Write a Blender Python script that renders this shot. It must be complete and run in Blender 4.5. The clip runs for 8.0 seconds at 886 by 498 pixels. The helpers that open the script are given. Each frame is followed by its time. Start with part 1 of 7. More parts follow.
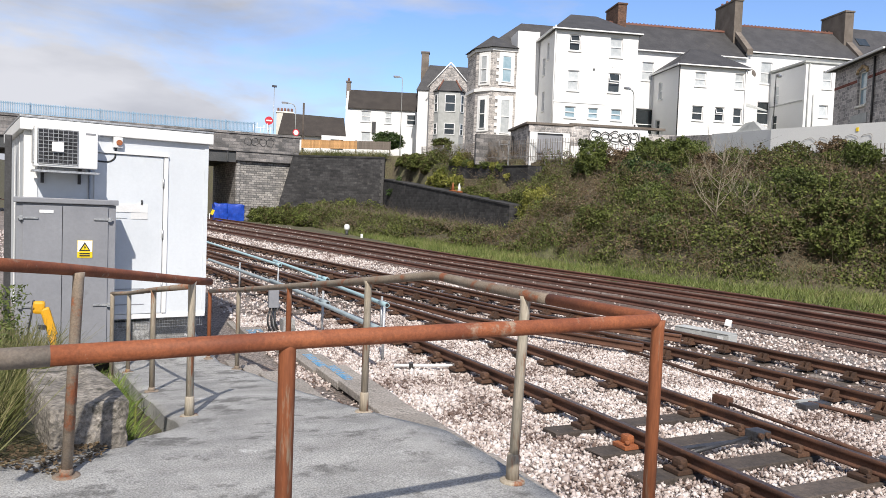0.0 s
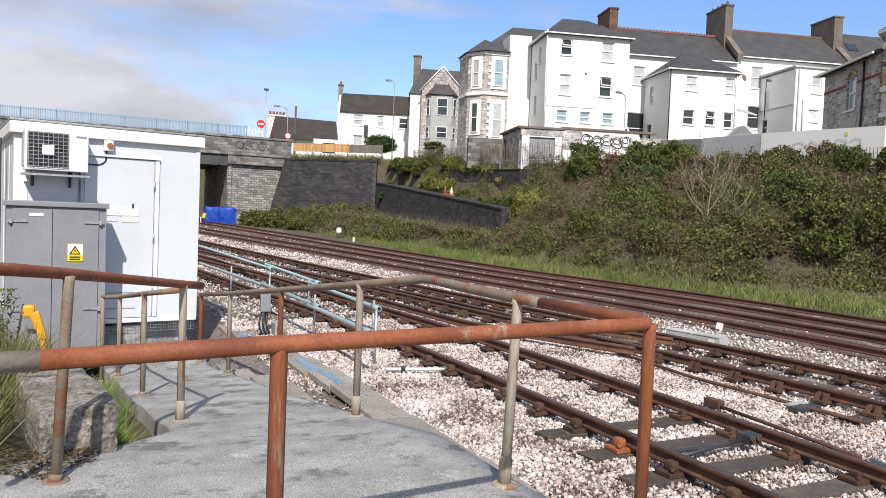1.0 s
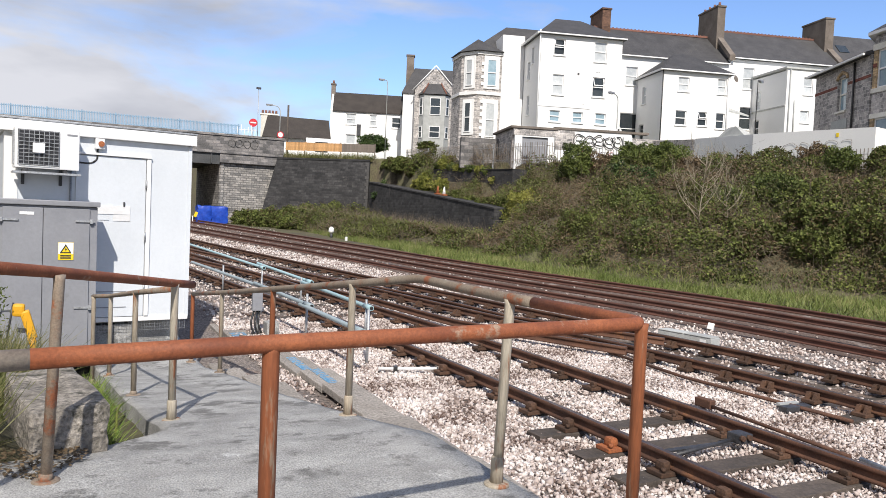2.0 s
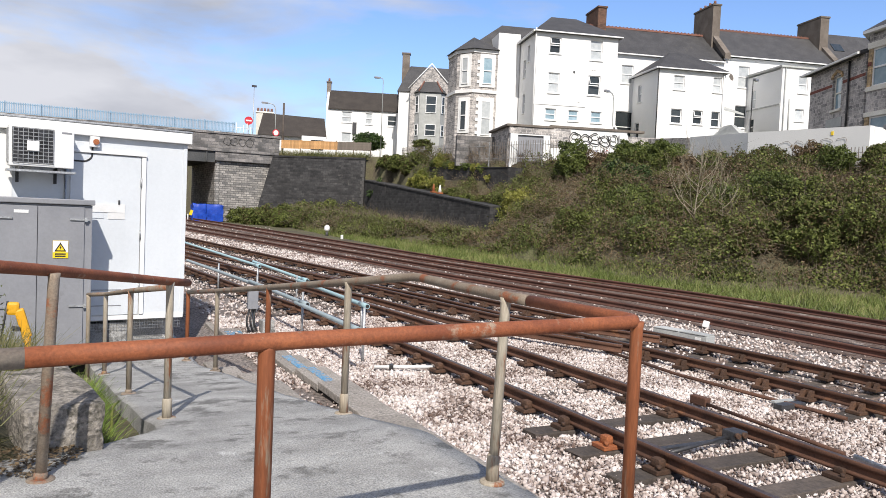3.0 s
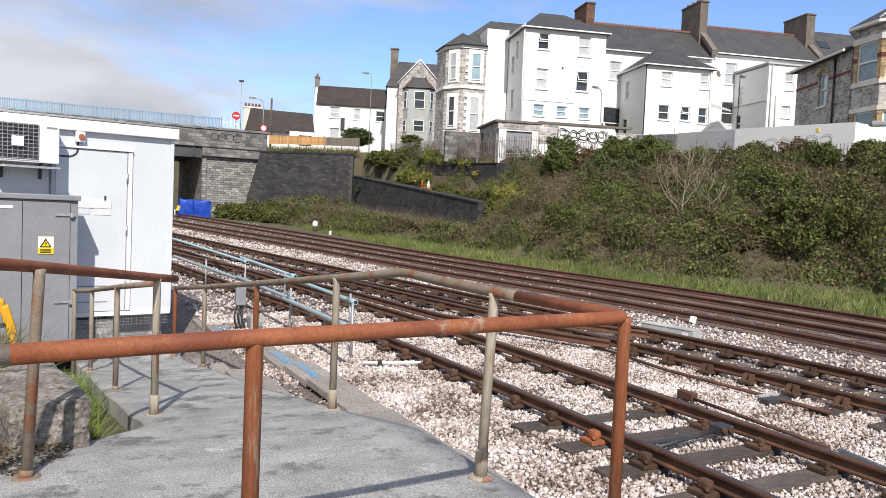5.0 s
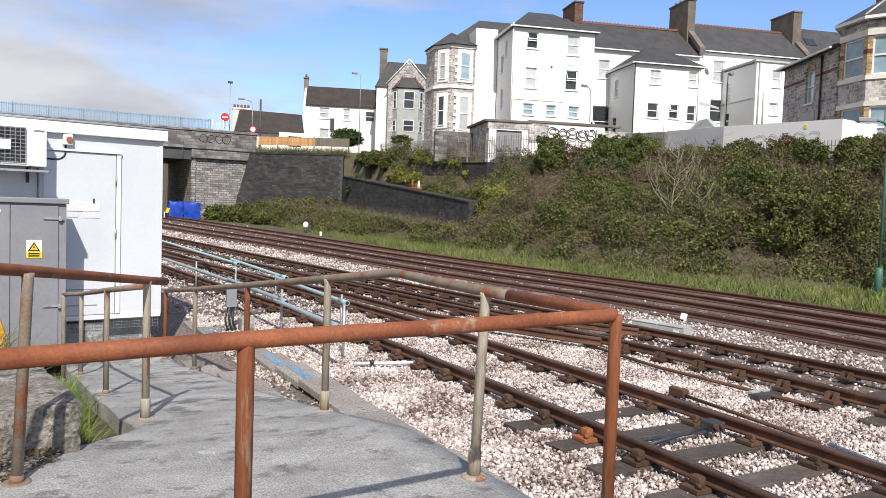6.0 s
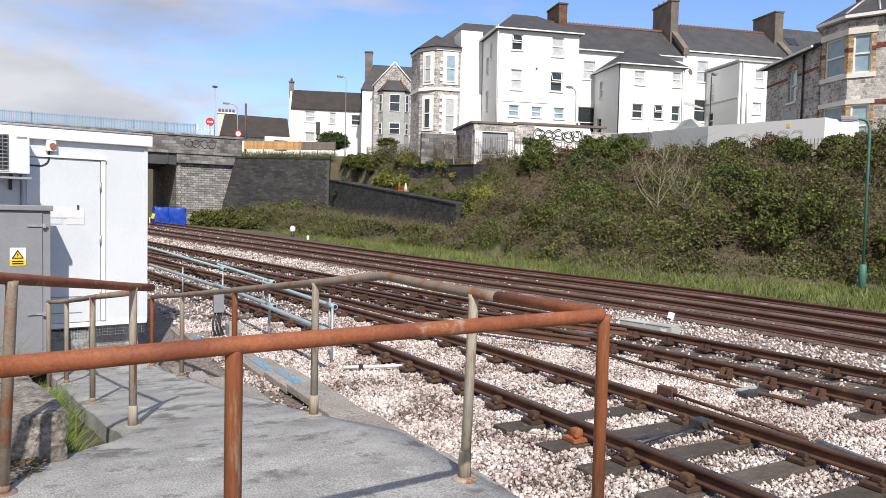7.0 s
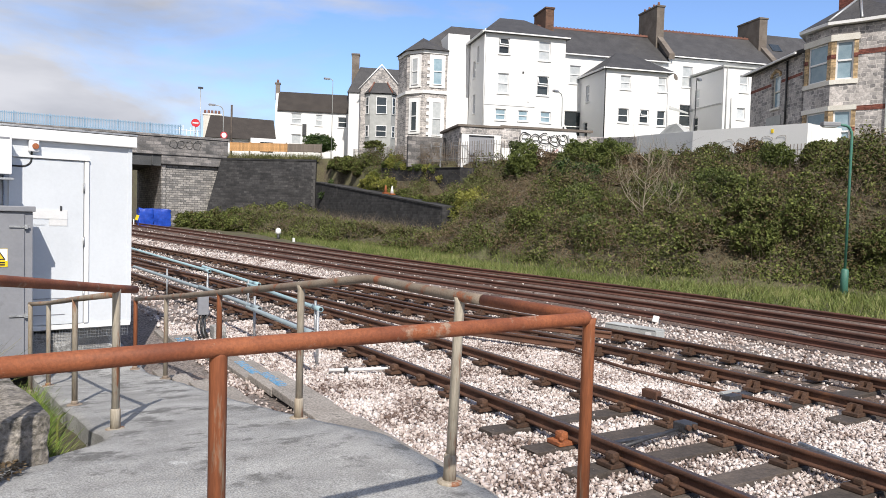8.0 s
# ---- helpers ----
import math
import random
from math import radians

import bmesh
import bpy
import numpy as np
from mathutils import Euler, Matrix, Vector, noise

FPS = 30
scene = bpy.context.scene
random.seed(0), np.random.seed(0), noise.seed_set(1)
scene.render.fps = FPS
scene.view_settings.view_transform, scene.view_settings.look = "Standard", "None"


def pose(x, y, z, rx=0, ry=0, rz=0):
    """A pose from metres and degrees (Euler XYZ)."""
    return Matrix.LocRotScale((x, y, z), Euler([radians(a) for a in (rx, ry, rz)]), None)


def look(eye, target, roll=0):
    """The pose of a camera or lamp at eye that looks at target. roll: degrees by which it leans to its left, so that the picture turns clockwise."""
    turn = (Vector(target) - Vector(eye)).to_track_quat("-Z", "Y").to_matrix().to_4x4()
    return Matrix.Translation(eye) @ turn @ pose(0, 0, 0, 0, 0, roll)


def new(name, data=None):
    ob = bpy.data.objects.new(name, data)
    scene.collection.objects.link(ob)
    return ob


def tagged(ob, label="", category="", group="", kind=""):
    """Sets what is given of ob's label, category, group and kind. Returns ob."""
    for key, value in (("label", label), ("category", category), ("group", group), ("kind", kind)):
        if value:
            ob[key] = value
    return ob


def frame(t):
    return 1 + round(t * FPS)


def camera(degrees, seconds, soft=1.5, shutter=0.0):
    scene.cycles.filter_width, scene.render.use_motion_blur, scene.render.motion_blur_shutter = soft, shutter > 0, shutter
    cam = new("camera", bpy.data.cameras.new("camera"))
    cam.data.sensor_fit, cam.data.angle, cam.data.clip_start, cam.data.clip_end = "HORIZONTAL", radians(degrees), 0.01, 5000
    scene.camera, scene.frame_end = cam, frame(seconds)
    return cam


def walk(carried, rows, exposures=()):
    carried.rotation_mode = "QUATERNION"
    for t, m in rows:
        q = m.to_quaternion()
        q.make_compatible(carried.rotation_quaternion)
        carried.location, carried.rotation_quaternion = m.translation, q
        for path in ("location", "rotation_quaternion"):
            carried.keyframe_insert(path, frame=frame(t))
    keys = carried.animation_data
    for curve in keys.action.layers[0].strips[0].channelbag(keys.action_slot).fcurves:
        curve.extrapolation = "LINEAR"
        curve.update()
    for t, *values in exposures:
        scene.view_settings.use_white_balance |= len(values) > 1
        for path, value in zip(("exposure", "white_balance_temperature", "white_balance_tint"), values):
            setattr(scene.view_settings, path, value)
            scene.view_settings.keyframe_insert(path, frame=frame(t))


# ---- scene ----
cam = camera(61.80, 8.0, soft=0.82)


def view(yaw, pitch, roll):
    """The standing camera turned to yaw, pitch and roll in degrees."""
    return pose(0, 0, EYE, 0, 0, yaw) @ pose(0, 0, 0, 90 + pitch) @ pose(0, 0, 0, 0, 0, roll)


EYE = 1.5
PATH = [
    (0.0, view(-25.497, -2.884, 2.296)),
    (0.5, view(-25.783, -2.705, 2.245)),
    (1.0, view(-26.093, -2.587, 2.330)),
    (1.5, view(-26.424, -2.556, 2.430)),
    (3.0, view(-27.002, -2.723, 2.508)),
    (3.5, view(-27.181, -2.812, 2.474)),
    (4.0, view(-27.402, -2.915, 2.540)),
    (4.5, view(-27.647, -2.971, 2.600)),
    (6.0, view(-28.603, -2.999, 2.015)),
    (6.5, view(-29.081, -2.908, 1.599)),
    (7.0, view(-29.554, -2.790, 1.336)),
    (7.5, view(-30.044, -2.650, 1.348)),
    (8.0, view(-30.617, -2.537, 1.628)),
]
walk(cam, PATH)


# ---- world and sun ----
SUN_AZ, SUN_EL = radians(198), radians(42)
world = bpy.data.worlds.new("sky")
scene.world = world
world.use_nodes = True
wt = world.node_tree
wt.nodes.clear()


def wnode(kind, **values):
    n = wt.nodes.new(kind)
    for k, v in values.items():
        n.inputs[k].default_value = v
    return n


w_out = wnode("ShaderNodeOutputWorld")
w_sky = wnode("ShaderNodeTexSky")
w_sky.sky_type, w_sky.sun_disc = "NISHITA", False
w_sky.sun_elevation, w_sky.sun_rotation = SUN_EL, SUN_AZ
w_sky.air_density, w_sky.dust_density, w_sky.ozone_density = 1.0, 0.25, 2.5
w_co = wnode("ShaderNodeTexCoord")
w_map = wnode("ShaderNodeMapping", Scale=(1.0, 1.0, 3.4), Location=(0.35, 0.1, 0.2))
w_no = wnode("ShaderNodeTexNoise", Scale=3.4, Detail=8.0, Roughness=0.55, Distortion=0.35)
w_sep = wnode("ShaderNodeSeparateXYZ")
w_front = wnode("ShaderNodeMapRange")
w_front.inputs["From Min"].default_value, w_front.inputs["From Max"].default_value = 0.62, 0.05
w_front.inputs["To Min"].default_value, w_front.inputs["To Max"].default_value = -0.22, 0.19
w_add = wnode("ShaderNodeMath")
w_ramp = wnode("ShaderNodeValToRGB")
w_ramp.color_ramp.elements[0].position, w_ramp.color_ramp.elements[1].position = 0.40, 0.66
w_shade = wnode("ShaderNodeTexNoise", Scale=4.0, Detail=5.0, Roughness=0.5)
w_cram = wnode("ShaderNodeValToRGB")
w_cram.color_ramp.elements[0].position, w_cram.color_ramp.elements[1].position = 0.36, 0.66
w_cram.color_ramp.elements[0].color, w_cram.color_ramp.elements[1].color = (4.6, 4.8, 5.5, 1), (7.4, 7.5, 8.1, 1)
w_tone = wnode("ShaderNodeVectorMath")
w_tone.operation = "MULTIPLY"
w_tone.inputs[1].default_value = (1.36, 1.48, 1.80)
w_mix = wnode("ShaderNodeMix")
w_mix.data_type = "RGBA"
w_bg = wnode("ShaderNodeBackground", Strength=0.092)
wl = wt.links.new
wl(w_co.outputs["Generated"], w_map.inputs["Vector"])
wl(w_map.outputs[0], w_no.inputs["Vector"])
wl(w_map.outputs[0], w_shade.inputs["Vector"])
wl(w_co.outputs["Generated"], w_sep.inputs[0])
wl(w_sep.outputs["X"], w_front.inputs["Value"])
wl(w_no.outputs["Fac"], w_add.inputs[0])
wl(w_front.outputs[0], w_add.inputs[1])
wl(w_add.outputs[0], w_ramp.inputs[0])
wl(w_shade.outputs["Fac"], w_cram.inputs[0])
wl(w_ramp.outputs[0], w_mix.inputs["Factor"])
wl(w_sky.outputs[0], w_tone.inputs[0])
wl(w_tone.outputs[0], w_mix.inputs["A"])
wl(w_cram.outputs[0], w_mix.inputs["B"])
wl(w_mix.outputs["Result"], w_bg.inputs["Color"])
wl(w_bg.outputs[0], w_out.inputs["Surface"])

sun = new("sun", bpy.data.lights.new("sun", "SUN"))
sun.data.energy, sun.data.angle, sun.data.color = 4.85, radians(0.7), (1.0, 0.94, 0.86)
sun_way = Vector((math.sin(SUN_AZ) * math.cos(SUN_EL), math.cos(SUN_AZ) * math.cos(SUN_EL), math.sin(SUN_EL)))
sun.matrix_world = look(sun_way * 100, (0, 0, 0))
scene.view_settings.exposure = 0.13

# ---- materials ----
MATS = {}


def mat(name, c1, c2, scale=2.0, rough=0.8, bump=0.3, grain=40.0, metal=0.0, c3=None, cut=0.58, wear=3.0, vary=0.12,
        detail=0.35, dist=0.02, spec=0.5, stretch=None, c4=None, cut4=0.6, wear4=1.0, relief=0.0):
    """Two colours mixed in large patches, a third in worn spots, fine grain in colour and relief, and a chance of its own for each object."""
    m = bpy.data.materials.new(name)
    m.use_nodes = True
    nt = m.node_tree
    bsdf = nt.nodes["Principled BSDF"]
    link = nt.links.new

    def node(kind, **values):
        n = nt.nodes.new(kind)
        for k, v in values.items():
            n.inputs[k].default_value = v
        return n

    co = node("ShaderNodeTexCoord").outputs["Object"]
    if stretch:
        mp = node("ShaderNodeMapping", Scale=stretch)
        link(co, mp.inputs["Vector"])
        co = mp.outputs[0]
    big = node("ShaderNodeTexNoise", Scale=scale, Detail=5.0, Roughness=0.6)
    fine = node("ShaderNodeTexNoise", Scale=grain, Detail=4.0, Roughness=0.65)
    link(co, big.inputs["Vector"])
    link(co, fine.inputs["Vector"])
    ramp = node("ShaderNodeValToRGB")
    ramp.color_ramp.elements[0].position, ramp.color_ramp.elements[1].position = 0.35, 0.68
    ramp.color_ramp.elements[0].color, ramp.color_ramp.elements[1].color = (*c1, 1), (*c2, 1)
    link(big.outputs["Fac"], ramp.inputs[0])
    col = ramp.outputs[0]
    if c3:
        spot = node("ShaderNodeTexNoise", Scale=wear, Detail=6.0, Roughness=0.7)
        link(co, spot.inputs["Vector"])
        edge = node("ShaderNodeValToRGB")
        edge.color_ramp.elements[0].position, edge.color_ramp.elements[1].position = cut, cut + 0.08
        link(spot.outputs["Fac"], edge.inputs[0])
        mx = node("ShaderNodeMix")
        mx.data_type = "RGBA"
        mx.inputs["B"].default_value = (*c3, 1)
        link(edge.outputs[0], mx.inputs["Factor"])
        link(col, mx.inputs["A"])
        col = mx.outputs["Result"]
    if c4:
        spot = node("ShaderNodeTexNoise", Scale=wear4, Detail=8.0, Roughness=0.75)
        link(co, spot.inputs["Vector"])
        edge = node("ShaderNodeValToRGB")
        edge.color_ramp.elements[0].position, edge.color_ramp.elements[1].position = cut4, cut4 + 0.1
        link(spot.outputs["Color"], edge.inputs[0])
        mx = node("ShaderNodeMix")
        mx.data_type = "RGBA"
        mx.inputs["B"].default_value = (*c4, 1)
        link(edge.outputs[0], mx.inputs["Factor"])
        link(col, mx.inputs["A"])
        col = mx.outputs["Result"]
    rnd = node("ShaderNodeObjectInfo").outputs["Random"]
    r1 = node("ShaderNodeMapRange")
    r1.inputs["To Min"].default_value, r1.inputs["To Max"].default_value = 1 - vary, 1 + vary
    link(rnd, r1.inputs["Value"])
    r2 = node("ShaderNodeMapRange")
    r2.inputs["From Min"].default_value, r2.inputs["From Max"].default_value = 0.3, 0.7
    r2.inputs["To Min"].default_value, r2.inputs["To Max"].default_value = 1 - detail, 1 + detail
    link(fine.outputs["Fac"], r2.inputs["Value"])
    mul = node("ShaderNodeMath")
    mul.operation = "MULTIPLY"
    link(r1.outputs[0], mul.inputs[0])
    link(r2.outputs[0], mul.inputs[1])
    fin = node("ShaderNodeVectorMath")
    fin.operation = "SCALE"
    link(col, fin.inputs[0])
    link(mul.outputs[0], fin.inputs["Scale"])
    link(fin.outputs[0], bsdf.inputs["Base Color"])
    bsdf.inputs["Roughness"].default_value, bsdf.inputs["Metallic"].default_value = rough, metal
    bsdf.inputs["Specular IOR Level"].default_value = spec
    if bump:
        b = node("ShaderNodeBump", Strength=bump, Distance=dist)
        link(fine.outputs["Fac"], b.inputs["Height"])
        if relief:
            b0 = node("ShaderNodeBump", Strength=relief, Distance=0.05)
            link(big.outputs["Fac"], b0.inputs["Height"])
            link(b0.outputs[0], b.inputs["Normal"])
        link(b.outputs[0], bsdf.inputs["Normal"])
    MATS[name] = m
    return m


def masonry(name, tones, mortar, w, h, gap=0.012, bump=0.6, offset=0.5, rough=0.9, squash=1.0, run=(1.0, 1.0), stain=None, bend=(0.12, 0.06)):
    """Coursed stone or brick for far walls: blocks of uneven tone with recessed joints."""
    m = mat(name, tones[0], tones[1], scale=1.2, grain=9.0, detail=0.3, rough=rough, bump=0, c3=stain, cut=0.6, wear=0.35)
    nt = m.node_tree
    bsdf = nt.nodes["Principled BSDF"]
    link = nt.links.new
    co = nt.nodes.new("ShaderNodeTexCoord")
    sep = nt.nodes.new("ShaderNodeSeparateXYZ")
    add = nt.nodes.new("ShaderNodeVectorMath")
    add.operation = "DOT_PRODUCT"
    add.inputs[1].default_value = (*run, 0)
    com = nt.nodes.new("ShaderNodeCombineXYZ")
    link(co.outputs["Object"], sep.inputs[0])
    link(co.outputs["Object"], add.inputs[0])
    link(add.outputs["Value"], com.inputs["X"])
    link(sep.outputs["Z"], com.inputs["Y"])
    br = nt.nodes.new("ShaderNodeTexBrick")
    for k, v in {"Color1": (0.55, 0.55, 0.55, 1), "Color2": (1.35, 1.3, 1.25, 1), "Mortar": (*mortar, 1), "Scale": 1.0,
                 "Mortar Size": gap, "Mortar Smooth": 0.3, "Bias": 0.0, "Brick Width": w, "Row Height": h}.items():
        br.inputs[k].default_value = v
    br.offset, br.squash, br.squash_frequency = offset, squash, 3
    warp = nt.nodes.new("ShaderNodeTexNoise")
    warp.inputs["Scale"].default_value = 2.5
    wadd = nt.nodes.new("ShaderNodeVectorMath")
    wadd.operation = "MULTIPLY_ADD"
    wadd.inputs[1].default_value = (*bend, 0)
    link(com.outputs[0], warp.inputs["Vector"])
    link(warp.outputs["Color"], wadd.inputs[0])
    link(com.outputs[0], wadd.inputs[2])
    link(wadd.outputs[0], br.inputs["Vector"])
    old = bsdf.inputs["Base Color"].links[0].from_socket
    mul = nt.nodes.new("ShaderNodeVectorMath")
    mul.operation = "MULTIPLY"
    link(old, mul.inputs[0])
    link(br.outputs["Color"], mul.inputs[1])
    link(mul.outputs[0], bsdf.inputs["Base Color"])
    b = nt.nodes.new("ShaderNodeBump")
    b.inputs["Strength"].default_value, b.inputs["Distance"].default_value = bump, 0.03
    b.invert = True
    link(br.outputs["Fac"], b.inputs["Height"])
    link(b.outputs[0], bsdf.inputs["Normal"])
    return m



rust = mat("rusty_pipe", (0.15, 0.042, 0.017), (0.28, 0.09, 0.034), scale=4, rough=0.7, bump=0.35, grain=90, c3=(0.28, 0.21, 0.15), cut=0.60, wear=5, detail=0.25, dist=0.004)
rust_grey = mat("weathered_pipe", (0.25, 0.21, 0.165), (0.19, 0.13, 0.09), scale=5, rough=0.8, bump=0.35, grain=90, c3=(0.26, 0.09, 0.04), cut=0.55, wear=5, detail=0.25, dist=0.004)
# Post streaks: old paint and rust, with the pale sunlit side mixed into the colour.
rust_post = mat("streaked_rusty_post", (0.20, 0.062, 0.024), (0.30, 0.10, 0.038), scale=6, rough=0.75, bump=0.3, grain=90, c3=(0.27, 0.20, 0.14), cut=0.60, wear=14, detail=0.25, dist=0.004, stretch=(1, 1, 0.12))
grey_post = mat("streaked_weathered_post", (0.40, 0.36, 0.29), (0.33, 0.27, 0.20), scale=6, rough=0.8, bump=0.3, grain=90, c3=(0.26, 0.11, 0.055), cut=0.54, wear=14, detail=0.25, dist=0.004, stretch=(1, 1, 0.12))
rail_side = mat("rail_rust", (0.066, 0.031, 0.02), (0.12, 0.055, 0.032), scale=3, rough=0.85, bump=0.3, grain=60, c3=(0.17, 0.075, 0.035), cut=0.6, wear=2, dist=0.004)
rail_top = mat("rail_running_band", (0.15, 0.11, 0.095), (0.09, 0.06, 0.048), scale=2, rough=0.42, bump=0.1, grain=80, metal=0.6, dist=0.002)
rail_red = mat("rail_red_rust", (0.072, 0.033, 0.025), (0.11, 0.046, 0.032), scale=2, rough=0.85, bump=0.3, grain=60, dist=0.004)
chair_rust = mat("chair_rust", (0.045, 0.025, 0.016), (0.095, 0.048, 0.028), scale=6, rough=0.85, bump=0.4, grain=50, vary=0.3, dist=0.006)
orange_rust = mat("orange_rust", (0.36, 0.12, 0.04), (0.25, 0.08, 0.035), scale=9, rough=0.85, bump=0.4, grain=60, dist=0.006)
timber = mat("tarred_timber", (0.05, 0.041, 0.035), (0.095, 0.075, 0.062), scale=3, rough=0.85, bump=0.5, grain=30, vary=0.25, dist=0.008)
# Darker than the stones: grime, plus the shade of their gaps put into colour.
ballast = mat("ballast_bed", (0.16, 0.13, 0.115), (0.27, 0.235, 0.215), scale=0.6, rough=0.95, bump=1.0, grain=22, detail=0.75, dist=0.06, c3=(0.30, 0.20, 0.15), cut=0.62, wear=0.5)
concrete = mat("worn_concrete", (0.26, 0.256, 0.247), (0.41, 0.405, 0.39), scale=2.2, rough=0.9, bump=0.8, grain=95, detail=0.5, c3=(0.16, 0.157, 0.15), cut=0.535, wear=2.3, dist=0.015, c4=(0.56, 0.56, 0.55), cut4=0.565, wear4=3.0, relief=0.6)
concrete_b = mat("old_concrete", (0.24, 0.215, 0.19), (0.33, 0.30, 0.27), scale=2.5, rough=0.95, bump=0.9, grain=35, detail=0.45, c3=(0.10, 0.09, 0.08), cut=0.58, wear=3, dist=0.015)
brown_ballast = mat("brown_ballast", (0.105, 0.065, 0.048), (0.19, 0.14, 0.115), scale=0.9, rough=0.95, bump=1.0, grain=22, detail=0.75, dist=0.06, c3=(0.30, 0.25, 0.22), cut=0.56, wear=1.2)
mossy = mat("mossy_concrete", (0.14, 0.125, 0.105), (0.30, 0.27, 0.235), scale=5, rough=0.95, bump=1.0, grain=30, detail=0.6, c3=(0.07, 0.065, 0.05), cut=0.56, wear=4, dist=0.02, relief=0.6)
pale_grey = mat("pale_grey_paint", (0.36, 0.37, 0.36), (0.46, 0.47, 0.46), scale=2, rough=0.7, bump=0.1, detail=0.12)
pale_bark = mat("pale_bark", (0.22, 0.185, 0.13), (0.33, 0.29, 0.22), scale=4, rough=0.9, bump=0.2)
soil = mat("ground_soil", (0.075, 0.06, 0.042), (0.10, 0.10, 0.045), scale=0.7, rough=1.0, bump=0.8, grain=12, detail=0.5, dist=0.05)
grey_paint = mat("grey_cladding", (0.60, 0.63, 0.66), (0.66, 0.69, 0.72), scale=0.8, rough=0.45, bump=0.05, grain=20, detail=0.03, vary=0.02, c3=(0.52, 0.55, 0.57), cut=0.66, wear=1.5)
white_trim = mat("white_metal", (0.80, 0.80, 0.79), (0.74, 0.74, 0.73), scale=1.5, rough=0.4, bump=0.05, grain=20, detail=0.04, vary=0.03)
cab_grey = mat("cabinet_grey", (0.22, 0.225, 0.245), (0.265, 0.27, 0.29), scale=1.2, rough=0.5, bump=0.06, grain=25, detail=0.06, vary=0.04, c3=(0.21, 0.21, 0.225), cut=0.62, wear=2)
dark_metal = mat("dark_metal", (0.03, 0.03, 0.033), (0.055, 0.055, 0.06), scale=5, rough=0.5, bump=0.1)
black_rubber = mat("black_plastic", (0.015, 0.015, 0.016), (0.03, 0.03, 0.03), scale=5, rough=0.5, bump=0.1)
galv = mat("galvanised_steel", (0.34, 0.35, 0.36), (0.45, 0.46, 0.47), scale=12, rough=0.45, bump=0.05, metal=0.5, grain=40)
yellow = mat("yellow_plastic", (0.72, 0.38, 0.015), (0.62, 0.30, 0.015), scale=6, rough=0.5, bump=0.05, detail=0.08)
sign_yellow = mat("sign_yellow", (0.85, 0.62, 0.02), (0.82, 0.58, 0.02), scale=6, rough=0.4, bump=0, detail=0.03)
sign_white = mat("sign_white", (0.80, 0.80, 0.80), (0.74, 0.74, 0.73), scale=6, rough=0.4, bump=0, detail=0.03)
sign_black = mat("sign_black", (0.02, 0.02, 0.02), (0.03, 0.03, 0.03), scale=6, rough=0.4, bump=0)
sign_red = mat("sign_red", (0.55, 0.03, 0.04), (0.48, 0.03, 0.04), scale=6, rough=0.4, bump=0)
pipe_blue = mat("pale_blue_pipe", (0.30, 0.46, 0.50), (0.36, 0.50, 0.54), scale=2, rough=0.45, bump=0.05, detail=0.06, c3=(0.50, 0.55, 0.56), cut=0.6, wear=1.5)
pipe_grey = mat("grey_blue_pipe", (0.27, 0.34, 0.37), (0.34, 0.40, 0.43), scale=2, rough=0.45, bump=0.05, detail=0.06)
tarp = mat("blue_tarpaulin", (0.01, 0.045, 0.33), (0.015, 0.07, 0.45), scale=2, rough=0.4, bump=0.3, grain=6, detail=0.2, dist=0.05)
blue_paint = mat("blue_spray_paint", (0.09, 0.25, 0.42), (0.15, 0.31, 0.46), scale=6, rough=0.8, bump=0.5, grain=40, detail=0.4, c3=(0.27, 0.25, 0.23), cut=0.47, wear=11)
render_white = mat("white_render", (0.80, 0.80, 0.79), (0.76, 0.76, 0.755), scale=0.5, rough=0.85, bump=0.1, grain=18, detail=0.04, vary=0.02, c3=(0.70, 0.70, 0.69), cut=0.64, wear=0.8)
slate = mat("slate_roof", (0.042, 0.041, 0.043), (0.066, 0.064, 0.066), scale=1.0, rough=0.7, bump=0.4, grain=10, detail=0.35, vary=0.1, c3=(0.10, 0.09, 0.07), cut=0.66, wear=0.7)
slate_brown = mat("brown_slate_roof", (0.035, 0.028, 0.024), (0.052, 0.043, 0.036), scale=1.0, rough=0.8, bump=0.4, grain=10, detail=0.3)
terracotta = mat("terracotta", (0.20, 0.085, 0.06), (0.16, 0.08, 0.062), scale=3, rough=0.85, bump=0.2)
chim_render = mat("grey_chimney_render", (0.13, 0.108, 0.09), (0.21, 0.18, 0.155), scale=0.9, rough=0.95, bump=0.3, grain=12, detail=0.25)
brick_chim = masonry("brown_brick", ((0.12, 0.07, 0.05), (0.17, 0.095, 0.065)), (0.7, 0.7, 0.7), 0.23, 0.075)
limestone = masonry("grey_limestone", ((0.30, 0.29, 0.29), (0.50, 0.48, 0.475)), (1.45, 1.42, 1.36), 0.36, 0.18, gap=0.018, bump=1.0, squash=0.62, bend=(0.30, 0.20))
abut_stone = masonry("pale_ashlar", ((0.22, 0.215, 0.21), (0.36, 0.35, 0.335)), (0.40, 0.40, 0.40), 0.46, 0.19, gap=0.022, stain=(0.10, 0.095, 0.092))
parapet_stone = masonry("grey_parapet_stone", ((0.14, 0.137, 0.137), (0.25, 0.24, 0.24)), (0.8, 0.8, 0.8), 0.6, 0.26, gap=0.02)
black_stone = masonry("sooty_stone", ((0.026, 0.026, 0.028), (0.052, 0.052, 0.055)), (0.75, 0.75, 0.75), 0.44, 0.20, gap=0.016, stain=(0.085, 0.08, 0.077))
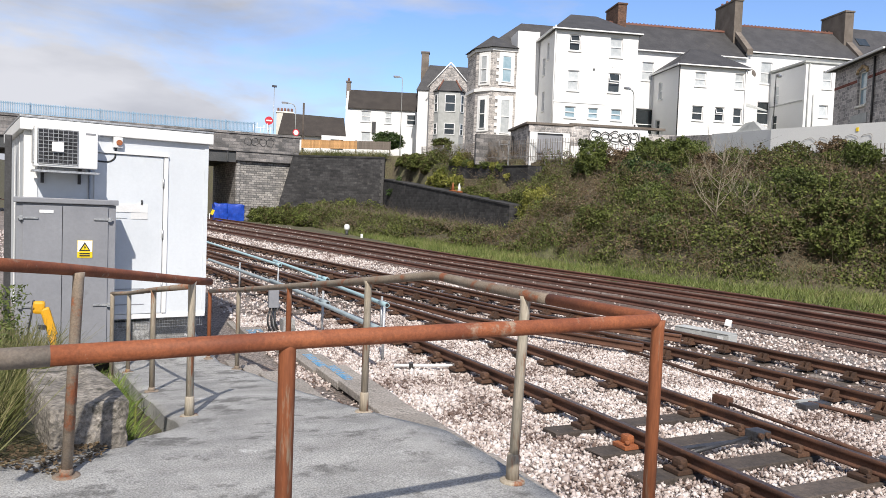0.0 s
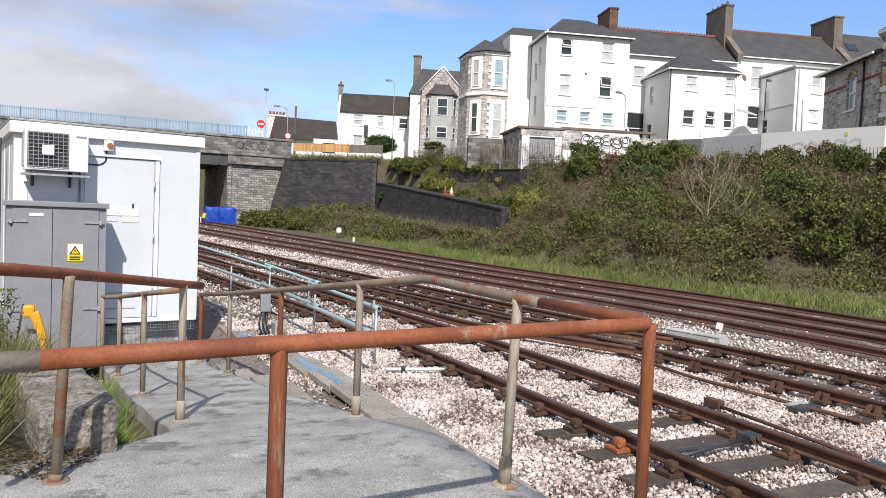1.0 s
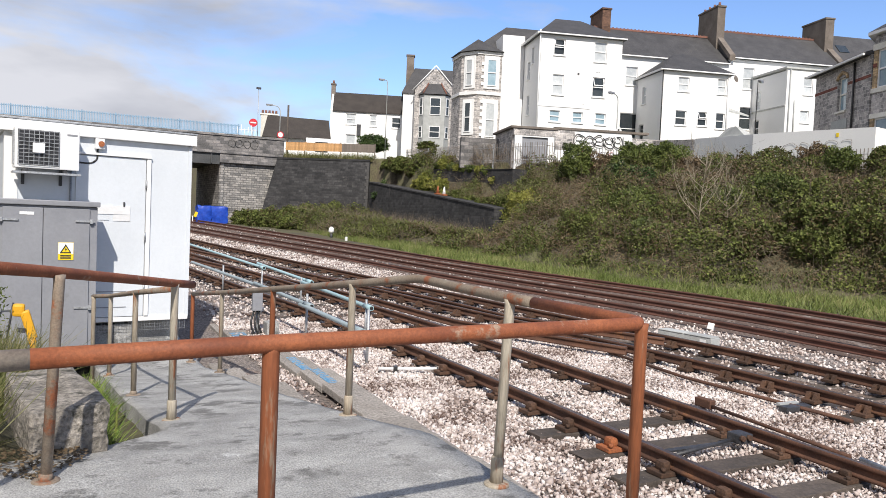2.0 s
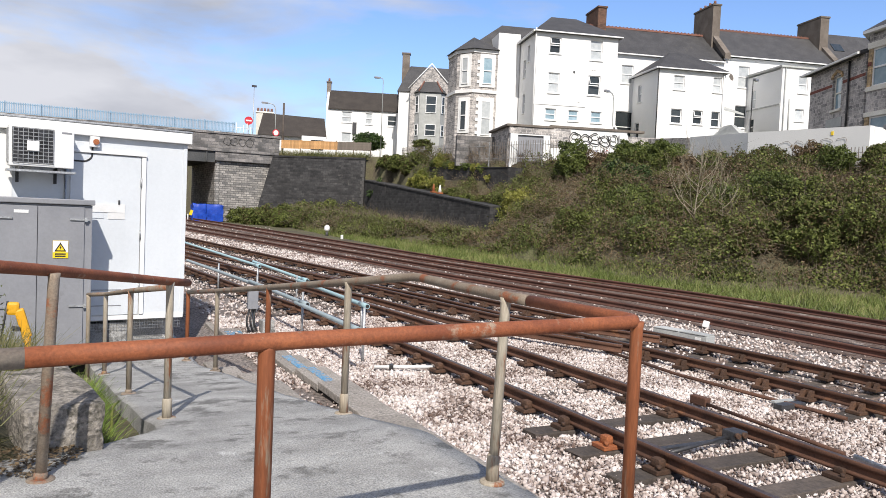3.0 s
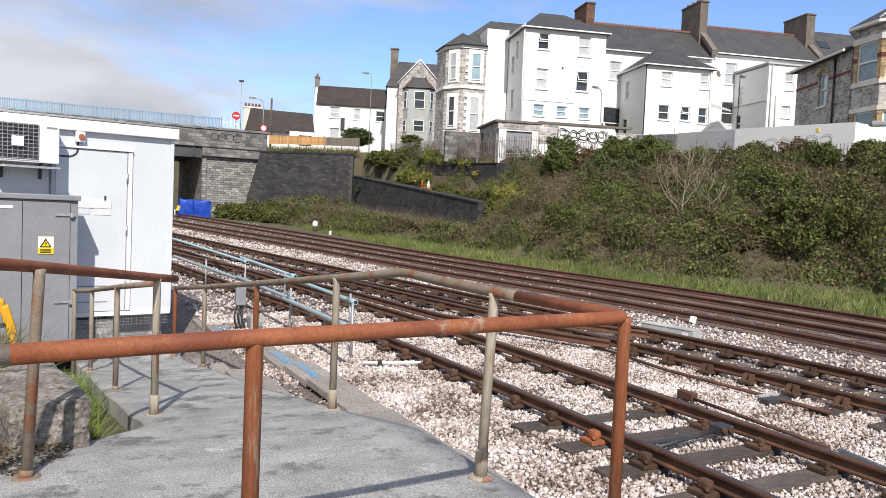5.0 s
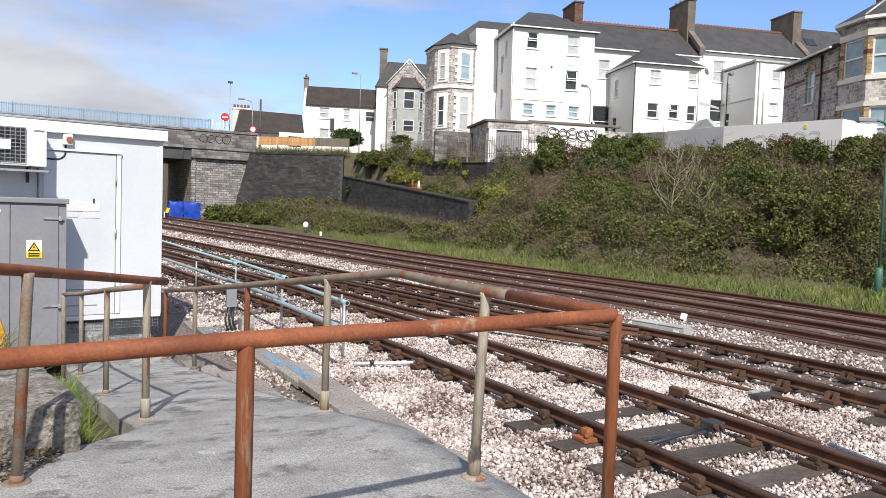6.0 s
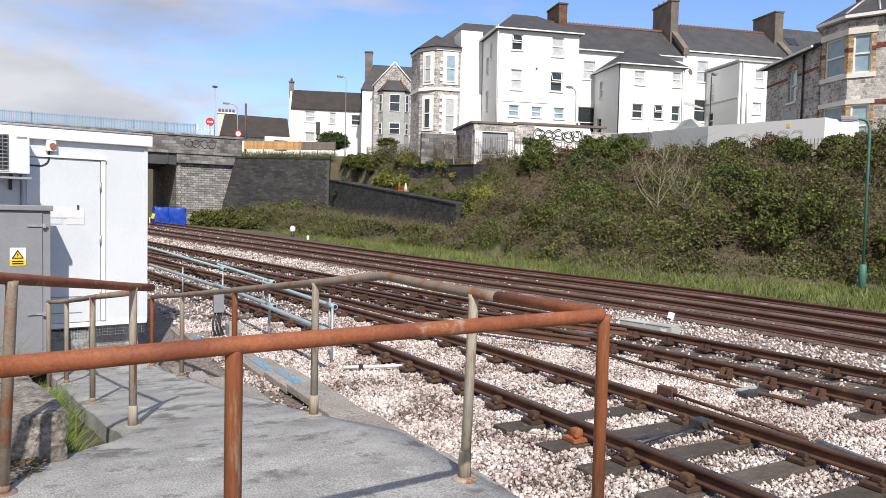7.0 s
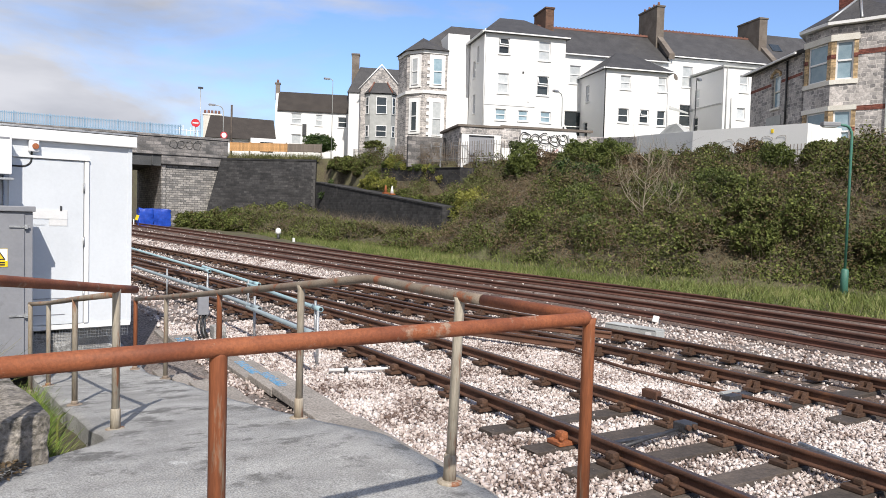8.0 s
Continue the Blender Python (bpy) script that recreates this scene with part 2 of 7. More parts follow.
wing_stone = masonry("sooty_wing_stone", ((0.028, 0.028, 0.030), (0.056, 0.056, 0.059)), (0.75, 0.75, 0.75), 0.44, 0.20, gap=0.016, stain=(0.10, 0.096, 0.092), run=(0.89, -0.456))
pale_quoin = mat("limed_quoin", (0.055, 0.054, 0.054), (0.115, 0.11, 0.107), scale=1.5, rough=0.95, bump=0.5, grain=14, detail=0.5, c3=(0.05, 0.05, 0.05), cut=0.5, wear=2)
yellow_brick = masonry("buff_brick", ((0.42, 0.30, 0.17), (0.52, 0.40, 0.25)), (0.8, 0.8, 0.8), 0.30, 0.12)
dressing = mat("cream_dressing", (0.66, 0.63, 0.56), (0.74, 0.72, 0.66), scale=2, rough=0.85, bump=0.15, grain=16, detail=0.1)
red_band = masonry("red_brick_band", ((0.19, 0.065, 0.05), (0.25, 0.09, 0.065)), (0.8, 0.8, 0.8), 0.23, 0.075)
upvc = mat("white_window_frame", (0.80, 0.80, 0.80), (0.77, 0.77, 0.77), scale=4, rough=0.35, bump=0, detail=0.02, vary=0.02)
pane_dark = mat("dark_glass", (0.03, 0.04, 0.045), (0.05, 0.055, 0.06), scale=2, rough=0.06, bump=0, detail=0.05, vary=0.3)
pane_net = mat("curtained_glass", (0.42, 0.45, 0.47), (0.55, 0.57, 0.58), scale=3, rough=0.15, bump=0, detail=0.12, vary=0.15)
# Pale blue base colour holds the sky's reflection in these panes.
pane_blue = mat("sky_reflection_glass", (0.22, 0.32, 0.38), (0.32, 0.42, 0.48), scale=2, rough=0.08, bump=0, detail=0.08, vary=0.2)
steel_rail = mat("blue_grey_railing", (0.20, 0.32, 0.44), (0.25, 0.37, 0.49), scale=2, rough=0.6, bump=0.05)
girder = mat("dark_girder", (0.045, 0.048, 0.05), (0.075, 0.075, 0.077), scale=0.7, rough=0.7, bump=0.15, grain=12)
green_paint = mat("green_column", (0.05, 0.16, 0.12), (0.07, 0.20, 0.15), scale=3, rough=0.55, bump=0.1)
fence_wood = mat("orange_fence_wood", (0.52, 0.30, 0.13), (0.44, 0.23, 0.09), scale=3, rough=0.8, bump=0.2, vary=0.2)
road_m = mat("asphalt", (0.05, 0.05, 0.052), (0.065, 0.065, 0.066), scale=0.8, rough=0.9, bump=0.4, grain=50)
train_yellow = mat("train_yellow", (0.82, 0.48, 0.01), (0.78, 0.44, 0.01), scale=1, rough=0.35, bump=0, detail=0.05)


def leaf_mat(name, cols, scale=0.5, rough=0.55):
    """Leaves: hue drifts over the thicket and from leaf to leaf; some light passes through."""
    m = bpy.data.materials.new(name)
    m.use_nodes = True
    nt = m.node_tree
    link = nt.links.new
    bsdf = nt.nodes["Principled BSDF"]
    co = nt.nodes.new("ShaderNodeTexCoord")
    no = nt.nodes.new("ShaderNodeTexNoise")
    no.inputs["Scale"].default_value, no.inputs["Detail"].default_value = scale, 4.0
    link(co.outputs["Object"], no.inputs["Vector"])
    geo = nt.nodes.new("ShaderNodeNewGeometry")
    mixv = nt.nodes.new("ShaderNodeMath")
    mixv.operation = "MULTIPLY_ADD"
    mixv.inputs[1].default_value = 0.42
    link(geo.outputs["Random Per Island"], mixv.inputs[0])
    sub = nt.nodes.new("ShaderNodeMath")
    sub.operation = "SUBTRACT"
    sub.inputs[1].default_value = 0.21
    link(no.outputs["Fac"], sub.inputs[0])
    link(sub.outputs[0], mixv.inputs[2])
    ramp = nt.nodes.new("ShaderNodeValToRGB")
    els = ramp.color_ramp.elements
    while len(els) < len(cols):
        els.new(0.5)
    for i, c in enumerate(cols):
        els[i].position, els[i].color = 0.25 + 0.5 * i / (len(cols) - 1), (*c, 1)
    link(mixv.outputs[0], ramp.inputs[0])
    link(ramp.outputs[0], bsdf.inputs["Base Color"])
    bsdf.inputs["Roughness"].default_value = rough
    bsdf.inputs["Specular IOR Level"].default_value = 0.2
    return m


leaf_dark = leaf_mat("bramble_leaves", ((0.11, 0.08, 0.04), (0.05, 0.06, 0.017), (0.095, 0.118, 0.03), (0.16, 0.18, 0.05)), scale=0.9, rough=0.7)
leaf_mid = leaf_mat("green_bramble_leaves", ((0.045, 0.06, 0.018), (0.08, 0.105, 0.028), (0.14, 0.165, 0.045)))
stone_m = leaf_mat("ballast_stone", ((0.13, 0.09, 0.075), (0.40, 0.33, 0.30), (0.58, 0.51, 0.48), (0.72, 0.67, 0.64)), scale=1.3, rough=0.9)
leaf_ivy = leaf_mat("ivy_leaves", ((0.022, 0.042, 0.014), (0.04, 0.068, 0.02), (0.075, 0.11, 0.034)))
leaf_bright = leaf_mat("spring_leaves", ((0.09, 0.11, 0.022), (0.17, 0.18, 0.038), (0.29, 0.28, 0.07)))
leaf_brown = leaf_mat("dead_bracken", ((0.065, 0.045, 0.026), (0.13, 0.092, 0.054), (0.23, 0.175, 0.11)), scale=1.2, rough=0.8)
leaf_grass = leaf_mat("verge_grass", ((0.08, 0.105, 0.028), (0.135, 0.172, 0.045), (0.23, 0.225, 0.095)), scale=0.9)
leaf_lush = leaf_mat("lush_grass", ((0.06, 0.10, 0.02), (0.12, 0.19, 0.035), (0.22, 0.27, 0.07)), scale=1.5)
leaf_straw = leaf_mat("dry_grass", ((0.07, 0.09, 0.025), (0.13, 0.135, 0.05), (0.24, 0.21, 0.11)), scale=0.8)
twig_m = mat("bare_twigs", (0.11, 0.085, 0.06), (0.20, 0.165, 0.12), scale=2, rough=0.9, bump=0)


# ---- mesh helpers ----
def thing(name, label, category, m=None, group="", kind=""):
    ob = new(name)
    ob.empty_display_size = 0.1
    if m is not None:
        ob.matrix_basis = m
    return tagged(ob, label, category, group, kind)


def mesh_of(name, bm, *materials):
    me = bpy.data.meshes.new(name)
    bm.normal_update()
    bm.to_mesh(me)
    bm.free()
    for m in materials:
        me.materials.append(m)
    return me


def part(name, bm, material, parent=None, label="", m=None, smooth=False):
    """Links a bmesh, or mesh data, as one object under a thing or a part."""
    me = bm if isinstance(bm, bpy.types.Mesh) else mesh_of(name, bm, *(material if isinstance(material, tuple) else (material,)))
    if smooth:
        me.polygons.foreach_set("use_smooth", [True] * len(me.polygons))
    ob = new(name, me)
    ob.parent = parent
    if m is not None:
        ob.matrix_basis = m
    return tagged(ob, label)


def box(bm, x0, x1, y0, y1, z0, z1, bevel=0.0, m=None, mi=0):
    mm = Matrix.LocRotScale(((x0 + x1) / 2, (y0 + y1) / 2, (z0 + z1) / 2), None, (x1 - x0, y1 - y0, z1 - z0))
    made = bmesh.ops.create_cube(bm, size=1, matrix=mm)
    vs = made["verts"]
    if bevel:
        es = list({e for v in vs for e in v.link_edges})
        got = bmesh.ops.bevel(bm, geom=es, offset=bevel, segments=2, affect="EDGES", profile=0.6)
        vs = list({v for f in got["faces"] for v in f.verts} | {v for v in vs if v.is_valid})
    if m is not None:
        bmesh.ops.transform(bm, matrix=m, verts=vs)
    if mi:
        for f in {f for v in vs for f in v.link_faces}:
            f.material_index = mi
    return vs


def boxed(*a, **k):
    bm = bmesh.new()
    box(bm, *a, **k)
    return bm


def tube(bm, pts, r, n=12, caps=True, radii=None):
    """A round bar swept through points."""
    pts = [Vector(p) for p in pts]
    rings = []
    up = Vector((0, 0, 1))
    for i, p in enumerate(pts):
        d = (pts[min(i + 1, len(pts) - 1)] - pts[max(i - 1, 0)]).normalized()
        a = d.cross(up if abs(d.z) < 0.95 else Vector((1, 0, 0))).normalized()
        if rings and a.dot(last) < 0 and abs(a.dot(last)) > 0.3:
            a = -a
        if rings and abs(d.z) >= 0.7:
            a = (last - d * last.dot(d)).normalized()
        last = a
        b = d.cross(a)
        rr = radii[i] if radii else r
        rings.append([bm.verts.new(p + (a * math.cos(2 * math.pi * k / n) + b * math.sin(2 * math.pi * k / n)) * rr) for k in range(n)])
    for u, v in zip(rings, rings[1:]):
        for k in range(n):
            f = bm.faces.new((u[k], u[(k + 1) % n], v[(k + 1) % n], v[k]))
            f.smooth = True
    if caps:
        bm.faces.new(rings[0][::-1])
        bm.faces.new(rings[-1])
    return bm


def tubed(pts, r, n=12, **k):
    bm = tube(bmesh.new(), pts, r, n, **k)
    bmesh.ops.recalc_face_normals(bm, faces=bm.faces[:])
    return bm


def rounded(pts, r=0.1, n=5):
    """The same line with its inner corners rounded."""
    pts = [Vector(p) for p in pts]
    out = [pts[0]]
    for a, b, c in zip(pts, pts[1:], pts[2:]):
        u, v = (a - b), (c - b)
        k = min(r, u.length / 2, v.length / 2)
        p, q = b + u.normalized() * k, b + v.normalized() * k
        out += [p.lerp(b, i / n).lerp(b.lerp(q, i / n), i / n) for i in range(n + 1)]
    return out + [pts[-1]]


def solid(verts, faces):
    bm = bmesh.new()
    vs = [bm.verts.new(v) for v in verts]
    for f in faces:
        bm.faces.new([vs[i] for i in f])
    bmesh.ops.recalc_face_normals(bm, faces=bm.faces[:])
    return bm


def prism(outline, z0, z1):
    """An upright prism over a plan outline; z0 and z1 may be lists."""
    n = len(outline)
    b0 = z0 if isinstance(z0, (list, tuple)) else [z0] * n
    b1 = z1 if isinstance(z1, (list, tuple)) else [z1] * n
    vs = [(x, y, z) for (x, y), z in zip(outline, b0)] + [(x, y, z) for (x, y), z in zip(outline, b1)]
    return solid(vs, [list(range(n))[::-1], list(range(n, 2 * n))] + [[i, (i + 1) % n, n + (i + 1) % n, n + i] for i in range(n)])


def cloud(name, quads, material, label, category, kind="stuff", parent=None):
    """One object of many loose four-cornered pieces, from an array (n, 4, 3)."""
    n = len(quads)
    me = bpy.data.meshes.new(name)
    me.vertices.add(n * 4)
    me.vertices.foreach_set("co", np.ascontiguousarray(quads, np.float32).ravel())
    me.loops.add(n * 4)
    me.loops.foreach_set("vertex_index", np.arange(n * 4, dtype=np.int32))
    me.polygons.add(n)
    me.polygons.foreach_set("loop_start", np.arange(0, n * 4, 4, dtype=np.int32))
    me.update(calc_edges=True)
    me.materials.append(material)
    ob = new(name, me)
    ob.parent = parent
    return tagged(ob, label, category, "", kind)


rng = np.random.default_rng(7)


def leaf_quads(p, size, lean=None, flat=0.0, ratio=0.62):
    """Leaf-shaped quads of mixed turn at the points p."""
    n = len(p)
    a = rng.normal(size=(n, 3))
    a /= np.linalg.norm(a, axis=1, keepdims=True)
    b = rng.normal(size=(n, 3))
    if lean is not None:
        nrm = rng.normal(size=(n, 3)) * (1 - flat) + np.asarray(lean) * (1 + flat)
        nrm /= np.linalg.norm(nrm, axis=1, keepdims=True)
        a -= nrm * (a * nrm).sum(1, keepdims=True)
        a /= np.linalg.norm(a, axis=1, keepdims=True)
        b = np.cross(nrm, a)
    else:
        b -= a * (a * b).sum(1, keepdims=True)
        b /= np.linalg.norm(b, axis=1, keepdims=True)
    s = (size * rng.uniform(0.6, 1.4, n))[:, None]
    a, b = a * s, b * s * ratio
    return np.stack([p - a, p + b - a * 0.1, p + a, p - b - a * 0.1], 1)


def blade_quads(p, h, w, spread=0.35, lean=(0, 0, 0)):
    """Grass blades or thin twigs standing at the points p."""
    n = len(p)
    d = rng.normal(size=(n, 3)) * spread + np.array((0, 0, 1.0)) + np.asarray(lean)
    d /= np.linalg.norm(d, axis=1, keepdims=True)
    hh = (h * rng.uniform(0.5, 1.3, n))[:, None]
    s = np.cross(d, rng.normal(size=(n, 3)))
    s /= np.linalg.norm(s, axis=1, keepdims=True)
    s = s * (w if np.ndim(w) == 0 else w[:, None])
    bend = rng.normal(size=(n, 3)) * 0.25 * hh
    bend[:, 2] = -np.abs(bend[:, 2]) * 0.4
    top = p + d * hh + bend
    return np.stack([p - s, p + s, top + s * 0.25, top - s * 0.25], 1)


# ---- the lie of the land ----
ZR = -0.56  # rail heads beside the ramp


def rise(y):
    """The line climbs gently towards the bridge."""
    return 0.008 * (math.sqrt((y - 10) ** 2 + 9) + y - 10)


LINES = {  # track centres: (y, x) along the line
    "near": ((-60, 5.55), (0, 5.6), (8, 5.65), (11, 5.5), (13, 5.35), (16.3, 4.75), (23, 3.83), (28, 3.15), (45, 0.9), (66, -2.2), (110, -10)),
    "middle": ((-60, 9.4), (0, 9.6), (7, 9.6), (9.3, 9.45), (11.6, 8.8), (14, 8.42), (20, 7.3), (23.3, 6.6), (36.6, 4.35), (52, 1.9), (66, -0.6), (110, -9)),
    "third": ((-60, 13.5), (0, 13.55), (8, 13.55), (12, 13.4), (15, 12.8), (20, 11.6), (25, 10.75), (30, 9.95), (37, 8.6), (45, 7.1), (55, 5.5), (66, 3.6), (110, -6)),
    "far": ((-60, 16.1), (0, 16.3), (12, 16.3), (16, 15.75), (20, 14.6), (24.5, 13.6), (29, 13.0), (34, 12.35), (39, 11.7), (47, 10.6), (58, 9.05), (66, 7.7), (110, -3)),
    "crossover": ((9.6, 9.05), (12.7, 7.45), (15.8, 7.0), (21, 5.7), (27, 4.2), (33, 2.75)),
}


def line_x(name, y):
    ys, xs = zip(*LINES[name])
    return sum(float(np.interp(y + d, ys, xs)) for d in np.linspace(-3.2, 3.2, 9)) / 9 if name != "crossover" else float(np.interp(y, ys, xs))


def toe(y):
    return float(np.interp(y, (-60, 10, 15, 18.5, 22, 30, 38, 45, 60), (27, 25.4, 23.3, 19.9, 18.4, 18.0, 17.0, 15.2, 14.2)))


def crest(y):
    return float(np.interp(y, (-60, 10, 20, 27, 34, 39, 43, 50, 58, 64), (36, 32, 31.0, 30.6, 29.8, 27.5, 25.2, 24.6, 24.0, 23.5)))


def low_wall_x(y):
    return float(np.interp(y, (37, 60), (21.8, 23.9)))


def low_wall_top(y):
    return float(np.interp(y, (37, 60), (2.05, 4.0)))


def ramp_z(y):
    return float(np.interp(y, (4.6, 11.2, 14), (0.0, -0.86, -0.80)))


def land(x, y):
    """Height of the ground sheet."""
    bed = -0.80 + rise(min(y, 68))
    if x < 2.35 and y < 16:  # under the slab and the yard
        low = min(-0.16, ramp_z(y) - 0.16) if x > 0.42 else (0.02 if x < -0.35 else -0.42) + (ramp_z(y) * 0.75)
        return low if x < 1.9 else low + (bed - low) * min(1, (x - 1.9) / 0.45)
    if y > 66.4 or (x > 15.5 and y > 65.0 - 0.53 * (min(x, 23.5) - 16)):
        if -12 < x < 13 or y > 79 and abs(x - line_x("third", y)) < 11:
            return bed
        return 6.0 + 0.03 * max(0, y - 66) + 0.06 * max(0, x - 20)
    a, b = toe(y), crest(y)
    if x <= a:
        return bed if x > -10 else bed + min(2.0, (-10 - x) * 0.1)
    top = float(np.interp(y, (-60, 28, 36, 42, 60), (4.3, 4.3, 4.7, 5.1, 5.3)))
    if x >= b:
        return min(8.6, top + 0.16 * (x - b)) + 0.02 * max(0, x + y - 110)
    if y > 37:
        wx = low_wall_x(y)
        if x < wx + 0.55:
            return bed + 1.0 * min(1, (x - a) / (wx - a))
        wt_ = low_wall_top(y) - 0.25
        return wt_ + (top - wt_) * min(1, max(0, (x - wx) / (b - wx))) ** 4.0
    a2 = max(a, float(np.interp(y, (26, 37), (18.0, 22.4))))
    if x < a2:
        return bed + 1.0 * (x - a) / max(0.1, a2 - a)
    base = bed + (1.0 if a2 > a + 0.1 else 0.0) * min(1, (a2 - a) / 2)
    return base + (top - base) * ((x - a2) / (b - a2)) ** 0.85


def make_ground():
    xs = np.unique(np.concatenate([np.arange(-300, -12, 12.0), np.arange(-12, 50, 0.5), np.arange(50, 100, 3.0), np.arange(100, 420, 16.0)]))
    ys = np.unique(np.concatenate([np.arange(-120, -4, 4.0), np.arange(-4, 36, 0.5), np.arange(36, 38, 0.25), np.arange(38, 66, 0.5), np.arange(66, 110, 2.0), np.arange(110, 600, 20.0)]))
    vs = [(x, y, land(x, y)) for y in ys for x in xs]
    w = len(xs)
    fs = [(j * w + i, j * w + i + 1, (j + 1) * w + i + 1, (j + 1) * w + i) for j in range(len(ys) - 1) for i in range(w - 1)]
    me = bpy.data.meshes.new("ground")
    me.from_pydata(vs, [], fs)
    me.materials.append(ballast)
    me.materials.append(soil)
    me.materials.append(brown_ballast)
    idx = []
    for f in fs:
        x, y = (vs[f[0]][0] + vs[f[2]][0]) / 2, (vs[f[0]][1] + vs[f[2]][1]) / 2
        right = line_x("far", y) + 1.6
        bed = 1.7 < x < right and -80 < y < 110 or (y > 14 and -8 < x < right)
        dark = x > line_x("third", y) - 0.9 or abs(x - line_x("middle", y)) < 0.75
        idx.append((2 if dark else 0) if bed else 1)
    me.polygons.foreach_set("material_index", idx)
    me.polygons.foreach_set("use_smooth", [True] * len(fs))
    tagged(new("ground", me), "ballast, trodden soil and grassy railway cutting slope", "ground", "", "structure")


make_ground()


# ---- the tracks ----
def rail_profile():
    half = [(0.0, 0.0), (0.028, -0.001), (0.034, -0.008), (0.035, -0.036), (0.028, -0.046), (0.010, -0.054), (0.010, -0.105), (0.028, -0.114), (0.034, -0.122), (0.034, -0.142), (0.0, -0.145)]
    return half + [(-x, z) for x, z in half[-2:0:-1]]


def sweep_rail(name, offset, y0, y1, step=0.6):
    prof = rail_profile()
    ys = np.arange(y0, y1 + 0.01, step)
    bm = bmesh.new()
    rings = []
    for y in ys:
        x = line_x(name, y)
        dx = (line_x(name, y + 0.3) - line_x(name, y - 0.3)) / 0.6
        n = Vector((1, -dx, 0)).normalized()
        c = Vector((x, y, ZR + rise(y))) + n * offset
        rings.append([bm.verts.new(c + n * px + Vector((0, 0, pz))) for px, pz in prof])
    k = len(prof)
    for a, b in zip(rings, rings[1:]):
        for i in range(k):
            f = bm.faces.new((a[i], a[(i + 1) % k], b[(i + 1) % k], b[i]))
            f.smooth = i not in (0, k - 1)
            f.material_index = 1 if i in (0, k - 1) else 0
    bm.faces.new(rings[0])
    bm.faces.new(rings[-1][::-1])
    bmesh.ops.recalc_face_normals(bm, faces=bm.faces[:])
    return bm


def chair_mesh(material):
    """A cast rail chair: base plate, inner and outer jaw and a key."""
    bm = bmesh.new()
    box(bm, -0.19, 0.19, -0.10, 0.10, -0.185, -0.142, 0.008)
    for s, top in ((-1, -0.055), (1, -0.075)):
        for dy in (-0.055, 0.055):
            vs = box(bm, s * 0.105 - 0.055, s * 0.105 + 0.055, dy - 0.022, dy + 0.022, -0.15, top)
            for v in vs:
                if v.co.z > -0.1 and v.co.x * s > 0.1:
                    v.co.x -= s * 0.05
        box(bm, s * 0.062 - 0.014, s * 0.062 + 0.014, -0.075, 0.075, -0.15, top + 0.004)
    return mesh_of("chair", bm, material)


def solid_chair_mesh(material):
    """The rounded outer lug that shows beside the near rail."""
    bm = bmesh.new()
    box(bm, -0.19, 0.19, -0.10, 0.10, -0.185, -0.142, 0.008)
    box(bm, -0.135, -0.038, -0.06, 0.06, -0.15, -0.055, 0.032)
    box(bm, 0.045, 0.11, -0.05, 0.05, -0.15, -0.085, 0.02)
    tube(bm, [(-0.15, -0.08, -0.13), (-0.15, -0.08, -0.10)], 0.022, 8)
    tube(bm, [(0.15, 0.08, -0.145), (0.15, 0.08, -0.115)], 0.02, 8)
    return mesh_of("chair", bm, material)


SLEEPERS = {}


def sleeper_mesh(length, seed):
    r = random.Random(seed)
    bm = bmesh.new()
    vs = box(bm, -length / 2, length / 2, -0.127, 0.127, -0.31, -0.187, 0.012)
    for v in vs:
        v.co += Vector((r.uniform(-0.008, 0.008), r.uniform(-0.006, 0.006), r.uniform(-0.004, 0.004)))
    return mesh_of("sleeper", bm, timber)


sleepers_a = [sleeper_mesh(2.6, i) for i in range(4)]
chair_a, chair_b, chair_o = chair_mesh(chair_rust), solid_chair_mesh(chair_rust), solid_chair_mesh(orange_rust)


def make_track(name, y0, y1, look_rail, label, sleepers=True, nearest=80):
    t = thing("railway_track", label, "track", None, "tracks in the cutting", "")
    for s in (-1, 1):
        part("rail", sweep_rail(name, s * 0.7525, y0, y1), look_rail, t)
    if not sleepers:
        return t
    y, i = y0 + 0.2, 0
    r = random.Random(len(name))
    while y < min(y1, 58) - 0.2:
        x = line_x(name, y)
        turn = math.degrees(math.atan2(-(line_x(name, y + 0.3) - line_x(name, y - 0.3)), 0.6))
        base = pose(x, y, ZR + rise(y), 0, 0, turn)
        SLEEPERS.setdefault(name, []).append(y)
        part("sleeper", sleepers_a[i % 4], None, t, m=base @ pose(r.uniform(-0.06, 0.06), r.uniform(-0.02, 0.02), (0 if y < 6.4 else -0.042 + r.uniform(-0.012, 0.012)) if name in ("near", "middle") else -0.06, 0, 0, r.uniform(-1, 1)))
        for s in (-1, 1) if name in ("near", "middle") else ():
            kind = chair_b if name == "near" else chair_a
            if name == "near" and s < 0 and abs(y - 5.55) < 0.36:
                kind = chair_o
            part("chair", kind, None, t, m=base @ pose(s * 0.7525, 0, 0, 0, 0, 0 if s < 0 else 180))
        y += 0.72 + r.uniform(-0.03, 0.03)
        i += 1
    return t


make_track("near", -6, 108, (rail_side, rail_top), "rusty bullhead railway track on dark timber sleepers in pale ballast")
make_track("middle", -6, 108, (rail_side, rail_top), "brown bullhead railway track with cast chairs in pale ballast")
make_track("third", -6, 108, (rail_red, rail_side), "red-rusted railway track beyond the pale ballast strip")
make_track("far", -6, 108, (rail_red, rail_red), "red-rusted railway track beside the grass verge")
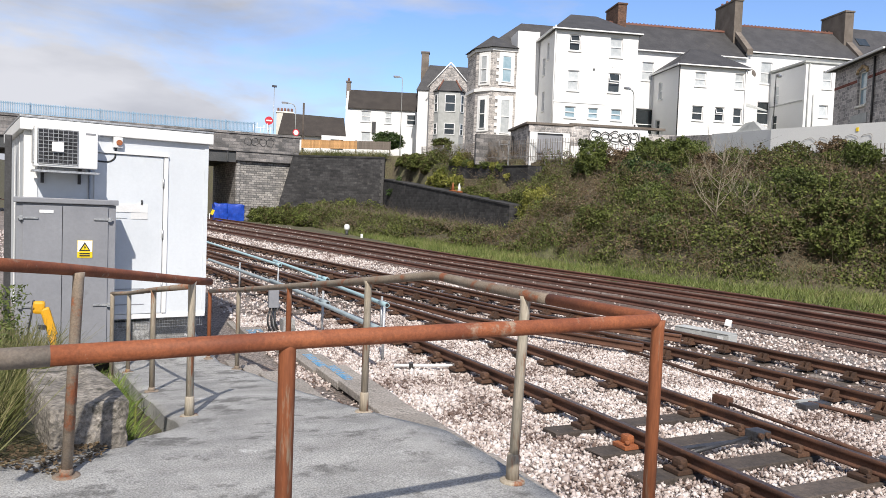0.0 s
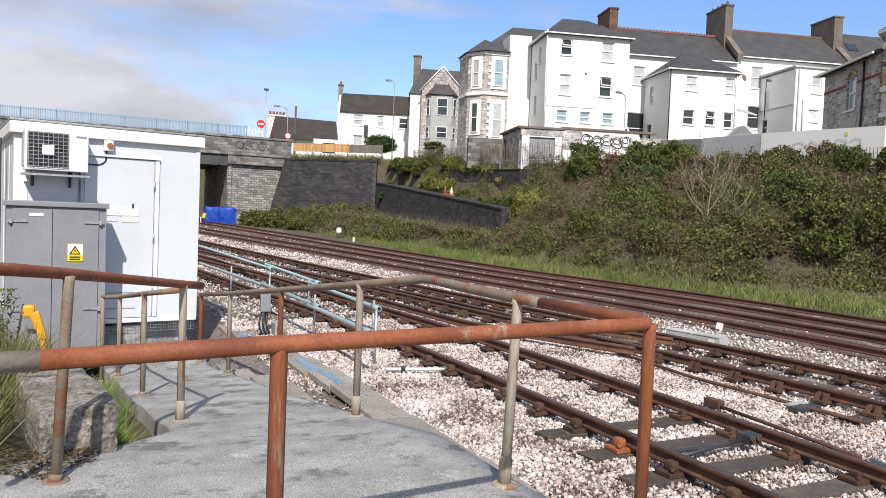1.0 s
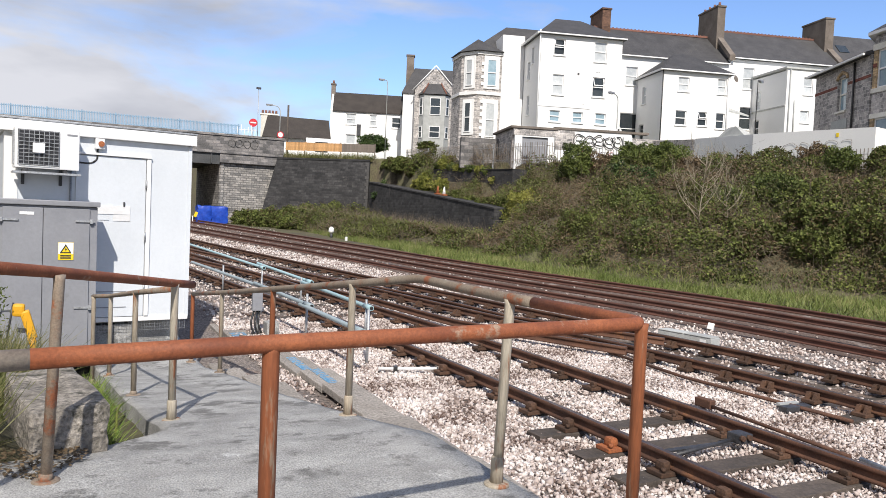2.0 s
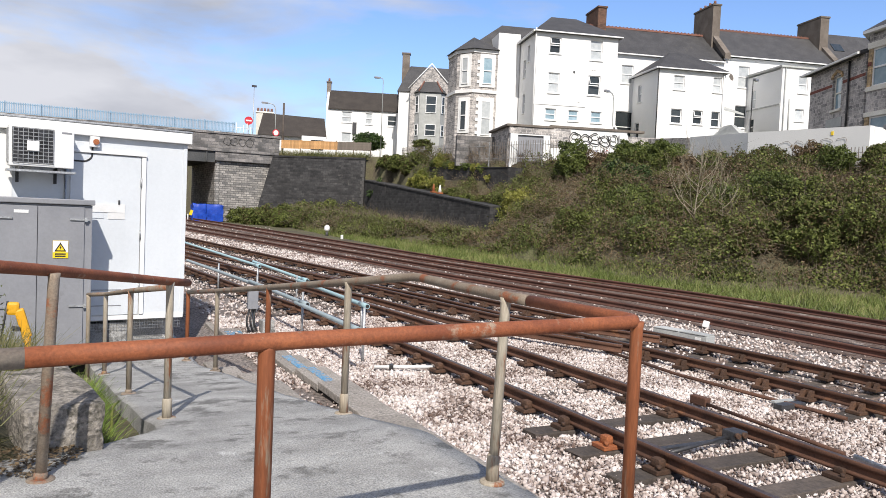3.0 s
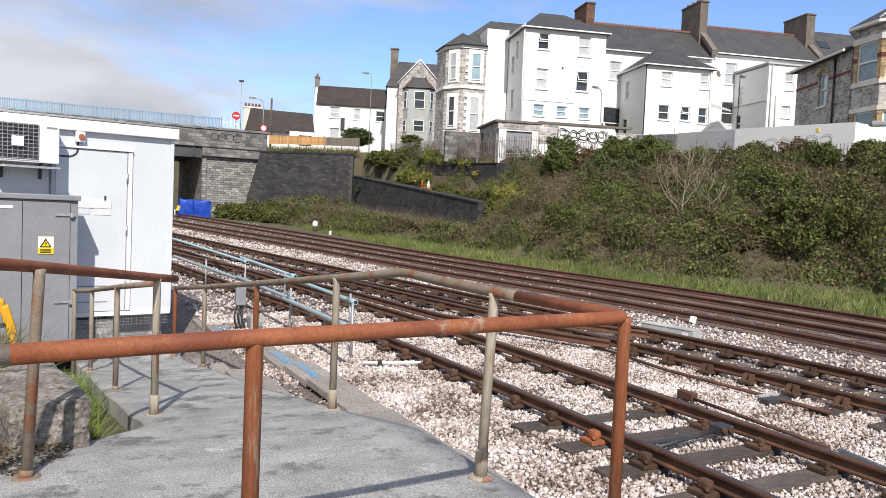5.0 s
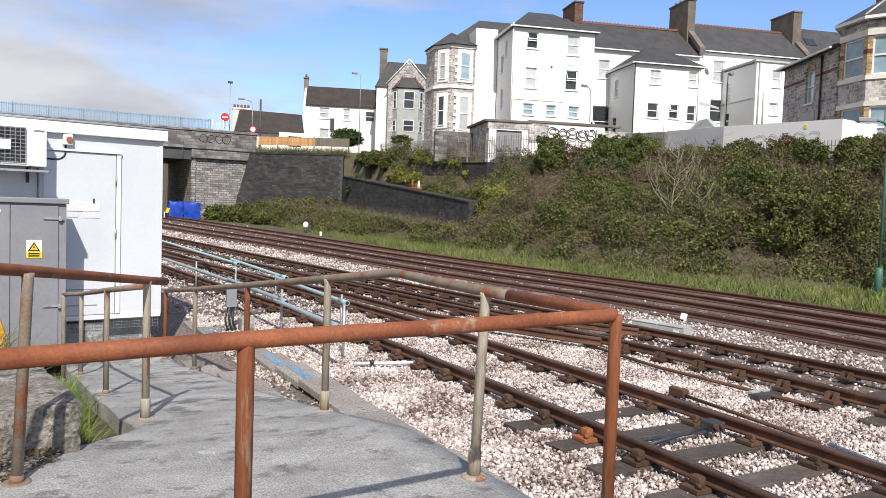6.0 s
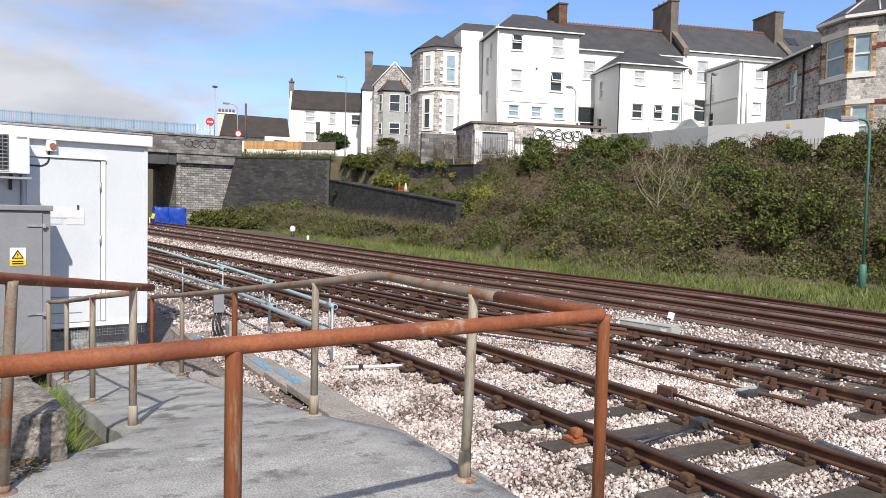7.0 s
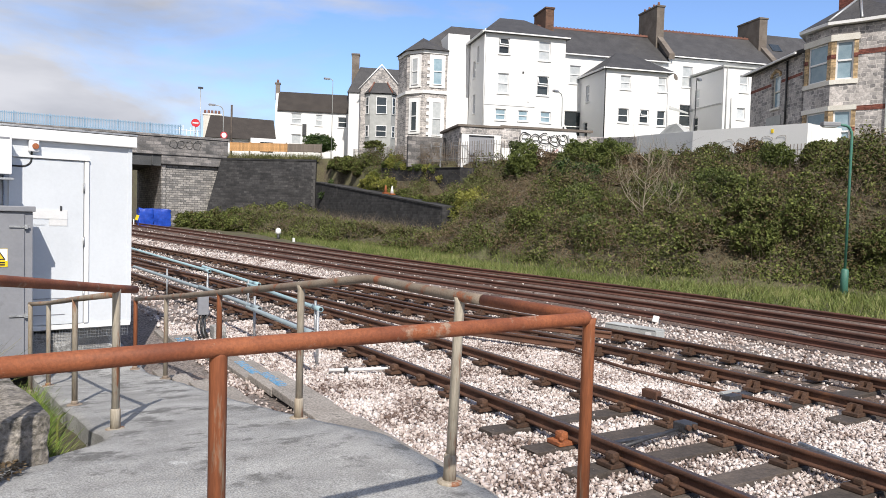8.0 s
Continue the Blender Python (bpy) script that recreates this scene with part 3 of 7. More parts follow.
make_track("crossover", 9.8, 32.6, (rail_side, rail_top), "brown crossover rails joining two tracks", sleepers=False)


# ---- concrete walkway and ramp ----
def make_walkway():
    t = thing("walkway", "worn grey concrete walkway with a ramp running down beside the tracks", "walkway", None, "", "structure")
    edge_r = ((2.42, -3), (2.36, 2.0), (2.29, 3.4), (2.25, 4.5), (2.09, 5.4), (1.98, 6.3), (1.92, 7.1), (1.86, 9.5), (1.75, 11.4), (1.7, 14))
    er = lambda y: float(np.interp(y, [q[1] for q in edge_r], [q[0] for q in edge_r]))
    el = lambda y: float(np.interp(y, (-3, 4.5, 5.1, 5.55, 8.0, 11.0, 14), (-3.2, -1.6, 0.12, 0.60, 0.47, 0.36, 0.2)))
    ys = np.concatenate([np.arange(-3, 2, 0.5), np.arange(2, 12, 0.12), np.arange(12, 14.01, 0.4)])
    n = 20
    bm = bmesh.new()
    rows, low = [], []
    for y in ys:
        a, b = el(y), er(y)
        b += 0.022 * noise.noise((y * 2.2, 3.1, 0)) + 0.012 * noise.noise((y * 9, 1.1, 0))
        a += 0.025 * noise.noise((y * 2.5, 9.1, 0))
        rows.append([bm.verts.new((a + (b - a) * i / n, y, ramp_z(y) + 0.008 * noise.noise((a + (b - a) * i / n * 1.3, y * 1.3, 0)) - (0.012 if i in (0, n) else 0))) for i in range(n + 1)])
        low.append((bm.verts.new((a, y, ramp_z(y) - 0.34)), bm.verts.new((b, y, ramp_z(y) - 0.34))))
    for (u, v), (p, q) in zip(zip(rows, rows[1:]), zip(low, low[1:])):
        for i in range(n):
            bm.faces.new((u[i], u[i + 1], v[i + 1], v[i])).smooth = True
        bm.faces.new((u[0], v[0], q[0], p[0]))
        bm.faces.new((u[n], p[1], q[1], v[n]))
    bm.faces.new([*rows[0], low[0][1], low[0][0]][::-1])
    bm.faces.new([*rows[-1], low[-1][1], low[-1][0]])
    bmesh.ops.recalc_face_normals(bm, faces=bm.faces[:])
    part("slab", bm, concrete, t)


make_walkway()


# ---- pipe handrails ----
def base_collar(x, y, z, r=0.045, sleeve=0.14):
    bm = bmesh.new()
    tube(bm, [(x, y, z - 0.012), (x, y, z + 0.008), (x, y, z + 0.012)], 0.1, 16, radii=[0.074, 0.070, 0.05])
    tube(bm, [(x, y, z), (x, y, z + sleeve), (x, y, z + sleeve + 0.012)], r, 14, radii=[r, r * 0.96, r * 0.75])
    return bm


def handrail(label, pieces, posts, r=0.031, pr=0.029):
    t = thing("handrail", label, "handrail", None, "pipe handrails of the walkway")
    for pts, mt in pieces:
        part("top_rail", tubed(rounded(pts, 0.11), r, 16), mt, t)
    for (x, y, z0, z1), mt, (lx, ly) in posts:
        sleeve = 0.15 if (mt is grey_post and z0 > -0.3 and x > 0) or (x > 2 and y > 3) else 0.035
        p = part("post", tubed([(x + lx, y + ly, z0), (x, y, z1 - 0.03), (x, y, z1)], pr, 14, radii=[pr, pr, pr * 1.12]), mt, t)
        part("base_collar", base_collar(x + lx, y + ly, z0, pr * 1.3, sleeve), mt if sleeve > 0.1 else rust_grey, p)
    return t


handrail("rust-orange bent pipe handrail fixed to the concrete slab",
         [([(-0.75, 2.275, 1.045), (-0.10, 2.35, 1.047)], rust_grey), ([(-0.10, 2.35, 1.047), (0.59, 2.43, 1.05), (2.34, 2.565, 1.05), (2.215, 3.30, 1.055)], rust),
          ([(2.215, 3.305, 1.055), (2.19, 3.50, 1.055), (2.185, 4.11, 1.05), (2.20, 4.72, 1.05), (1.99, 5.52, 0.93), (1.90, 7.70, 0.65), (1.78, 9.95, 0.36), (1.63, 11.48, 0.17)], rust_grey)],
         [((0.60, 2.435, 0, 1.05), rust_post, (0, 0)), ((2.318, 2.575, 0, 1.05), rust_post, (0, 0)), ((2.19, 3.50, 0, 1.05), grey_post, (-0.02, 0.02)),
          ((1.99, 5.52, ramp_z(5.52), 0.93), grey_post, (0, 0)), ((1.90, 7.70, ramp_z(7.7), 0.65), rust_post, (0, 0)),
          ((1.78, 9.95, ramp_z(9.95), 0.36), grey_post, (0, 0)), ((1.63, 11.48, ramp_z(11.48), 0.17), rust_post, (0, 0))])
handrail("weathered grey-brown pipe handrail sloping down beside the ramp",
         [([(-0.75, 3.05, 1.285), (-0.09, 4.37, 1.115), (0.72, 6.02, 0.885), (0.90, 6.36, 0.84)], rust)],
         [((-0.055, 4.37, 0.0, 1.10), rust_grey, (-0.045, 0)), ((0.72, 6.02, ramp_z(6.02), 0.88), grey_post, (0.0, 0))])
handrail("thin weathered pipe rail along the drain beside the ramp",
         [([(0.72, 6.05, 0.84), (0.58, 7.92, 0.60), (0.46, 10.3, 0.29), (0.26, 10.6, 0.25)], rust_grey)],
         [((0.58, 7.92, ramp_z(7.92), 0.60), grey_post, (0, 0)), ((0.46, 10.3, ramp_z(10.3), 0.29), grey_post, (0, 0)), ((0.27, 10.58, ramp_z(10.58) - 0.1, 0.25), grey_post, (0, 0))], r=0.026, pr=0.027)


# ---- equipment hut ----
HUT = pose(-0.86, 12.07, 0, 0, 0, 8.2)


def make_hut():
    t = thing("equipment_hut", "pale grey flat-roofed equipment hut with white trim on a concrete plinth", "hut", HUT)
    w, d, z0, z1 = 2.57, 3.6, -0.30, 2.42
    for q in ((0, w, 0, 0.06), (0, 0.06, 0.061, d), (w - 0.06, w, 0.061, d), (0.061, w - 0.061, d - 0.06, d)):
        part("wall", boxed(*q, z0, z1), grey_paint, t)
    roof = part("roof", boxed(-0.07, w + 0.06, -0.09, d + 0.09, z1 + 0.002, z1 + 0.17, 0.012), white_trim, t, "white roof fascia")
    part("fascia_lip", boxed(-0.075, w + 0.065, -0.10, d + 0.10, z1 + 0.172, z1 + 0.20, 0.006), galv, roof)
    bm = bmesh.new()
    box(bm, -0.012, 0.16, -0.012, 0, z0, z1)
    box(bm, -0.012, 0, 0.001, 0.16, z0, z1)
    part("corner_trim", bm, white_trim, t)
    part("corner_trim", boxed(w - 0.05, w + 0.008, -0.012, -0.001, z0, z1), grey_paint, t)
    for x in (0.30, 0.62):
        part("cladding_seam", boxed(-0.008, -0.001, x * 3, x * 3 + 0.03, z0, z1), white_trim, t)
    dx0, dx1, dz0, dz1 = 0.90, 1.88, z0 + 0.04, 2.16
    door = part("door", boxed(dx0, dx1, -0.03, -0.003, dz0, dz1, 0.004), grey_paint, t)
    part("drip_strip", boxed(dx0 - 0.08, dx1 + 0.08, -0.06, -0.002, dz1 + 0.012, dz1 + 0.045, 0.006), white_trim, door)
    part("door_post", boxed(dx1 + 0.012, dx1 + 0.075, -0.04, -0.002, dz0, dz1 + 0.008, 0.005), white_trim, door)
    for z in (0.1, 0.9, 1.7):
        part("hinge", tubed([(dx1 + 0.004, -0.045, z), (dx1 + 0.004, -0.045, z + 0.14)], 0.014, 8), galv, door)
    part("lock", boxed(1.56, 1.585, -0.05, -0.031, 1.42, 1.49, 0.004), dark_metal, door)
    for z in (-0.12, 0.05, 0.12):
        part("rivet_line", boxed(dx0 + 0.03, dx1 - 0.25, -0.036, -0.031, z, z + 0.012), cab_grey, door)
    part("notice", boxed(1.17, 1.66, -0.042, -0.032, 1.30, 1.43), sign_white, door, "blank white notice strip")
    part("notice", boxed(1.19, 1.36, -0.040, -0.032, 1.21, 1.285), grey_paint, door)
    part("notice", boxed(1.42, 1.66, -0.038, -0.032, 1.20, 1.295), sign_white, door)
    part("downpipe", tubed([(0.835, -0.02, 2.0), (0.835, -0.02, z0)], 0.014, 8), galv, t)
    part("skirting", boxed(0.0, w, -0.02, -0.001, z0 - 0.04, z0 + 0.03, 0.004), white_trim, t)
    bm = bmesh.new()
    box(bm, 0.1, 1.75, 0.06, 0.4, -0.80, z0 - 0.10, 0.02)
    part("plinth_block", bm, concrete, t)
    part("service_pipe", tubed([(0.25, -0.3, -0.74), (1.8, -0.3, -0.76)], 0.035, 10), sign_white, t)
    part("plinth", boxed(0.05, w - 0.05, 0.3, d - 0.3, -0.95, z0 - 0.002), concrete, t)
    bm = bmesh.new()
    for i in range(66):
        x = 0.03 + i * (w - 0.06) / 65
        box(bm, x - 0.0016, x + 0.0016, 0.02, 0.0232, -0.50, z0 - 0.042)
    for k in range(4):
        z = -0.49 + k * 0.045
        box(bm, 0.03, w - 0.03, 0.0275, 0.0307, z - 0.0016, z + 0.0016)
    part("wire_mesh_skirt", bm, galv, t)
    # alarm sounder with its cable
    s = part("alarm_sounder", boxed(1.145, 1.275, -0.10, -0.001, 2.26, 2.415, 0.012), sign_white, t, "white alarm sounder with an orange lens")
    part("lens", tubed([(1.225, -0.101, 2.335), (1.225, -0.125, 2.335)], 0.042, 16), orange_rust, s)
    part("cable", tubed(rounded([(1.19, -0.03, 2.26), (1.185, -0.03, 2.10), (1.10, -0.03, 2.04), (0.90, -0.03, 2.045), (0.85, -0.03, 1.99)], 0.06), 0.013, 8), black_rubber, t)
    return t


make_hut()


def make_aircon():
    t = thing("air_conditioner", "white outdoor air conditioning unit with a round fan grille on brackets", "air conditioner", HUT)
    x0, x1, y0, y1, z0, z1 = 0.085, 0.885, -0.42, -0.10, 1.905, 2.47
    bm = boxed(x0, x1, y0, y1, z0, z1, 0.015)
    part("casing", bm, white_trim, t)
    cx, cz, r = 0.37, 2.185, 0.25
    # Flat dark plate on the casing, in place of the shade behind the grille.
    bm = bmesh.new()
    box(bm, x0 + 0.035, x0 + 0.545, y0 - 0.004, y0 - 0.001, z0 + 0.04, z1 - 0.04)
    part("grille_backing", bm, dark_metal, t, "dark plate standing in for the shaded fan recess")
    bm = bmesh.new()
    for k in range(5):
        a = 2 * math.pi * k / 5
        vs = [(cx + 0.04 * math.cos(a), y0 - 0.006, cz + 0.04 * math.sin(a)), (cx + r * 0.9 * math.cos(a - 0.1), y0 - 0.006, cz + r * 0.9 * math.sin(a - 0.1)),
              (cx + r * 0.9 * math.cos(a + 0.5), y0 - 0.012, cz + r * 0.9 * math.sin(a + 0.5)), (cx + 0.06 * math.cos(a + 0.8), y0 - 0.012, cz + 0.06 * math.sin(a + 0.8))]
        bm.faces.new([bm.verts.new(v) for v in vs])
    part("fan", bm, black_rubber, t)
    bm = bmesh.new()
    for i in range(9):
        x = x0 + 0.045 + i * 0.49 / 8
        box(bm, x - 0.0035, x + 0.0035, y0 - 0.026, y0 - 0.019, z0 + 0.045, z1 - 0.045)
    for i in range(10):
        z = z0 + 0.05 + i * 0.465 / 9
        box(bm, x0 + 0.04, x0 + 0.54, y0 - 0.031, y0 - 0.0265, z - 0.0035, z + 0.0035)
    part("grille", bm, galv, t)
    part("fan_badge", boxed(cx - 0.075, cx + 0.075, y0 - 0.05, y0 - 0.032, cz - 0.068, cz + 0.068, 0.008), sign_white, t, "white square fan hub cover")
    part("maker_mark", boxed(x1 - 0.16, x1 - 0.03, y0 - 0.004, y0 - 0.001, z1 - 0.085, z1 - 0.06), cab_grey, t)
    part("side_grille", boxed(x0 - 0.012, x0 - 0.001, y0 + 0.03, y1 - 0.03, z0 + 0.05, z1 - 0.05), galv, t)
    for x in (0.22, 0.70):
        bm = bmesh.new()
        box(bm, x - 0.02, x + 0.02, -0.46, -0.001, z0 - 0.045, z0 - 0.002)
        box(bm, x - 0.02, x + 0.02, -0.04, -0.001, z0 - 0.22, z0 - 0.047)
        part("bracket", bm, dark_metal, t)
    part("drip_tray", boxed(x0 - 0.02, x1 + 0.02, -0.47, -0.12, z0 - 0.075, z0 - 0.047), galv, t)


make_aircon()


def make_cabinet():
    t = thing("electrical_cabinet", "mid-grey steel two-door electrical cabinet with a warning sign", "cabinet", pose(-0.90, 11.35, 0, 0, 0, 4))
    w, d, z0, z1 = 1.22, 0.45, -0.62, 1.40
    part("body", boxed(0, w, 0, d, z0, z1, 0.008), cab_grey, t)
    part("top_cap", boxed(-0.04, w + 0.03, -0.05, d + 0.03, z1 + 0.002, z1 + 0.075, 0.012), cab_grey, t)
    part("base_plinth", boxed(0.03, w - 0.03, 0.03, d - 0.03, z0 - 0.2, z0 - 0.002), concrete_b, t)
    for a, b in ((0.075, 0.545), (0.553, 1.12)):
        door = part("door", boxed(a, b, -0.025, -0.002, z0 + 0.05, z1 - 0.03, 0.004), cab_grey, t)
        hx = a + 0.06 if a < 0.1 else b - 0.06
        for z in (1.20, 0.0):
            h = bmesh.new()
            box(h, hx - 0.12, hx + 0.12, -0.045, -0.027, z - 0.012, z + 0.012)
            box(h, hx - 0.02 + (0.08 if a > 0.1 else -0.08), hx + 0.02 + (0.08 if a > 0.1 else -0.08), -0.055, -0.027, z - 0.03, z + 0.03)
            part("hinge", h, galv, door)
    part("name_plate", boxed(0.27, 0.44, -0.032, -0.026, 1.27, 1.31), sign_white, t)
    s = part("warning_sign", boxed(0.735, 0.925, -0.034, -0.026, 0.665, 0.905), sign_yellow, t, "yellow electrical warning sign with a black triangle")
    tri = bmesh.new()
    k = -0.125
    outer, inner = [(0.8275, 1.005), (0.755, 0.885), (0.90, 0.885)], [(0.8275, 0.980), (0.776, 0.897), (0.879, 0.897)]
    vo, vi = [tri.verts.new((x, -0.039, z + k)) for x, z in outer], [tri.verts.new((x, -0.039, z + k)) for x, z in inner]
    for i in range(3):
        tri.faces.new((vo[i], vo[(i + 1) % 3], vi[(i + 1) % 3], vi[i]))
    bolt = [tri.verts.new((x, -0.039, z + k)) for x, z in ((0.832, 0.965), (0.815, 0.932), (0.828, 0.932), (0.82, 0.902), (0.842, 0.94), (0.829, 0.94))]
    tri.faces.new(bolt)
    part("symbol", tri, sign_black, s)
    part("white_field", solid([(0.738, -0.0365, 0.745), (0.757, -0.0365, 0.745), (0.8275, -0.0365, 0.885), (0.898, -0.0365, 0.745), (0.922, -0.0365, 0.745), (0.922, -0.0365, 0.902), (0.738, -0.0365, 0.902),
                              (0.738, -0.0345, 0.745), (0.757, -0.0345, 0.745), (0.8275, -0.0345, 0.885), (0.898, -0.0345, 0.745), (0.922, -0.0345, 0.745), (0.922, -0.0345, 0.902), (0.738, -0.0345, 0.902)],
                             [(0, 1, 2, 6), (2, 5, 6), (2, 3, 4, 5), (7, 8, 9, 13), (9, 12, 13), (9, 10, 11, 12)]), sign_white, s)
    for z in (0.722, 0.692):
        part("text_bar", boxed(0.762, 0.893, -0.037, -0.0345, z - 0.009, z + 0.009), sign_black, s)


make_cabinet()


# ---- bridge ----
def make_bridge():
    t = thing("road_bridge", "grey stone road bridge with a dark girder span over the tracks", "bridge", None, "", "structure")
    y0, y1 = 65.0, 78.0
    part("abutment", prism([(11.1, y0), (16.1, y0), (16.1, y1), (11.1, y1)], -0.6, 5.15), abut_stone, t)
    part("abutment", prism([(-17, y0), (-12, y0), (-12, y1), (-17, y1)], -0.6, 5.15), abut_stone, t)
    part("pilaster", boxed(11.15, 11.45, y0 - 0.12, y0 - 0.002, -0.5, 5.15), abut_stone, t)
    part("girder", boxed(-13, 11.05, y0 - 0.25, y0 + 0.35, 5.0, 5.92), girder, t, "dark steel edge girder")
    for i in range(13):
        x = -12.5 + i * 1.9
        part("stiffener", boxed(x, x + 0.1, y0 - 0.37, y0 - 0.252, 5.05, 5.85), girder, t)
    part("deck", boxed(-30, 16.1, y0 + 0.36, y1, 5.16, 5.95), girder, t)
    part("bearing_course", boxed(11.06, 16.3, y0 - 0.35, y0 + 0.3, 5.155, 5.92, 0.03), parapet_stone, t)
    part("string_course", boxed(-30, 16.4, y0 - 0.45, y0 + 0.3, 5.925, 6.12, 0.03), parapet_stone, t)
    part("parapet", boxed(-30, 16.5, y0 - 0.22, y0 + 0.25, 6.125, 7.42), parapet_stone, t)
    part("coping", boxed(-30, 16.6, y0 - 0.32, y0 + 0.32, 7.424, 7.62, 0.03), parapet_stone, t)
    part("parapet", boxed(-30, 16.5, y1 - 0.4, y1, 6.0, 7.5), parapet_stone, t)
    part("road", boxed(-60, 16.1, y0 + 0.4, y1 - 0.45, 5.955, 6.1), road_m, t)
    part("approach_fill", boxed(-60, -17.05, y0, y1, -0.6, 5.9), parapet_stone, t)
    r = random.Random(9)
    for i, x in enumerate((12.0, 12.6, 13.3, 13.9)):
        k = [(x + 0.34 * math.cos(a) * r.uniform(0.7, 1.2), y0 - 0.235, 6.85 + 0.36 * math.sin(a) * r.uniform(0.7, 1.2)) for a in np.linspace(0.4 * i, 6.4 + 0.4 * i, 12)]
        part("graffiti_line", tubed(rounded(k, 0.1, 3), 0.02, 5), sign_black, t)
    fence = thing("bridge_railing", "blue-grey steel bar railing along the bridge parapet", "railing")
    bar = mesh_of("bar", boxed(-0.03, 0.03, -0.012, 0.012, 0, 0.92), steel_rail)
    x = -14.0
    while x < 12.6:
        part("bar", bar, None, fence, m=pose(x, y0 + 0.05, 7.58))
        x += 0.115
    for z in (7.68, 8.36):
        part("rail", boxed(-14.1, 12.7, y0 + 0.062, y0 + 0.10, z, z + 0.06), steel_rail, fence)
    for i in range(12):
        xx = -14 + i * 2.42
        part("post", boxed(xx - 0.04, xx + 0.04, y0 + 0.105, y0 + 0.18, 7.60, 8.56), steel_rail, fence)


make_bridge()


def coped(name, label, pts, base, material, thick=1.3, batter=0.0, cope=0.16, spread=0.0):
    """A retaining wall along plan points (x, y, top), leaning back by batter, with a coping."""
    t = thing(name, label, "wall", None, "", "structure")
    for (xa, ya, za), (xb, yb, zb) in zip(pts, pts[1:]):
        d = Vector((xb - xa, yb - ya, 0)).normalized()
        n = Vector((d.y, -d.x, 0))  # towards the track
        n = n if n.dot(Vector((-1, -0.6, 0))) > 0 else -n
        a, b = Vector((xa, ya, 0)), Vector((xb, yb, 0))
        back = -n * thick

        def pt(p, off, z):
            return (p.x + off.x, p.y + off.y, z)
        fa, fb = n * batter * (za - base), n * batter * (zb - base)
        vs = [pt(a - d * spread, fa, base), pt(b, fb, base), pt(b, back, base), pt(a - d * spread, back, base), pt(a, n * 0, za), pt(b, n * 0, zb), pt(b, back, zb), pt(a, back, za)]
        part("masonry", solid(vs, [(0, 1, 2, 3), (4, 5, 6, 7), (0, 1, 5, 4), (1, 2, 6, 5), (2, 3, 7, 6), (3, 0, 4, 7)]), material, t)
        o = n * 0.05
        vs = [pt(a, o, za + 0.004), pt(b, o, zb + 0.004), pt(b, back, zb + 0.004), pt(a, back, za + 0.004), pt(a, o, za + cope), pt(b, o, zb + cope), pt(b, back, zb + cope), pt(a, back, za + cope)]
        part("coping", solid(vs, [(0, 1, 2, 3), (4, 5, 6, 7), (0, 1, 5, 4), (1, 2, 6, 5), (2, 3, 7, 6), (3, 0, 4, 7)]), black_stone, t)
    return t


coped("wing_wall", "soot-blackened stone wing wall leaning back beside the bridge", [(15.85, 64.48, 5.78), (23.03, 60.8, 5.9)], -0.5, wing_stone, batter=0.11, spread=1.5)
coped("retaining_wall", "soot-blackened stone retaining wall with a sloping coping", [(23.02, 60.85, 4.08), (22.4, 48, 2.95), (21.8, 37, 1.98)], -0.5, black_stone, batter=0.05, cope=0.1)
def make_quoin():
    """Limed corner stones up the leaning end of the wing wall."""
    t = thing("wing_wall_quoin", "pale limed corner stones at the end of the wing wall", "wall", None, "", "structure")
    n = Vector((-0.456, -0.89, 0))
    d = Vector((0.89, -0.456, 0))
    for k in range(20):
        z = 0.0 + k * 0.29
        w = 0.34 if k % 2 else 0.2
        c = Vector((23.03, 60.8, z)) + n * (0.11 * (5.9 - z) + 0.01)
        m = Matrix.Translation(c - d * w) @ Matrix.Rotation(math.atan2(d.y, d.x), 4, "Z")
        part("quoin", boxed(0, w, -0.035, 0.25, 0.0, 0.27, 0.012), pale_quoin, t, m=m)


make_quoin()
coped("upper_wall", "dark stone wall high on the bank below the fence", [(24.3, 50.5, 4.9), (24.6, 46, 4.75), (24.9, 40.2, 4.6)], 2.0, black_stone, batter=0.02, cope=0.05)


# ---- houses on the hill ----
HILL = pose(35.3, 53.4, 0, 0, 0, -16.68)


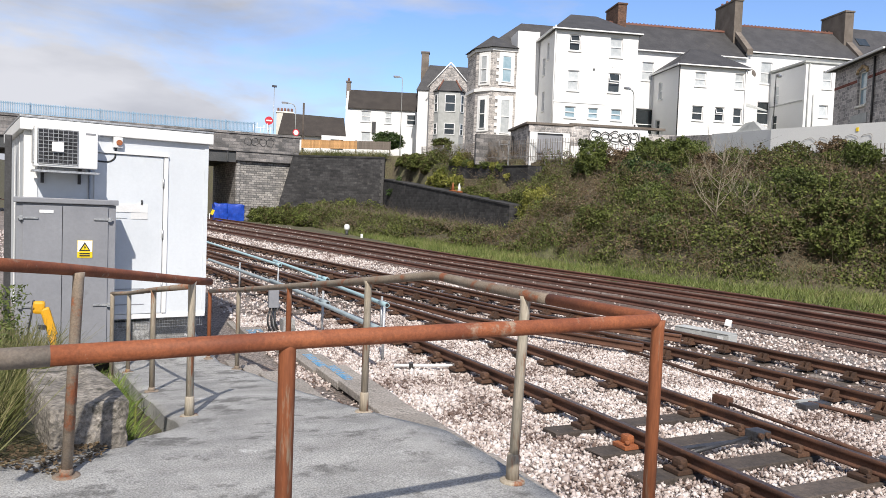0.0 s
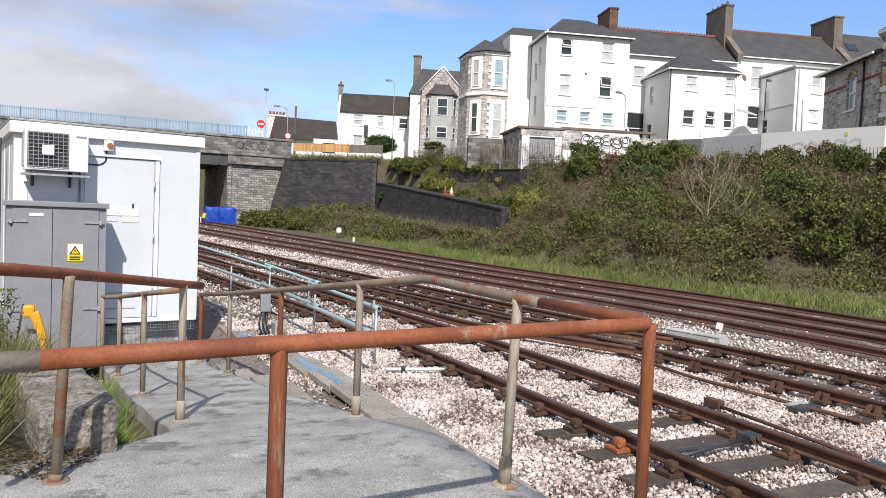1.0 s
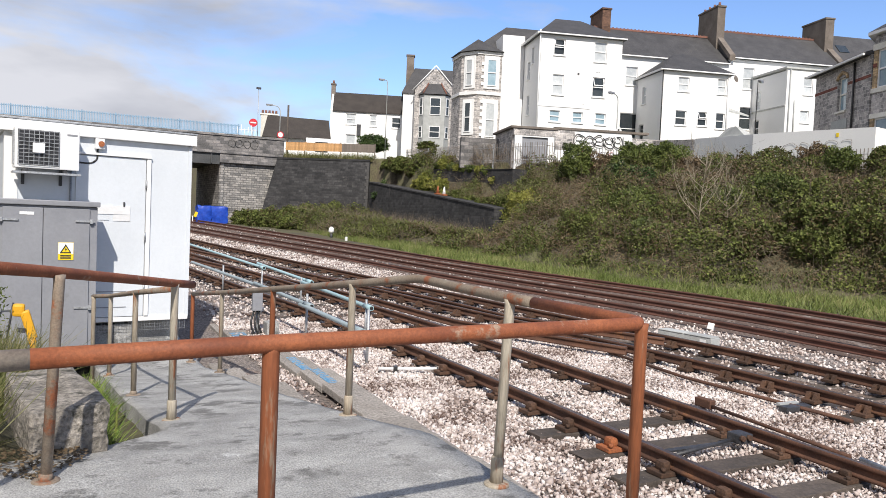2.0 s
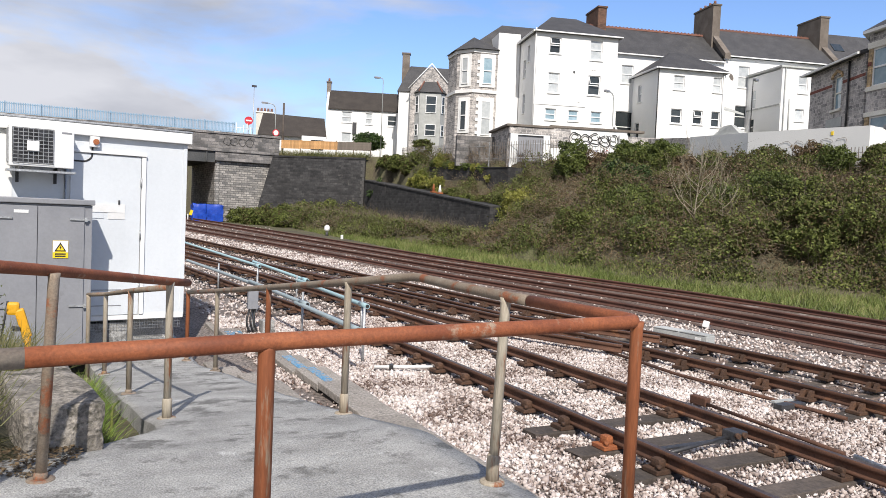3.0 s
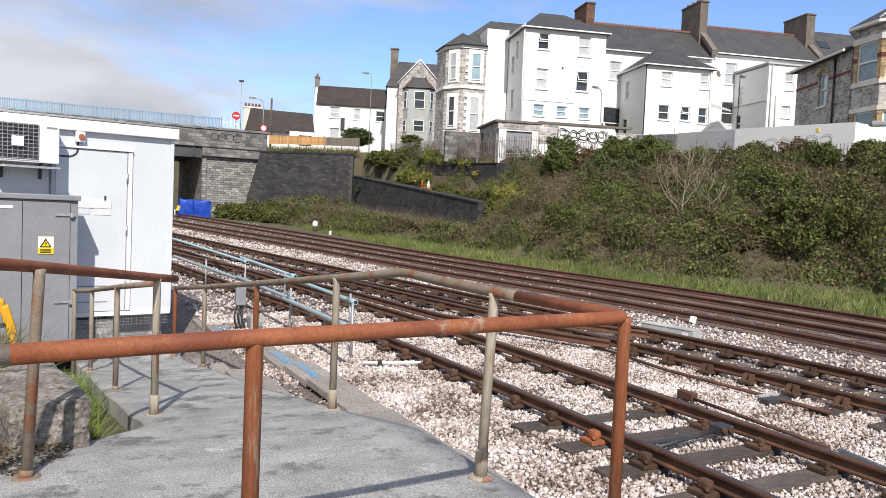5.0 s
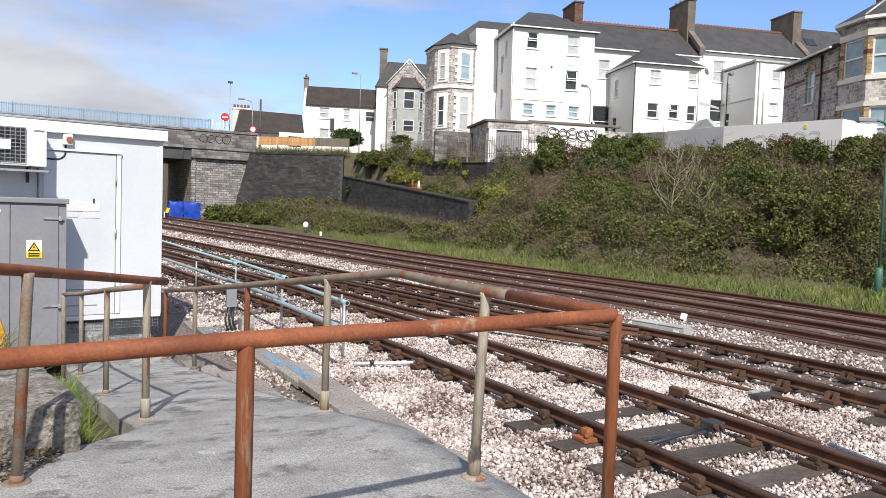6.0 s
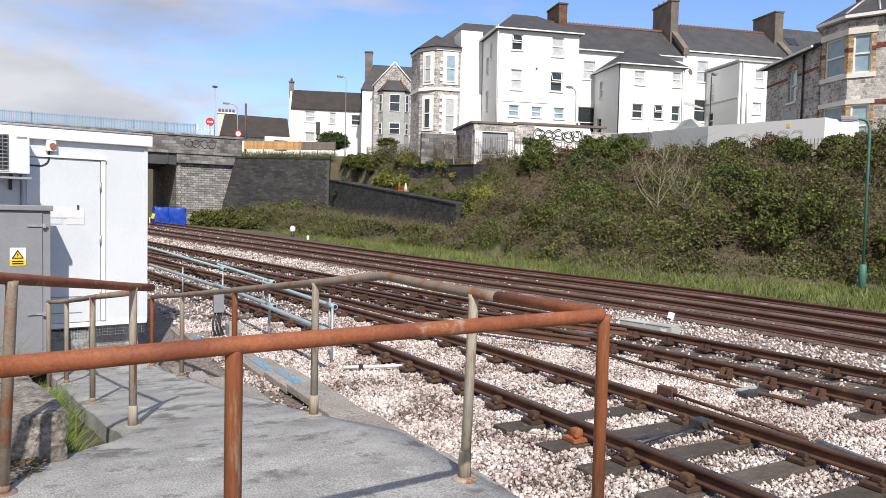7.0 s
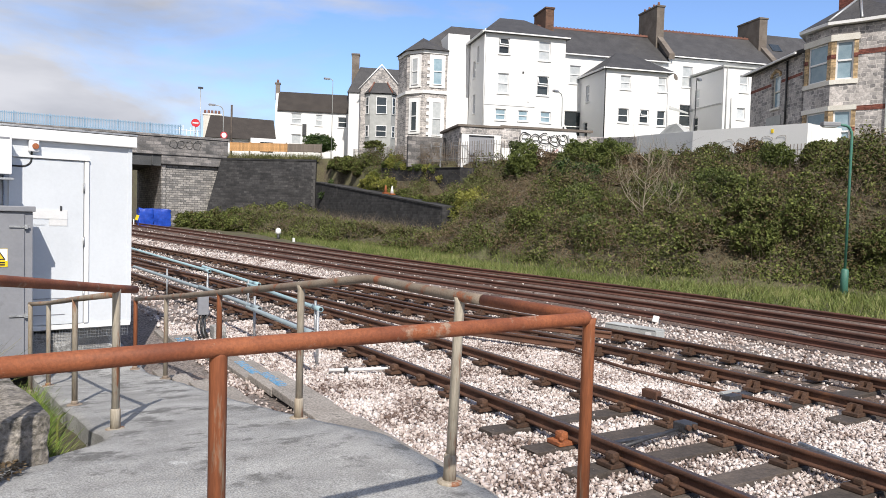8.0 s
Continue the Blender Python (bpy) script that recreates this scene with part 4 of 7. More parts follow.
def window(parent, m, x, z, w, h, y=0.11, pane=None, frame=None, sill=True, rows=2, open_top=False):
    """A sash or casement window set in an opening whose lower left corner is (x, z)."""
    f = 0.075
    bm = bmesh.new()
    box(bm, x, x + f, y, y + 0.07, z, z + h)
    box(bm, x + w - f, x + w, y, y + 0.07, z, z + h)
    box(bm, x + f, x + w - f, y, y + 0.07, z, z + f)
    box(bm, x + f, x + w - f, y, y + 0.07, z + h - f, z + h)
    if rows == 2:
        box(bm, x + f, x + w - f, y - 0.02, y + 0.07, z + h * 0.5 - 0.04, z + h * 0.5 + 0.04)
    win = part("window", bm, frame or upvc, parent, m=m)
    if rows == 2:
        part("pane", boxed(x + f, x + w - f, y + 0.045, y + 0.055, z + f, z + h * 0.5 - 0.04), pane or pane_net, win)
        part("pane", boxed(x + f, x + w - f, y + 0.03, y + 0.04, z + h * 0.5 + 0.04, z + h - f), pane_dark if open_top else (pane or pane_net), win)
        if open_top:
            q = bmesh.new()
            mm = Matrix.Translation((0, y, z + h - f)) @ Matrix.Rotation(radians(-24), 4, "X") @ Matrix.Translation((0, -y, -(z + h - f)))
            box(q, x + f, x + w - f, y - 0.03, y, z + h * 0.5 + 0.02, z + h * 0.5 + 0.09, m=mm)
            box(q, x + f, x + f + 0.06, y - 0.03, y, z + h * 0.5 + 0.09, z + h - f, m=mm)
            box(q, x + w - f - 0.06, x + w - f, y - 0.03, y, z + h * 0.5 + 0.09, z + h - f, m=mm)
            part("open_casement", q, upvc, win)
    else:
        part("pane", boxed(x + f, x + w - f, y + 0.045, y + 0.055, z + f, z + h - f), pane or pane_net, win)
    if sill:
        part("sill", boxed(x - 0.08, x + w + 0.08, -0.09, y + 0.02, z - 0.11, z - 0.004, 0.01), frame or render_white, win)
    return win


def facade(parent, m, w, z0, z1, wins, material, t=0.3, name="wall"):
    """A wall of width w facing local -y with true openings and their windows: (x, z, w, h, options)."""
    xs = sorted({0, w, *[a for q in wins for a in (q[0], q[0] + q[2])]})
    zs = sorted({z0, z1, *[a for q in wins for a in (q[1], q[1] + q[3])]})
    bm = bmesh.new()
    hole = lambda x, z: any(q[0] < x < q[0] + q[2] and q[1] < z < q[1] + q[3] for q in wins)
    for a, b in zip(xs, xs[1:]):
        for c, d in zip(zs, zs[1:]):
            if not hole((a + b) / 2, (c + d) / 2):
                box(bm, a, b, 0, t, c, d)
    bmesh.ops.remove_doubles(bm, verts=bm.verts[:], dist=0.0005)
    seen = {}
    for f in bm.faces:
        seen.setdefault(tuple(round(v, 3) for v in f.calc_center_median()), []).append(f)
    bmesh.ops.delete(bm, geom=[f for fs in seen.values() if len(fs) > 1 for f in fs], context="FACES_ONLY")
    wall = part(name, bm, material, parent, m=m)
    for q in wins:
        window(parent, m, q[0], q[1], q[2], q[3], **(q[4] if len(q) > 4 else {}))
    return wall


def hip_roof(x0, x1, y0, y1, z, zr, o=0.3, ridge=None, mt=None, hip=True):
    """A hipped roof (or gabled along x) with eaves overhang o."""
    a, b, c, d = x0 - o, x1 + o, y0 - o, y1 + o
    ym = (c + d) / 2
    r0, r1 = ridge or ((a + (d - c) / 2 * 0.8, b - (d - c) / 2 * 0.8) if hip else (a, b))
    vs = [(a, c, z), (b, c, z), (b, d, z), (a, d, z), (r0, ym, zr), (r1, ym, zr), (a, c, z - 0.12), (b, c, z - 0.12), (b, d, z - 0.12), (a, d, z - 0.12)]
    return solid(vs, [(0, 1, 5, 4), (1, 2, 5), (2, 3, 4, 5), (3, 0, 4), (0, 1, 7, 6), (1, 2, 8, 7), (2, 3, 9, 8), (3, 0, 6, 9), (6, 7, 8, 9)])


def chimney(parent, x0, x1, y0, y1, z0, z1, pots=3, mt=None):
    c = part("chimney", boxed(x0, x1, y0, y1, z0, z1), mt or chim_render, parent)
    part("chimney_cap", boxed(x0 - 0.08, x1 + 0.08, y0 - 0.08, y1 + 0.08, z1 + 0.004, z1 + 0.18, 0.02), mt or chim_render, c)
    for i in range(pots):
        x, y = ((x0 + x1) / 2, y0 + (i + 0.5) * (y1 - y0) / pots) if y1 - y0 > x1 - x0 else (x0 + (i + 0.5) * (x1 - x0) / pots, (y0 + y1) / 2)
        part("chimney_pot", tubed([(x, y, z1 + 0.182), (x, y, z1 + 0.6)], 0.13, 8, radii=[0.15, 0.12]), terracotta, c)


def gutter(parent, m, x0, x1, y, z):
    part("gutter", boxed(x0, x1, y - 0.10, y, z + 0.01, z + 0.12, 0.02), render_white, parent, "white gutter board", m=m)


def downpipe(parent, x, y, z0, z1, mt=None):
    part("downpipe", tubed([(x, y, z0), (x, y, z1)], 0.055, 8), mt or render_white, parent)


N, OT, DK = {}, {"open_top": True, "pane": pane_dark}, {"pane": pane_dark}
I = Matrix.Identity(4)


def make_white_house():
    t = thing("white_house", "three-storey white rendered house wing with a hipped slate roof", "house", HILL)
    z0, z1 = 6.5, 17.25
    facade(t, pose(0, 0, 0), 7.3, z0, z1,
           [(1.15, 15.6, 1.0, 1.35, OT), (4.8, 15.3, 1.1, 1.7), (1.15, 12.25, 1.0, 1.7), (4.75, 12.3, 1.1, 1.65, OT),
            (1.02, 9.95, 0.95, 0.95, {"pane": pane_blue}), (3.1, 9.98, 0.9, 0.9, {"pane": pane_blue}), (5.15, 9.95, 0.95, 0.95, {"pane": pane_blue})], render_white)
    facade(t, pose(0, 9, 0, 0, 0, -90), 8.7, z0, z1, [(5.2, 14.0, 0.75, 1.5, N), (5.4, 10.8, 0.75, 1.7, N), (6.4, 15.2, 0.6, 1.4, N)], render_white)
    facade(t, pose(7.3, 0.3, 0, 0, 0, 90), 8.7, z0, z1, [], render_white)
    part("wall", boxed(0.3, 7.0, 8.7, 9, z0, z1), render_white, t)
    part("roof", hip_roof(0, 7.3, 0, 9, z1 + 0.12, 19.85, 0.3, ridge=(2.6, 5.0)), slate, t, "grey slate hipped roof")
    gutter(t, I, -0.3, 7.6, -0.3, z1)
    part("gutter", boxed(-0.42, -0.3, -0.3, 9, z1 - 0.02, z1 + 0.14), render_white, t)
    downpipe(t, -0.12, -0.1, 8.5, 17.6)
    part("string_course", boxed(-0.05, 4.6, -0.05, -0.002, 11.2, 11.32), render_white, t)
    for x, z in ((3.35, 14.05), (5.0, 14.4), (5.25, 14.4), (3.9, 11.6)):
        part("vent", boxed(x, x + 0.16, -0.05, -0.002, z, z + 0.16), dark_metal if x < 3.5 else render_white, t)
    chimney(t, 9.07, 9.95, 9.6, 12.9, 17.5, 22.65, 0, brick_chim)
    return t


make_white_house()


def make_left_block():
    t = thing("white_gable_block", "tall plain white rendered end block beside a grey stone bay", "house", HILL)
    part("wall", boxed(-2.1, -0.05, 5, 12, 6.5, 18.15), render_white, t)
    part("roof", hip_roof(-4.6, 3.2, 6.9, 12, 16.9, 19.98, 0.1, ridge=(-0.75, 2.6)), slate, t)
    # stone bay tower with pale dressings
    out = [(-2.12, 5.0), (-4.35, 4.9), (-5.6, 6.3), (-5.9, 9), (-2.12, 9)]
    part("bay", prism(out[::-1], 6.5, 16.35), limestone, t, "grey limestone bay")
    part("bay_roof", solid([(-2.0, 4.6, 16.5), (-4.5, 4.5, 16.5), (-5.95, 6.1, 16.5), (-6.2, 9, 16.5), (-2.0, 9, 16.5), (-4.0, 6.9, 18.0)], [(0, 1, 5), (1, 2, 5), (2, 3, 5), (3, 4, 5), (4, 0, 5), (4, 3, 2, 1, 0)]), slate, t)
    m1 = pose(-4.33, 4.88, 0, 0, 0, 2.5)
    for z, h, pn in ((13.4, 2.4, pane_blue), (8.8, 3.1, pane_net)):
        part("dressing", boxed(0.55, 2.0, -0.08, -0.003, z - 0.25, z + h + 0.3), render_white, t, m=m1)
        for k in range(int((h + 0.5) / 0.3)):
            if k % 2:
                part("quoin", boxed(0.32, 0.548, -0.06, -0.003, z - 0.25 + k * 0.3, z + 0.03 + k * 0.3), render_white, t, m=m1)
        window(t, m1 @ pose(0, -0.16, 0), 0.82, z, 0.9, h, y=0.0, pane=pn, sill=False)
    m2 = pose(-5.58, 6.27, 0, 0, 0, -48.2)
    for z, h in ((13.4, 2.4), (9.2, 2.7)):
        part("dressing", boxed(0.35, 1.6, -0.08, -0.003, z - 0.25, z + h + 0.3), render_white, t, m=m2)
        window(t, m2 @ pose(0, -0.16, 0), 0.62, z, 0.7, h, y=0.0, pane=pane_net if z > 10 else pane_dark, sill=False)
    for z in (12.6, 16.2):
        o2 = [(-2.1, 4.88), (-4.4, 4.78), (-5.72, 6.22), (-6.0, 9), (-2.1, 9)]
        part("band", prism(o2[::-1], z, z + 0.28), render_white, t)


make_left_block()


def make_terrace():
    t = thing("terrace_house", "long white rendered terrace with a dark slate roof and tall chimneys", "house", HILL)
    facade(t, pose(7.35, 7, 0), 27.0, 6.5, 17.75,
           [(3.4, 14.9, 1.2, 1.75), (15.75, 15.4, 1.2, 2.1, {"open_top": False}), (15.6, 11.4, 1.3, 2.2, DK), (3.0, 9.2, 2.0, 3.0, DK)], render_white)
    part("gable_wall", boxed(34.1, 34.35, 7.3, 15, 6.5, 17.7), render_white, t)
    part("roof", solid([(7.3, 6.7, 17.7), (21.5, 6.7, 17.7), (21.5, 11, 21.1), (7.3, 11, 21.2), (7.3, 15.3, 17.7), (21.5, 15.3, 17.7)], [(0, 1, 2, 3), (3, 2, 5, 4), (0, 3, 4), (1, 5, 2), (0, 4, 5, 1)]), slate, t, "dark slate roof")
    part("roof", solid([(21.52, 6.7, 18.4), (34.3, 6.7, 18.3), (34.3, 11, 21.9), (21.52, 11, 21.95), (21.52, 15.3, 18.2), (34.3, 15.3, 18.2)], [(0, 1, 2, 3), (3, 2, 5, 4), (0, 3, 4), (1, 5, 2), (0, 4, 5, 1)]), slate, t, "dark slate roof")
    part("roof", solid([(34.45, 6.7, 17.9), (46, 6.7, 17.9), (46, 11, 22.6), (34.45, 11, 22.6), (34.45, 15.3, 17.9), (46, 15.3, 17.9)], [(0, 1, 2, 3), (3, 2, 5, 4), (0, 3, 4), (1, 5, 2), (0, 4, 5, 1)]), slate, t)
    part("wall", boxed(34.45, 46, 7, 15, 6.5, 17.85), render_white, t)
    part("upper_wall", boxed(21.6, 34.2, 7.02, 7.3, 17.76, 18.25), render_white, t)
    for a, b, z in ((7.4, 21.4, 21.17), (21.6, 33.4, 21.93)):
        ridge = part("ridge", boxed(a, b, 10.88, 11.12, z - 0.08, z + 0.10), terracotta, t, "red ridge tiles")
        k = mesh_of("crest_tile", boxed(-0.07, 0.07, -0.03, 0.03, 0, 0.09), terracotta)
        for i in range(int((b - a) / 0.4)):
            part("crest_tile", k, None, ridge, m=pose(a + 0.2 + i * 0.4, 11, z + 0.102))
    gutter(t, I, 7.35, 21.5, 6.72, 17.6)
    gutter(t, I, 21.5, 34.2, 6.72, 18.25)
    chimney(t, 21.15, 22.0, 9.1, 12.9, 19.0, 23.85, 4, chim_render)
    part("gable_coping", solid([(21.3, 6.6, 18.0), (21.9, 6.6, 18.0), (21.9, 11, 22.1), (21.3, 11, 22.1), (21.3, 6.6, 18.55), (21.9, 6.6, 18.55), (21.9, 11, 22.5), (21.3, 11, 22.5)], [(0, 1, 2, 3), (4, 5, 6, 7), (0, 1, 5, 4), (1, 2, 6, 5), (2, 3, 7, 6), (3, 0, 4, 7)]), chim_render, t)
    chimney(t, 33.42, 34.4, 9.1, 12.9, 19.0, 23.7, 0, chim_render)
    part("gable_coping", solid([(33.7, 6.6, 18.0), (34.4, 6.6, 18.0), (34.4, 11, 21.9), (33.7, 11, 21.9), (33.7, 6.6, 18.45), (34.4, 6.6, 18.45), (34.4, 11, 22.4), (33.7, 11, 22.4)], [(0, 1, 2, 3), (4, 5, 6, 7), (0, 1, 5, 4), (1, 2, 6, 5), (2, 3, 7, 6), (3, 0, 4, 7)]), chim_render, t)
    part("skylight", boxed(35.1, 36.3, -0.07, -0.01, 0, 1.2), pane_dark, t, "dark blue skylight", m=pose(0, 8.95, 20.36, -42.5))
    for x in (37.4, 38.8):
        part("scaffold_pole", tubed([(x, 6.3, 17), (x, 6.3, 21.4)], 0.05, 6), galv, t)
    part("scaffold_pole", tubed([(36.6, 6.3, 19.9), (42, 6.3, 19.9)], 0.05, 6), galv, t)


make_terrace()


def make_annex():
    t = thing("white_annex", "two-storey white rendered annex with a hipped slate roof", "house", HILL)
    y = 1.5
    facade(t, pose(12, y, 0), 6.5, 6.5, 15.4,
           [(1.45, 13.65, 1.05, 1.25), (5.3, 13.65, 0.85, 1.35), (1.33, 10.6, 1.05, 1.3, {"open_top": False, "pane": pane_dark}),
            (3.5, 10.65, 0.92, 1.25, OT), (5.3, 10.5, 0.85, 1.4, DK)], render_white)
    facade(t, pose(12, 7, 0, 0, 0, -90), 5.2, 6.5, 15.4, [(1.2, 12.9, 0.8, 1.6, N), (0.8, 9.0, 1.0, 2.0, DK)], render_white)
    part("wall", boxed(18.2, 18.5, y + 0.31, 7, 6.5, 15.4), render_white, t)
    part("roof", hip_roof(12, 18.5, y, 7.2, 15.5, 17.55, 0.3, ridge=(14.3, 16.0)), slate, t, "grey slate hipped roof")
    gutter(t, I, 11.7, 18.8, y - 0.3, 15.36)
    part("gutter", boxed(11.58, 11.7, y - 0.3, 7, 15.36, 15.5), render_white, t)
    downpipe(t, 11.9, y - 0.08, 9, 15.4, dark_metal)
    downpipe(t, 18.3, y - 0.1, 9, 15.4)
    part("satellite_dish", tubed([(18.75, y - 0.35, 15.0), (18.78, y - 0.42, 15.02), (18.80, y - 0.46, 15.03)], 0.3, 14, radii=[0.1, 0.27, 0.32]), chim_render, t)
    part("lean_to", prism([(19.2, 3.6), (22.0, 3.6), (22.0, 6.9), (19.2, 6.9)], 6.5, [10.7, 10.3, 10.7, 11.6]), upvc, t, "small white glazed lean-to")
    for i in range(3):
        part("pane", boxed(19.8 + i * 0.6, 20.28 + i * 0.6, 3.55, 3.595, 9.2, 10.05), pane_blue, t)
    part("awning", solid([(19.0, 3.2, 12.6), (21.6, 3.2, 12.2), (21.6, 6.9, 13.4), (19.0, 6.9, 13.8), (19.0, 3.2, 12.45), (21.6, 3.2, 12.05), (21.6, 6.9, 13.25), (19.0, 6.9, 13.65)], [(0, 1, 2, 3), (4, 5, 6, 7), (0, 1, 5, 4), (1, 2, 6, 5), (2, 3, 7, 6), (3, 0, 4, 7)]), pale_grey, t)
    u = thing("white_rear_block", "white rendered rear block with a parapet and downpipes", "house", HILL)
    facade(u, pose(24.2, 1.5, 0), 5.2, 6.5, 16.45, [(1.75, 14.2, 0.95, 1.6), (1.55, 11.6, 0.9, 1.1, {"rows": 1})], render_white)
    facade(u, pose(24.2, 7, 0, 0, 0, -90), 5.2, 6.5, 16.3, [(0.7, 13.2, 0.8, 1.8, N), (0.6, 10.6, 0.8, 1.6, DK)], render_white)
    part("roof", boxed(24.0, 29.6, 1.35, 7, 16.455, 16.62), pale_grey, u)
    downpipe(u, 24.5, 1.4, 8, 16.4, pale_grey)
    downpipe(u, 25.05, 1.4, 10, 13.6, pale_grey)
    part("band", boxed(24.1, 24.19, 1.6, 6.9, 13.0, 13.12), pale_grey, u)


make_annex()


# cottage, gabled stone house and the low dark roof beyond the bridge
def make_cottage():
    m = pose(28.8, 90.5, 0, 0, 0, -20.6)
    t = thing("white_cottage", "two-storey white cottage with a brown slate roof", "house", m)
    facade(t, I, 10.4, 7, 14.1, [(1.96, 12.5, 1.25, 1.32, N), (4.95, 12.4, 0.85, 1.38, N), (7.72, 12.32, 1.14, 1.28, {"pane": pane_dark, "rows": 2}), (2.02, 10.0, 1.2, 1.2, {"pane": pane_net, "rows": 1})], render_white)
    part("wall", prism([(0, 0.31), (10.4, 0.31), (10.4, 6), (0, 6)], 7, 14.05), render_white, t)
    part("gable", solid([(-0.02, 0, 14.0), (-0.02, 6, 14.0), (-0.02, 3, 16.85), (0.25, 0, 14.0), (0.25, 6, 14.0), (0.25, 3, 16.85)], [(0, 1, 2), (3, 4, 5), (0, 1, 4, 3), (1, 2, 5, 4), (2, 0, 3, 5)]), render_white, t)
    part("roof", hip_roof(0.45, 10.15, 0, 6, 14.15, 16.85, 0.2, hip=False), slate_brown, t, "brown slate roof")
    chimney(t, -0.15, 0.4, 2.7, 3.4, 15.8, 17.75, 1, chim_render)
    part("meter_box", boxed(3.35, 3.85, -0.25, -0.002, 11.1, 12.5), dark_metal, t)
    s = thing("stone_gabled_house", "grey stone house with a gable and a two-storey bay window", "house", pose(35.2, 80.6, 0.3, 0, 0, -25.2))
    part("wall", boxed(0.6, 5.4, 0, 8, 7, 15.9), limestone, s)
    part("gable", solid([(0.6, 0, 15.9), (5.4, 0, 15.9), (3.0, 0, 18.5), (0.6, 0.4, 15.9), (5.4, 0.4, 15.9), (3.0, 0.4, 18.5)], [(0, 1, 2), (3, 4, 5), (0, 1, 4, 3), (1, 2, 5, 4), (2, 0, 3, 5)]), limestone, s)
    for a, b in (((0.35, 15.75), (3.0, 18.7)), ((5.65, 15.75), (3.0, 18.7))):
        part("barge_board", tubed([(a[0], -0.12, a[1]), (b[0], -0.12, b[1])], 0.07, 6), render_white, s)
    part("roof", solid([(-1.0, 1.2, 15.6), (8.5, 1.2, 15.6), (8.5, 4.5, 19.0), (0.4, 4.5, 19.2), (-1.0, 8, 15.6), (8.5, 8, 15.6)], [(0, 1, 2, 3), (3, 2, 5, 4), (0, 3, 4), (1, 5, 2), (0, 4, 5, 1)]), slate, s, "dark slate roof")
    part("front_roof", solid([(0.5, 0.02, 15.8), (3.0, 0.02, 18.4), (5.5, 0.02, 15.8), (0.5, 4.5, 15.8), (3.0, 4.5, 18.4), (5.5, 4.5, 15.8)], [(0, 1, 2), (3, 4, 5), (0, 1, 4, 3), (1, 2, 5, 4), (2, 0, 3, 5)]), slate, s)
    part("side_wall", prism([(-0.8, 1.4), (0.58, 1.4), (0.58, 8), (-0.8, 8)], 7, 15.6), render_white, s)
    chimney(s, -0.62, 0.28, 4.0, 5.0, 16.2, 20.55, 0, chim_render)
    bay = [(1.2, -0.02), (1.75, -0.9), (4.2, -0.9), (4.75, -0.02)]
    part("bay", prism(bay, 7, 15.2), pale_grey, s, "pale grey dressed bay")
    part("bay_roof", solid([(1.0, -0.01, 15.25), (1.6, -1.1, 15.25), (4.35, -1.1, 15.25), (4.95, -0.01, 15.25), (2.2, -0.01, 16.6), (3.7, -0.01, 16.6)], [(0, 1, 4), (1, 2, 5, 4), (2, 3, 5), (0, 3, 2, 1), (0, 4, 5, 3)]), slate, s)
    for x, z in ((1.0, 15.25), (4.95, 15.25)):
        part("hip_tile", tubed([(1.6 if x < 2 else 4.35, -1.1, 15.3), (2.2 if x < 2 else 3.7, -0.05, 16.65)], 0.09, 6), terracotta, s)
    for z, h in ((12.85, 2.0), (10.2, 1.35)):
        window(s, pose(0, -0.98, 0), 2.45, z, 1.25, h, y=0.0, pane=pane_dark, sill=False)
        window(s, pose(1.2, 0, 0, 0, 0, -58) @ pose(0, -0.08, 0), 0.15, z, 0.7, h, y=0, pane=pane_dark, sill=False)
        window(s, pose(4.2, -0.9, 0, 0, 0, 58) @ pose(0, -0.08, 0), 0.15, z, 0.7, h, y=0, pane=pane_dark, sill=False)
    b = thing("dark_roofed_bungalow", "low building with a dark brown slate roof behind a wooden fence", "house", pose(19.2, 82.8, 0, 0, 0, -13))
    part("wall", boxed(-0.3, 6.9, 0.5, 7, 6, 9.45), render_white, b)
    part("roof", solid([(-0.6, 0, 9.4), (7.0, 0, 9.4), (7.0, 4, 12.1), (-0.05, 4, 12.25), (-0.6, 8, 9.4), (7.0, 8, 9.4)], [(0, 1, 2, 3), (3, 2, 5, 4), (0, 3, 4), (1, 5, 2), (0, 4, 5, 1)]), slate_brown, b, "dark brown slate roof")
    part("dormer", boxed(4.2, 6.9, -0.7, -0.01, 7.6, 9.5), render_white, b)
    part("pane", boxed(5.2, 6.6, -0.76, -0.702, 8.0, 9.1), pane_dark, b)
    chimney(b, -0.83, 1.13, 6, 7, 9, 12.5, 5, dressing)


make_cottage()


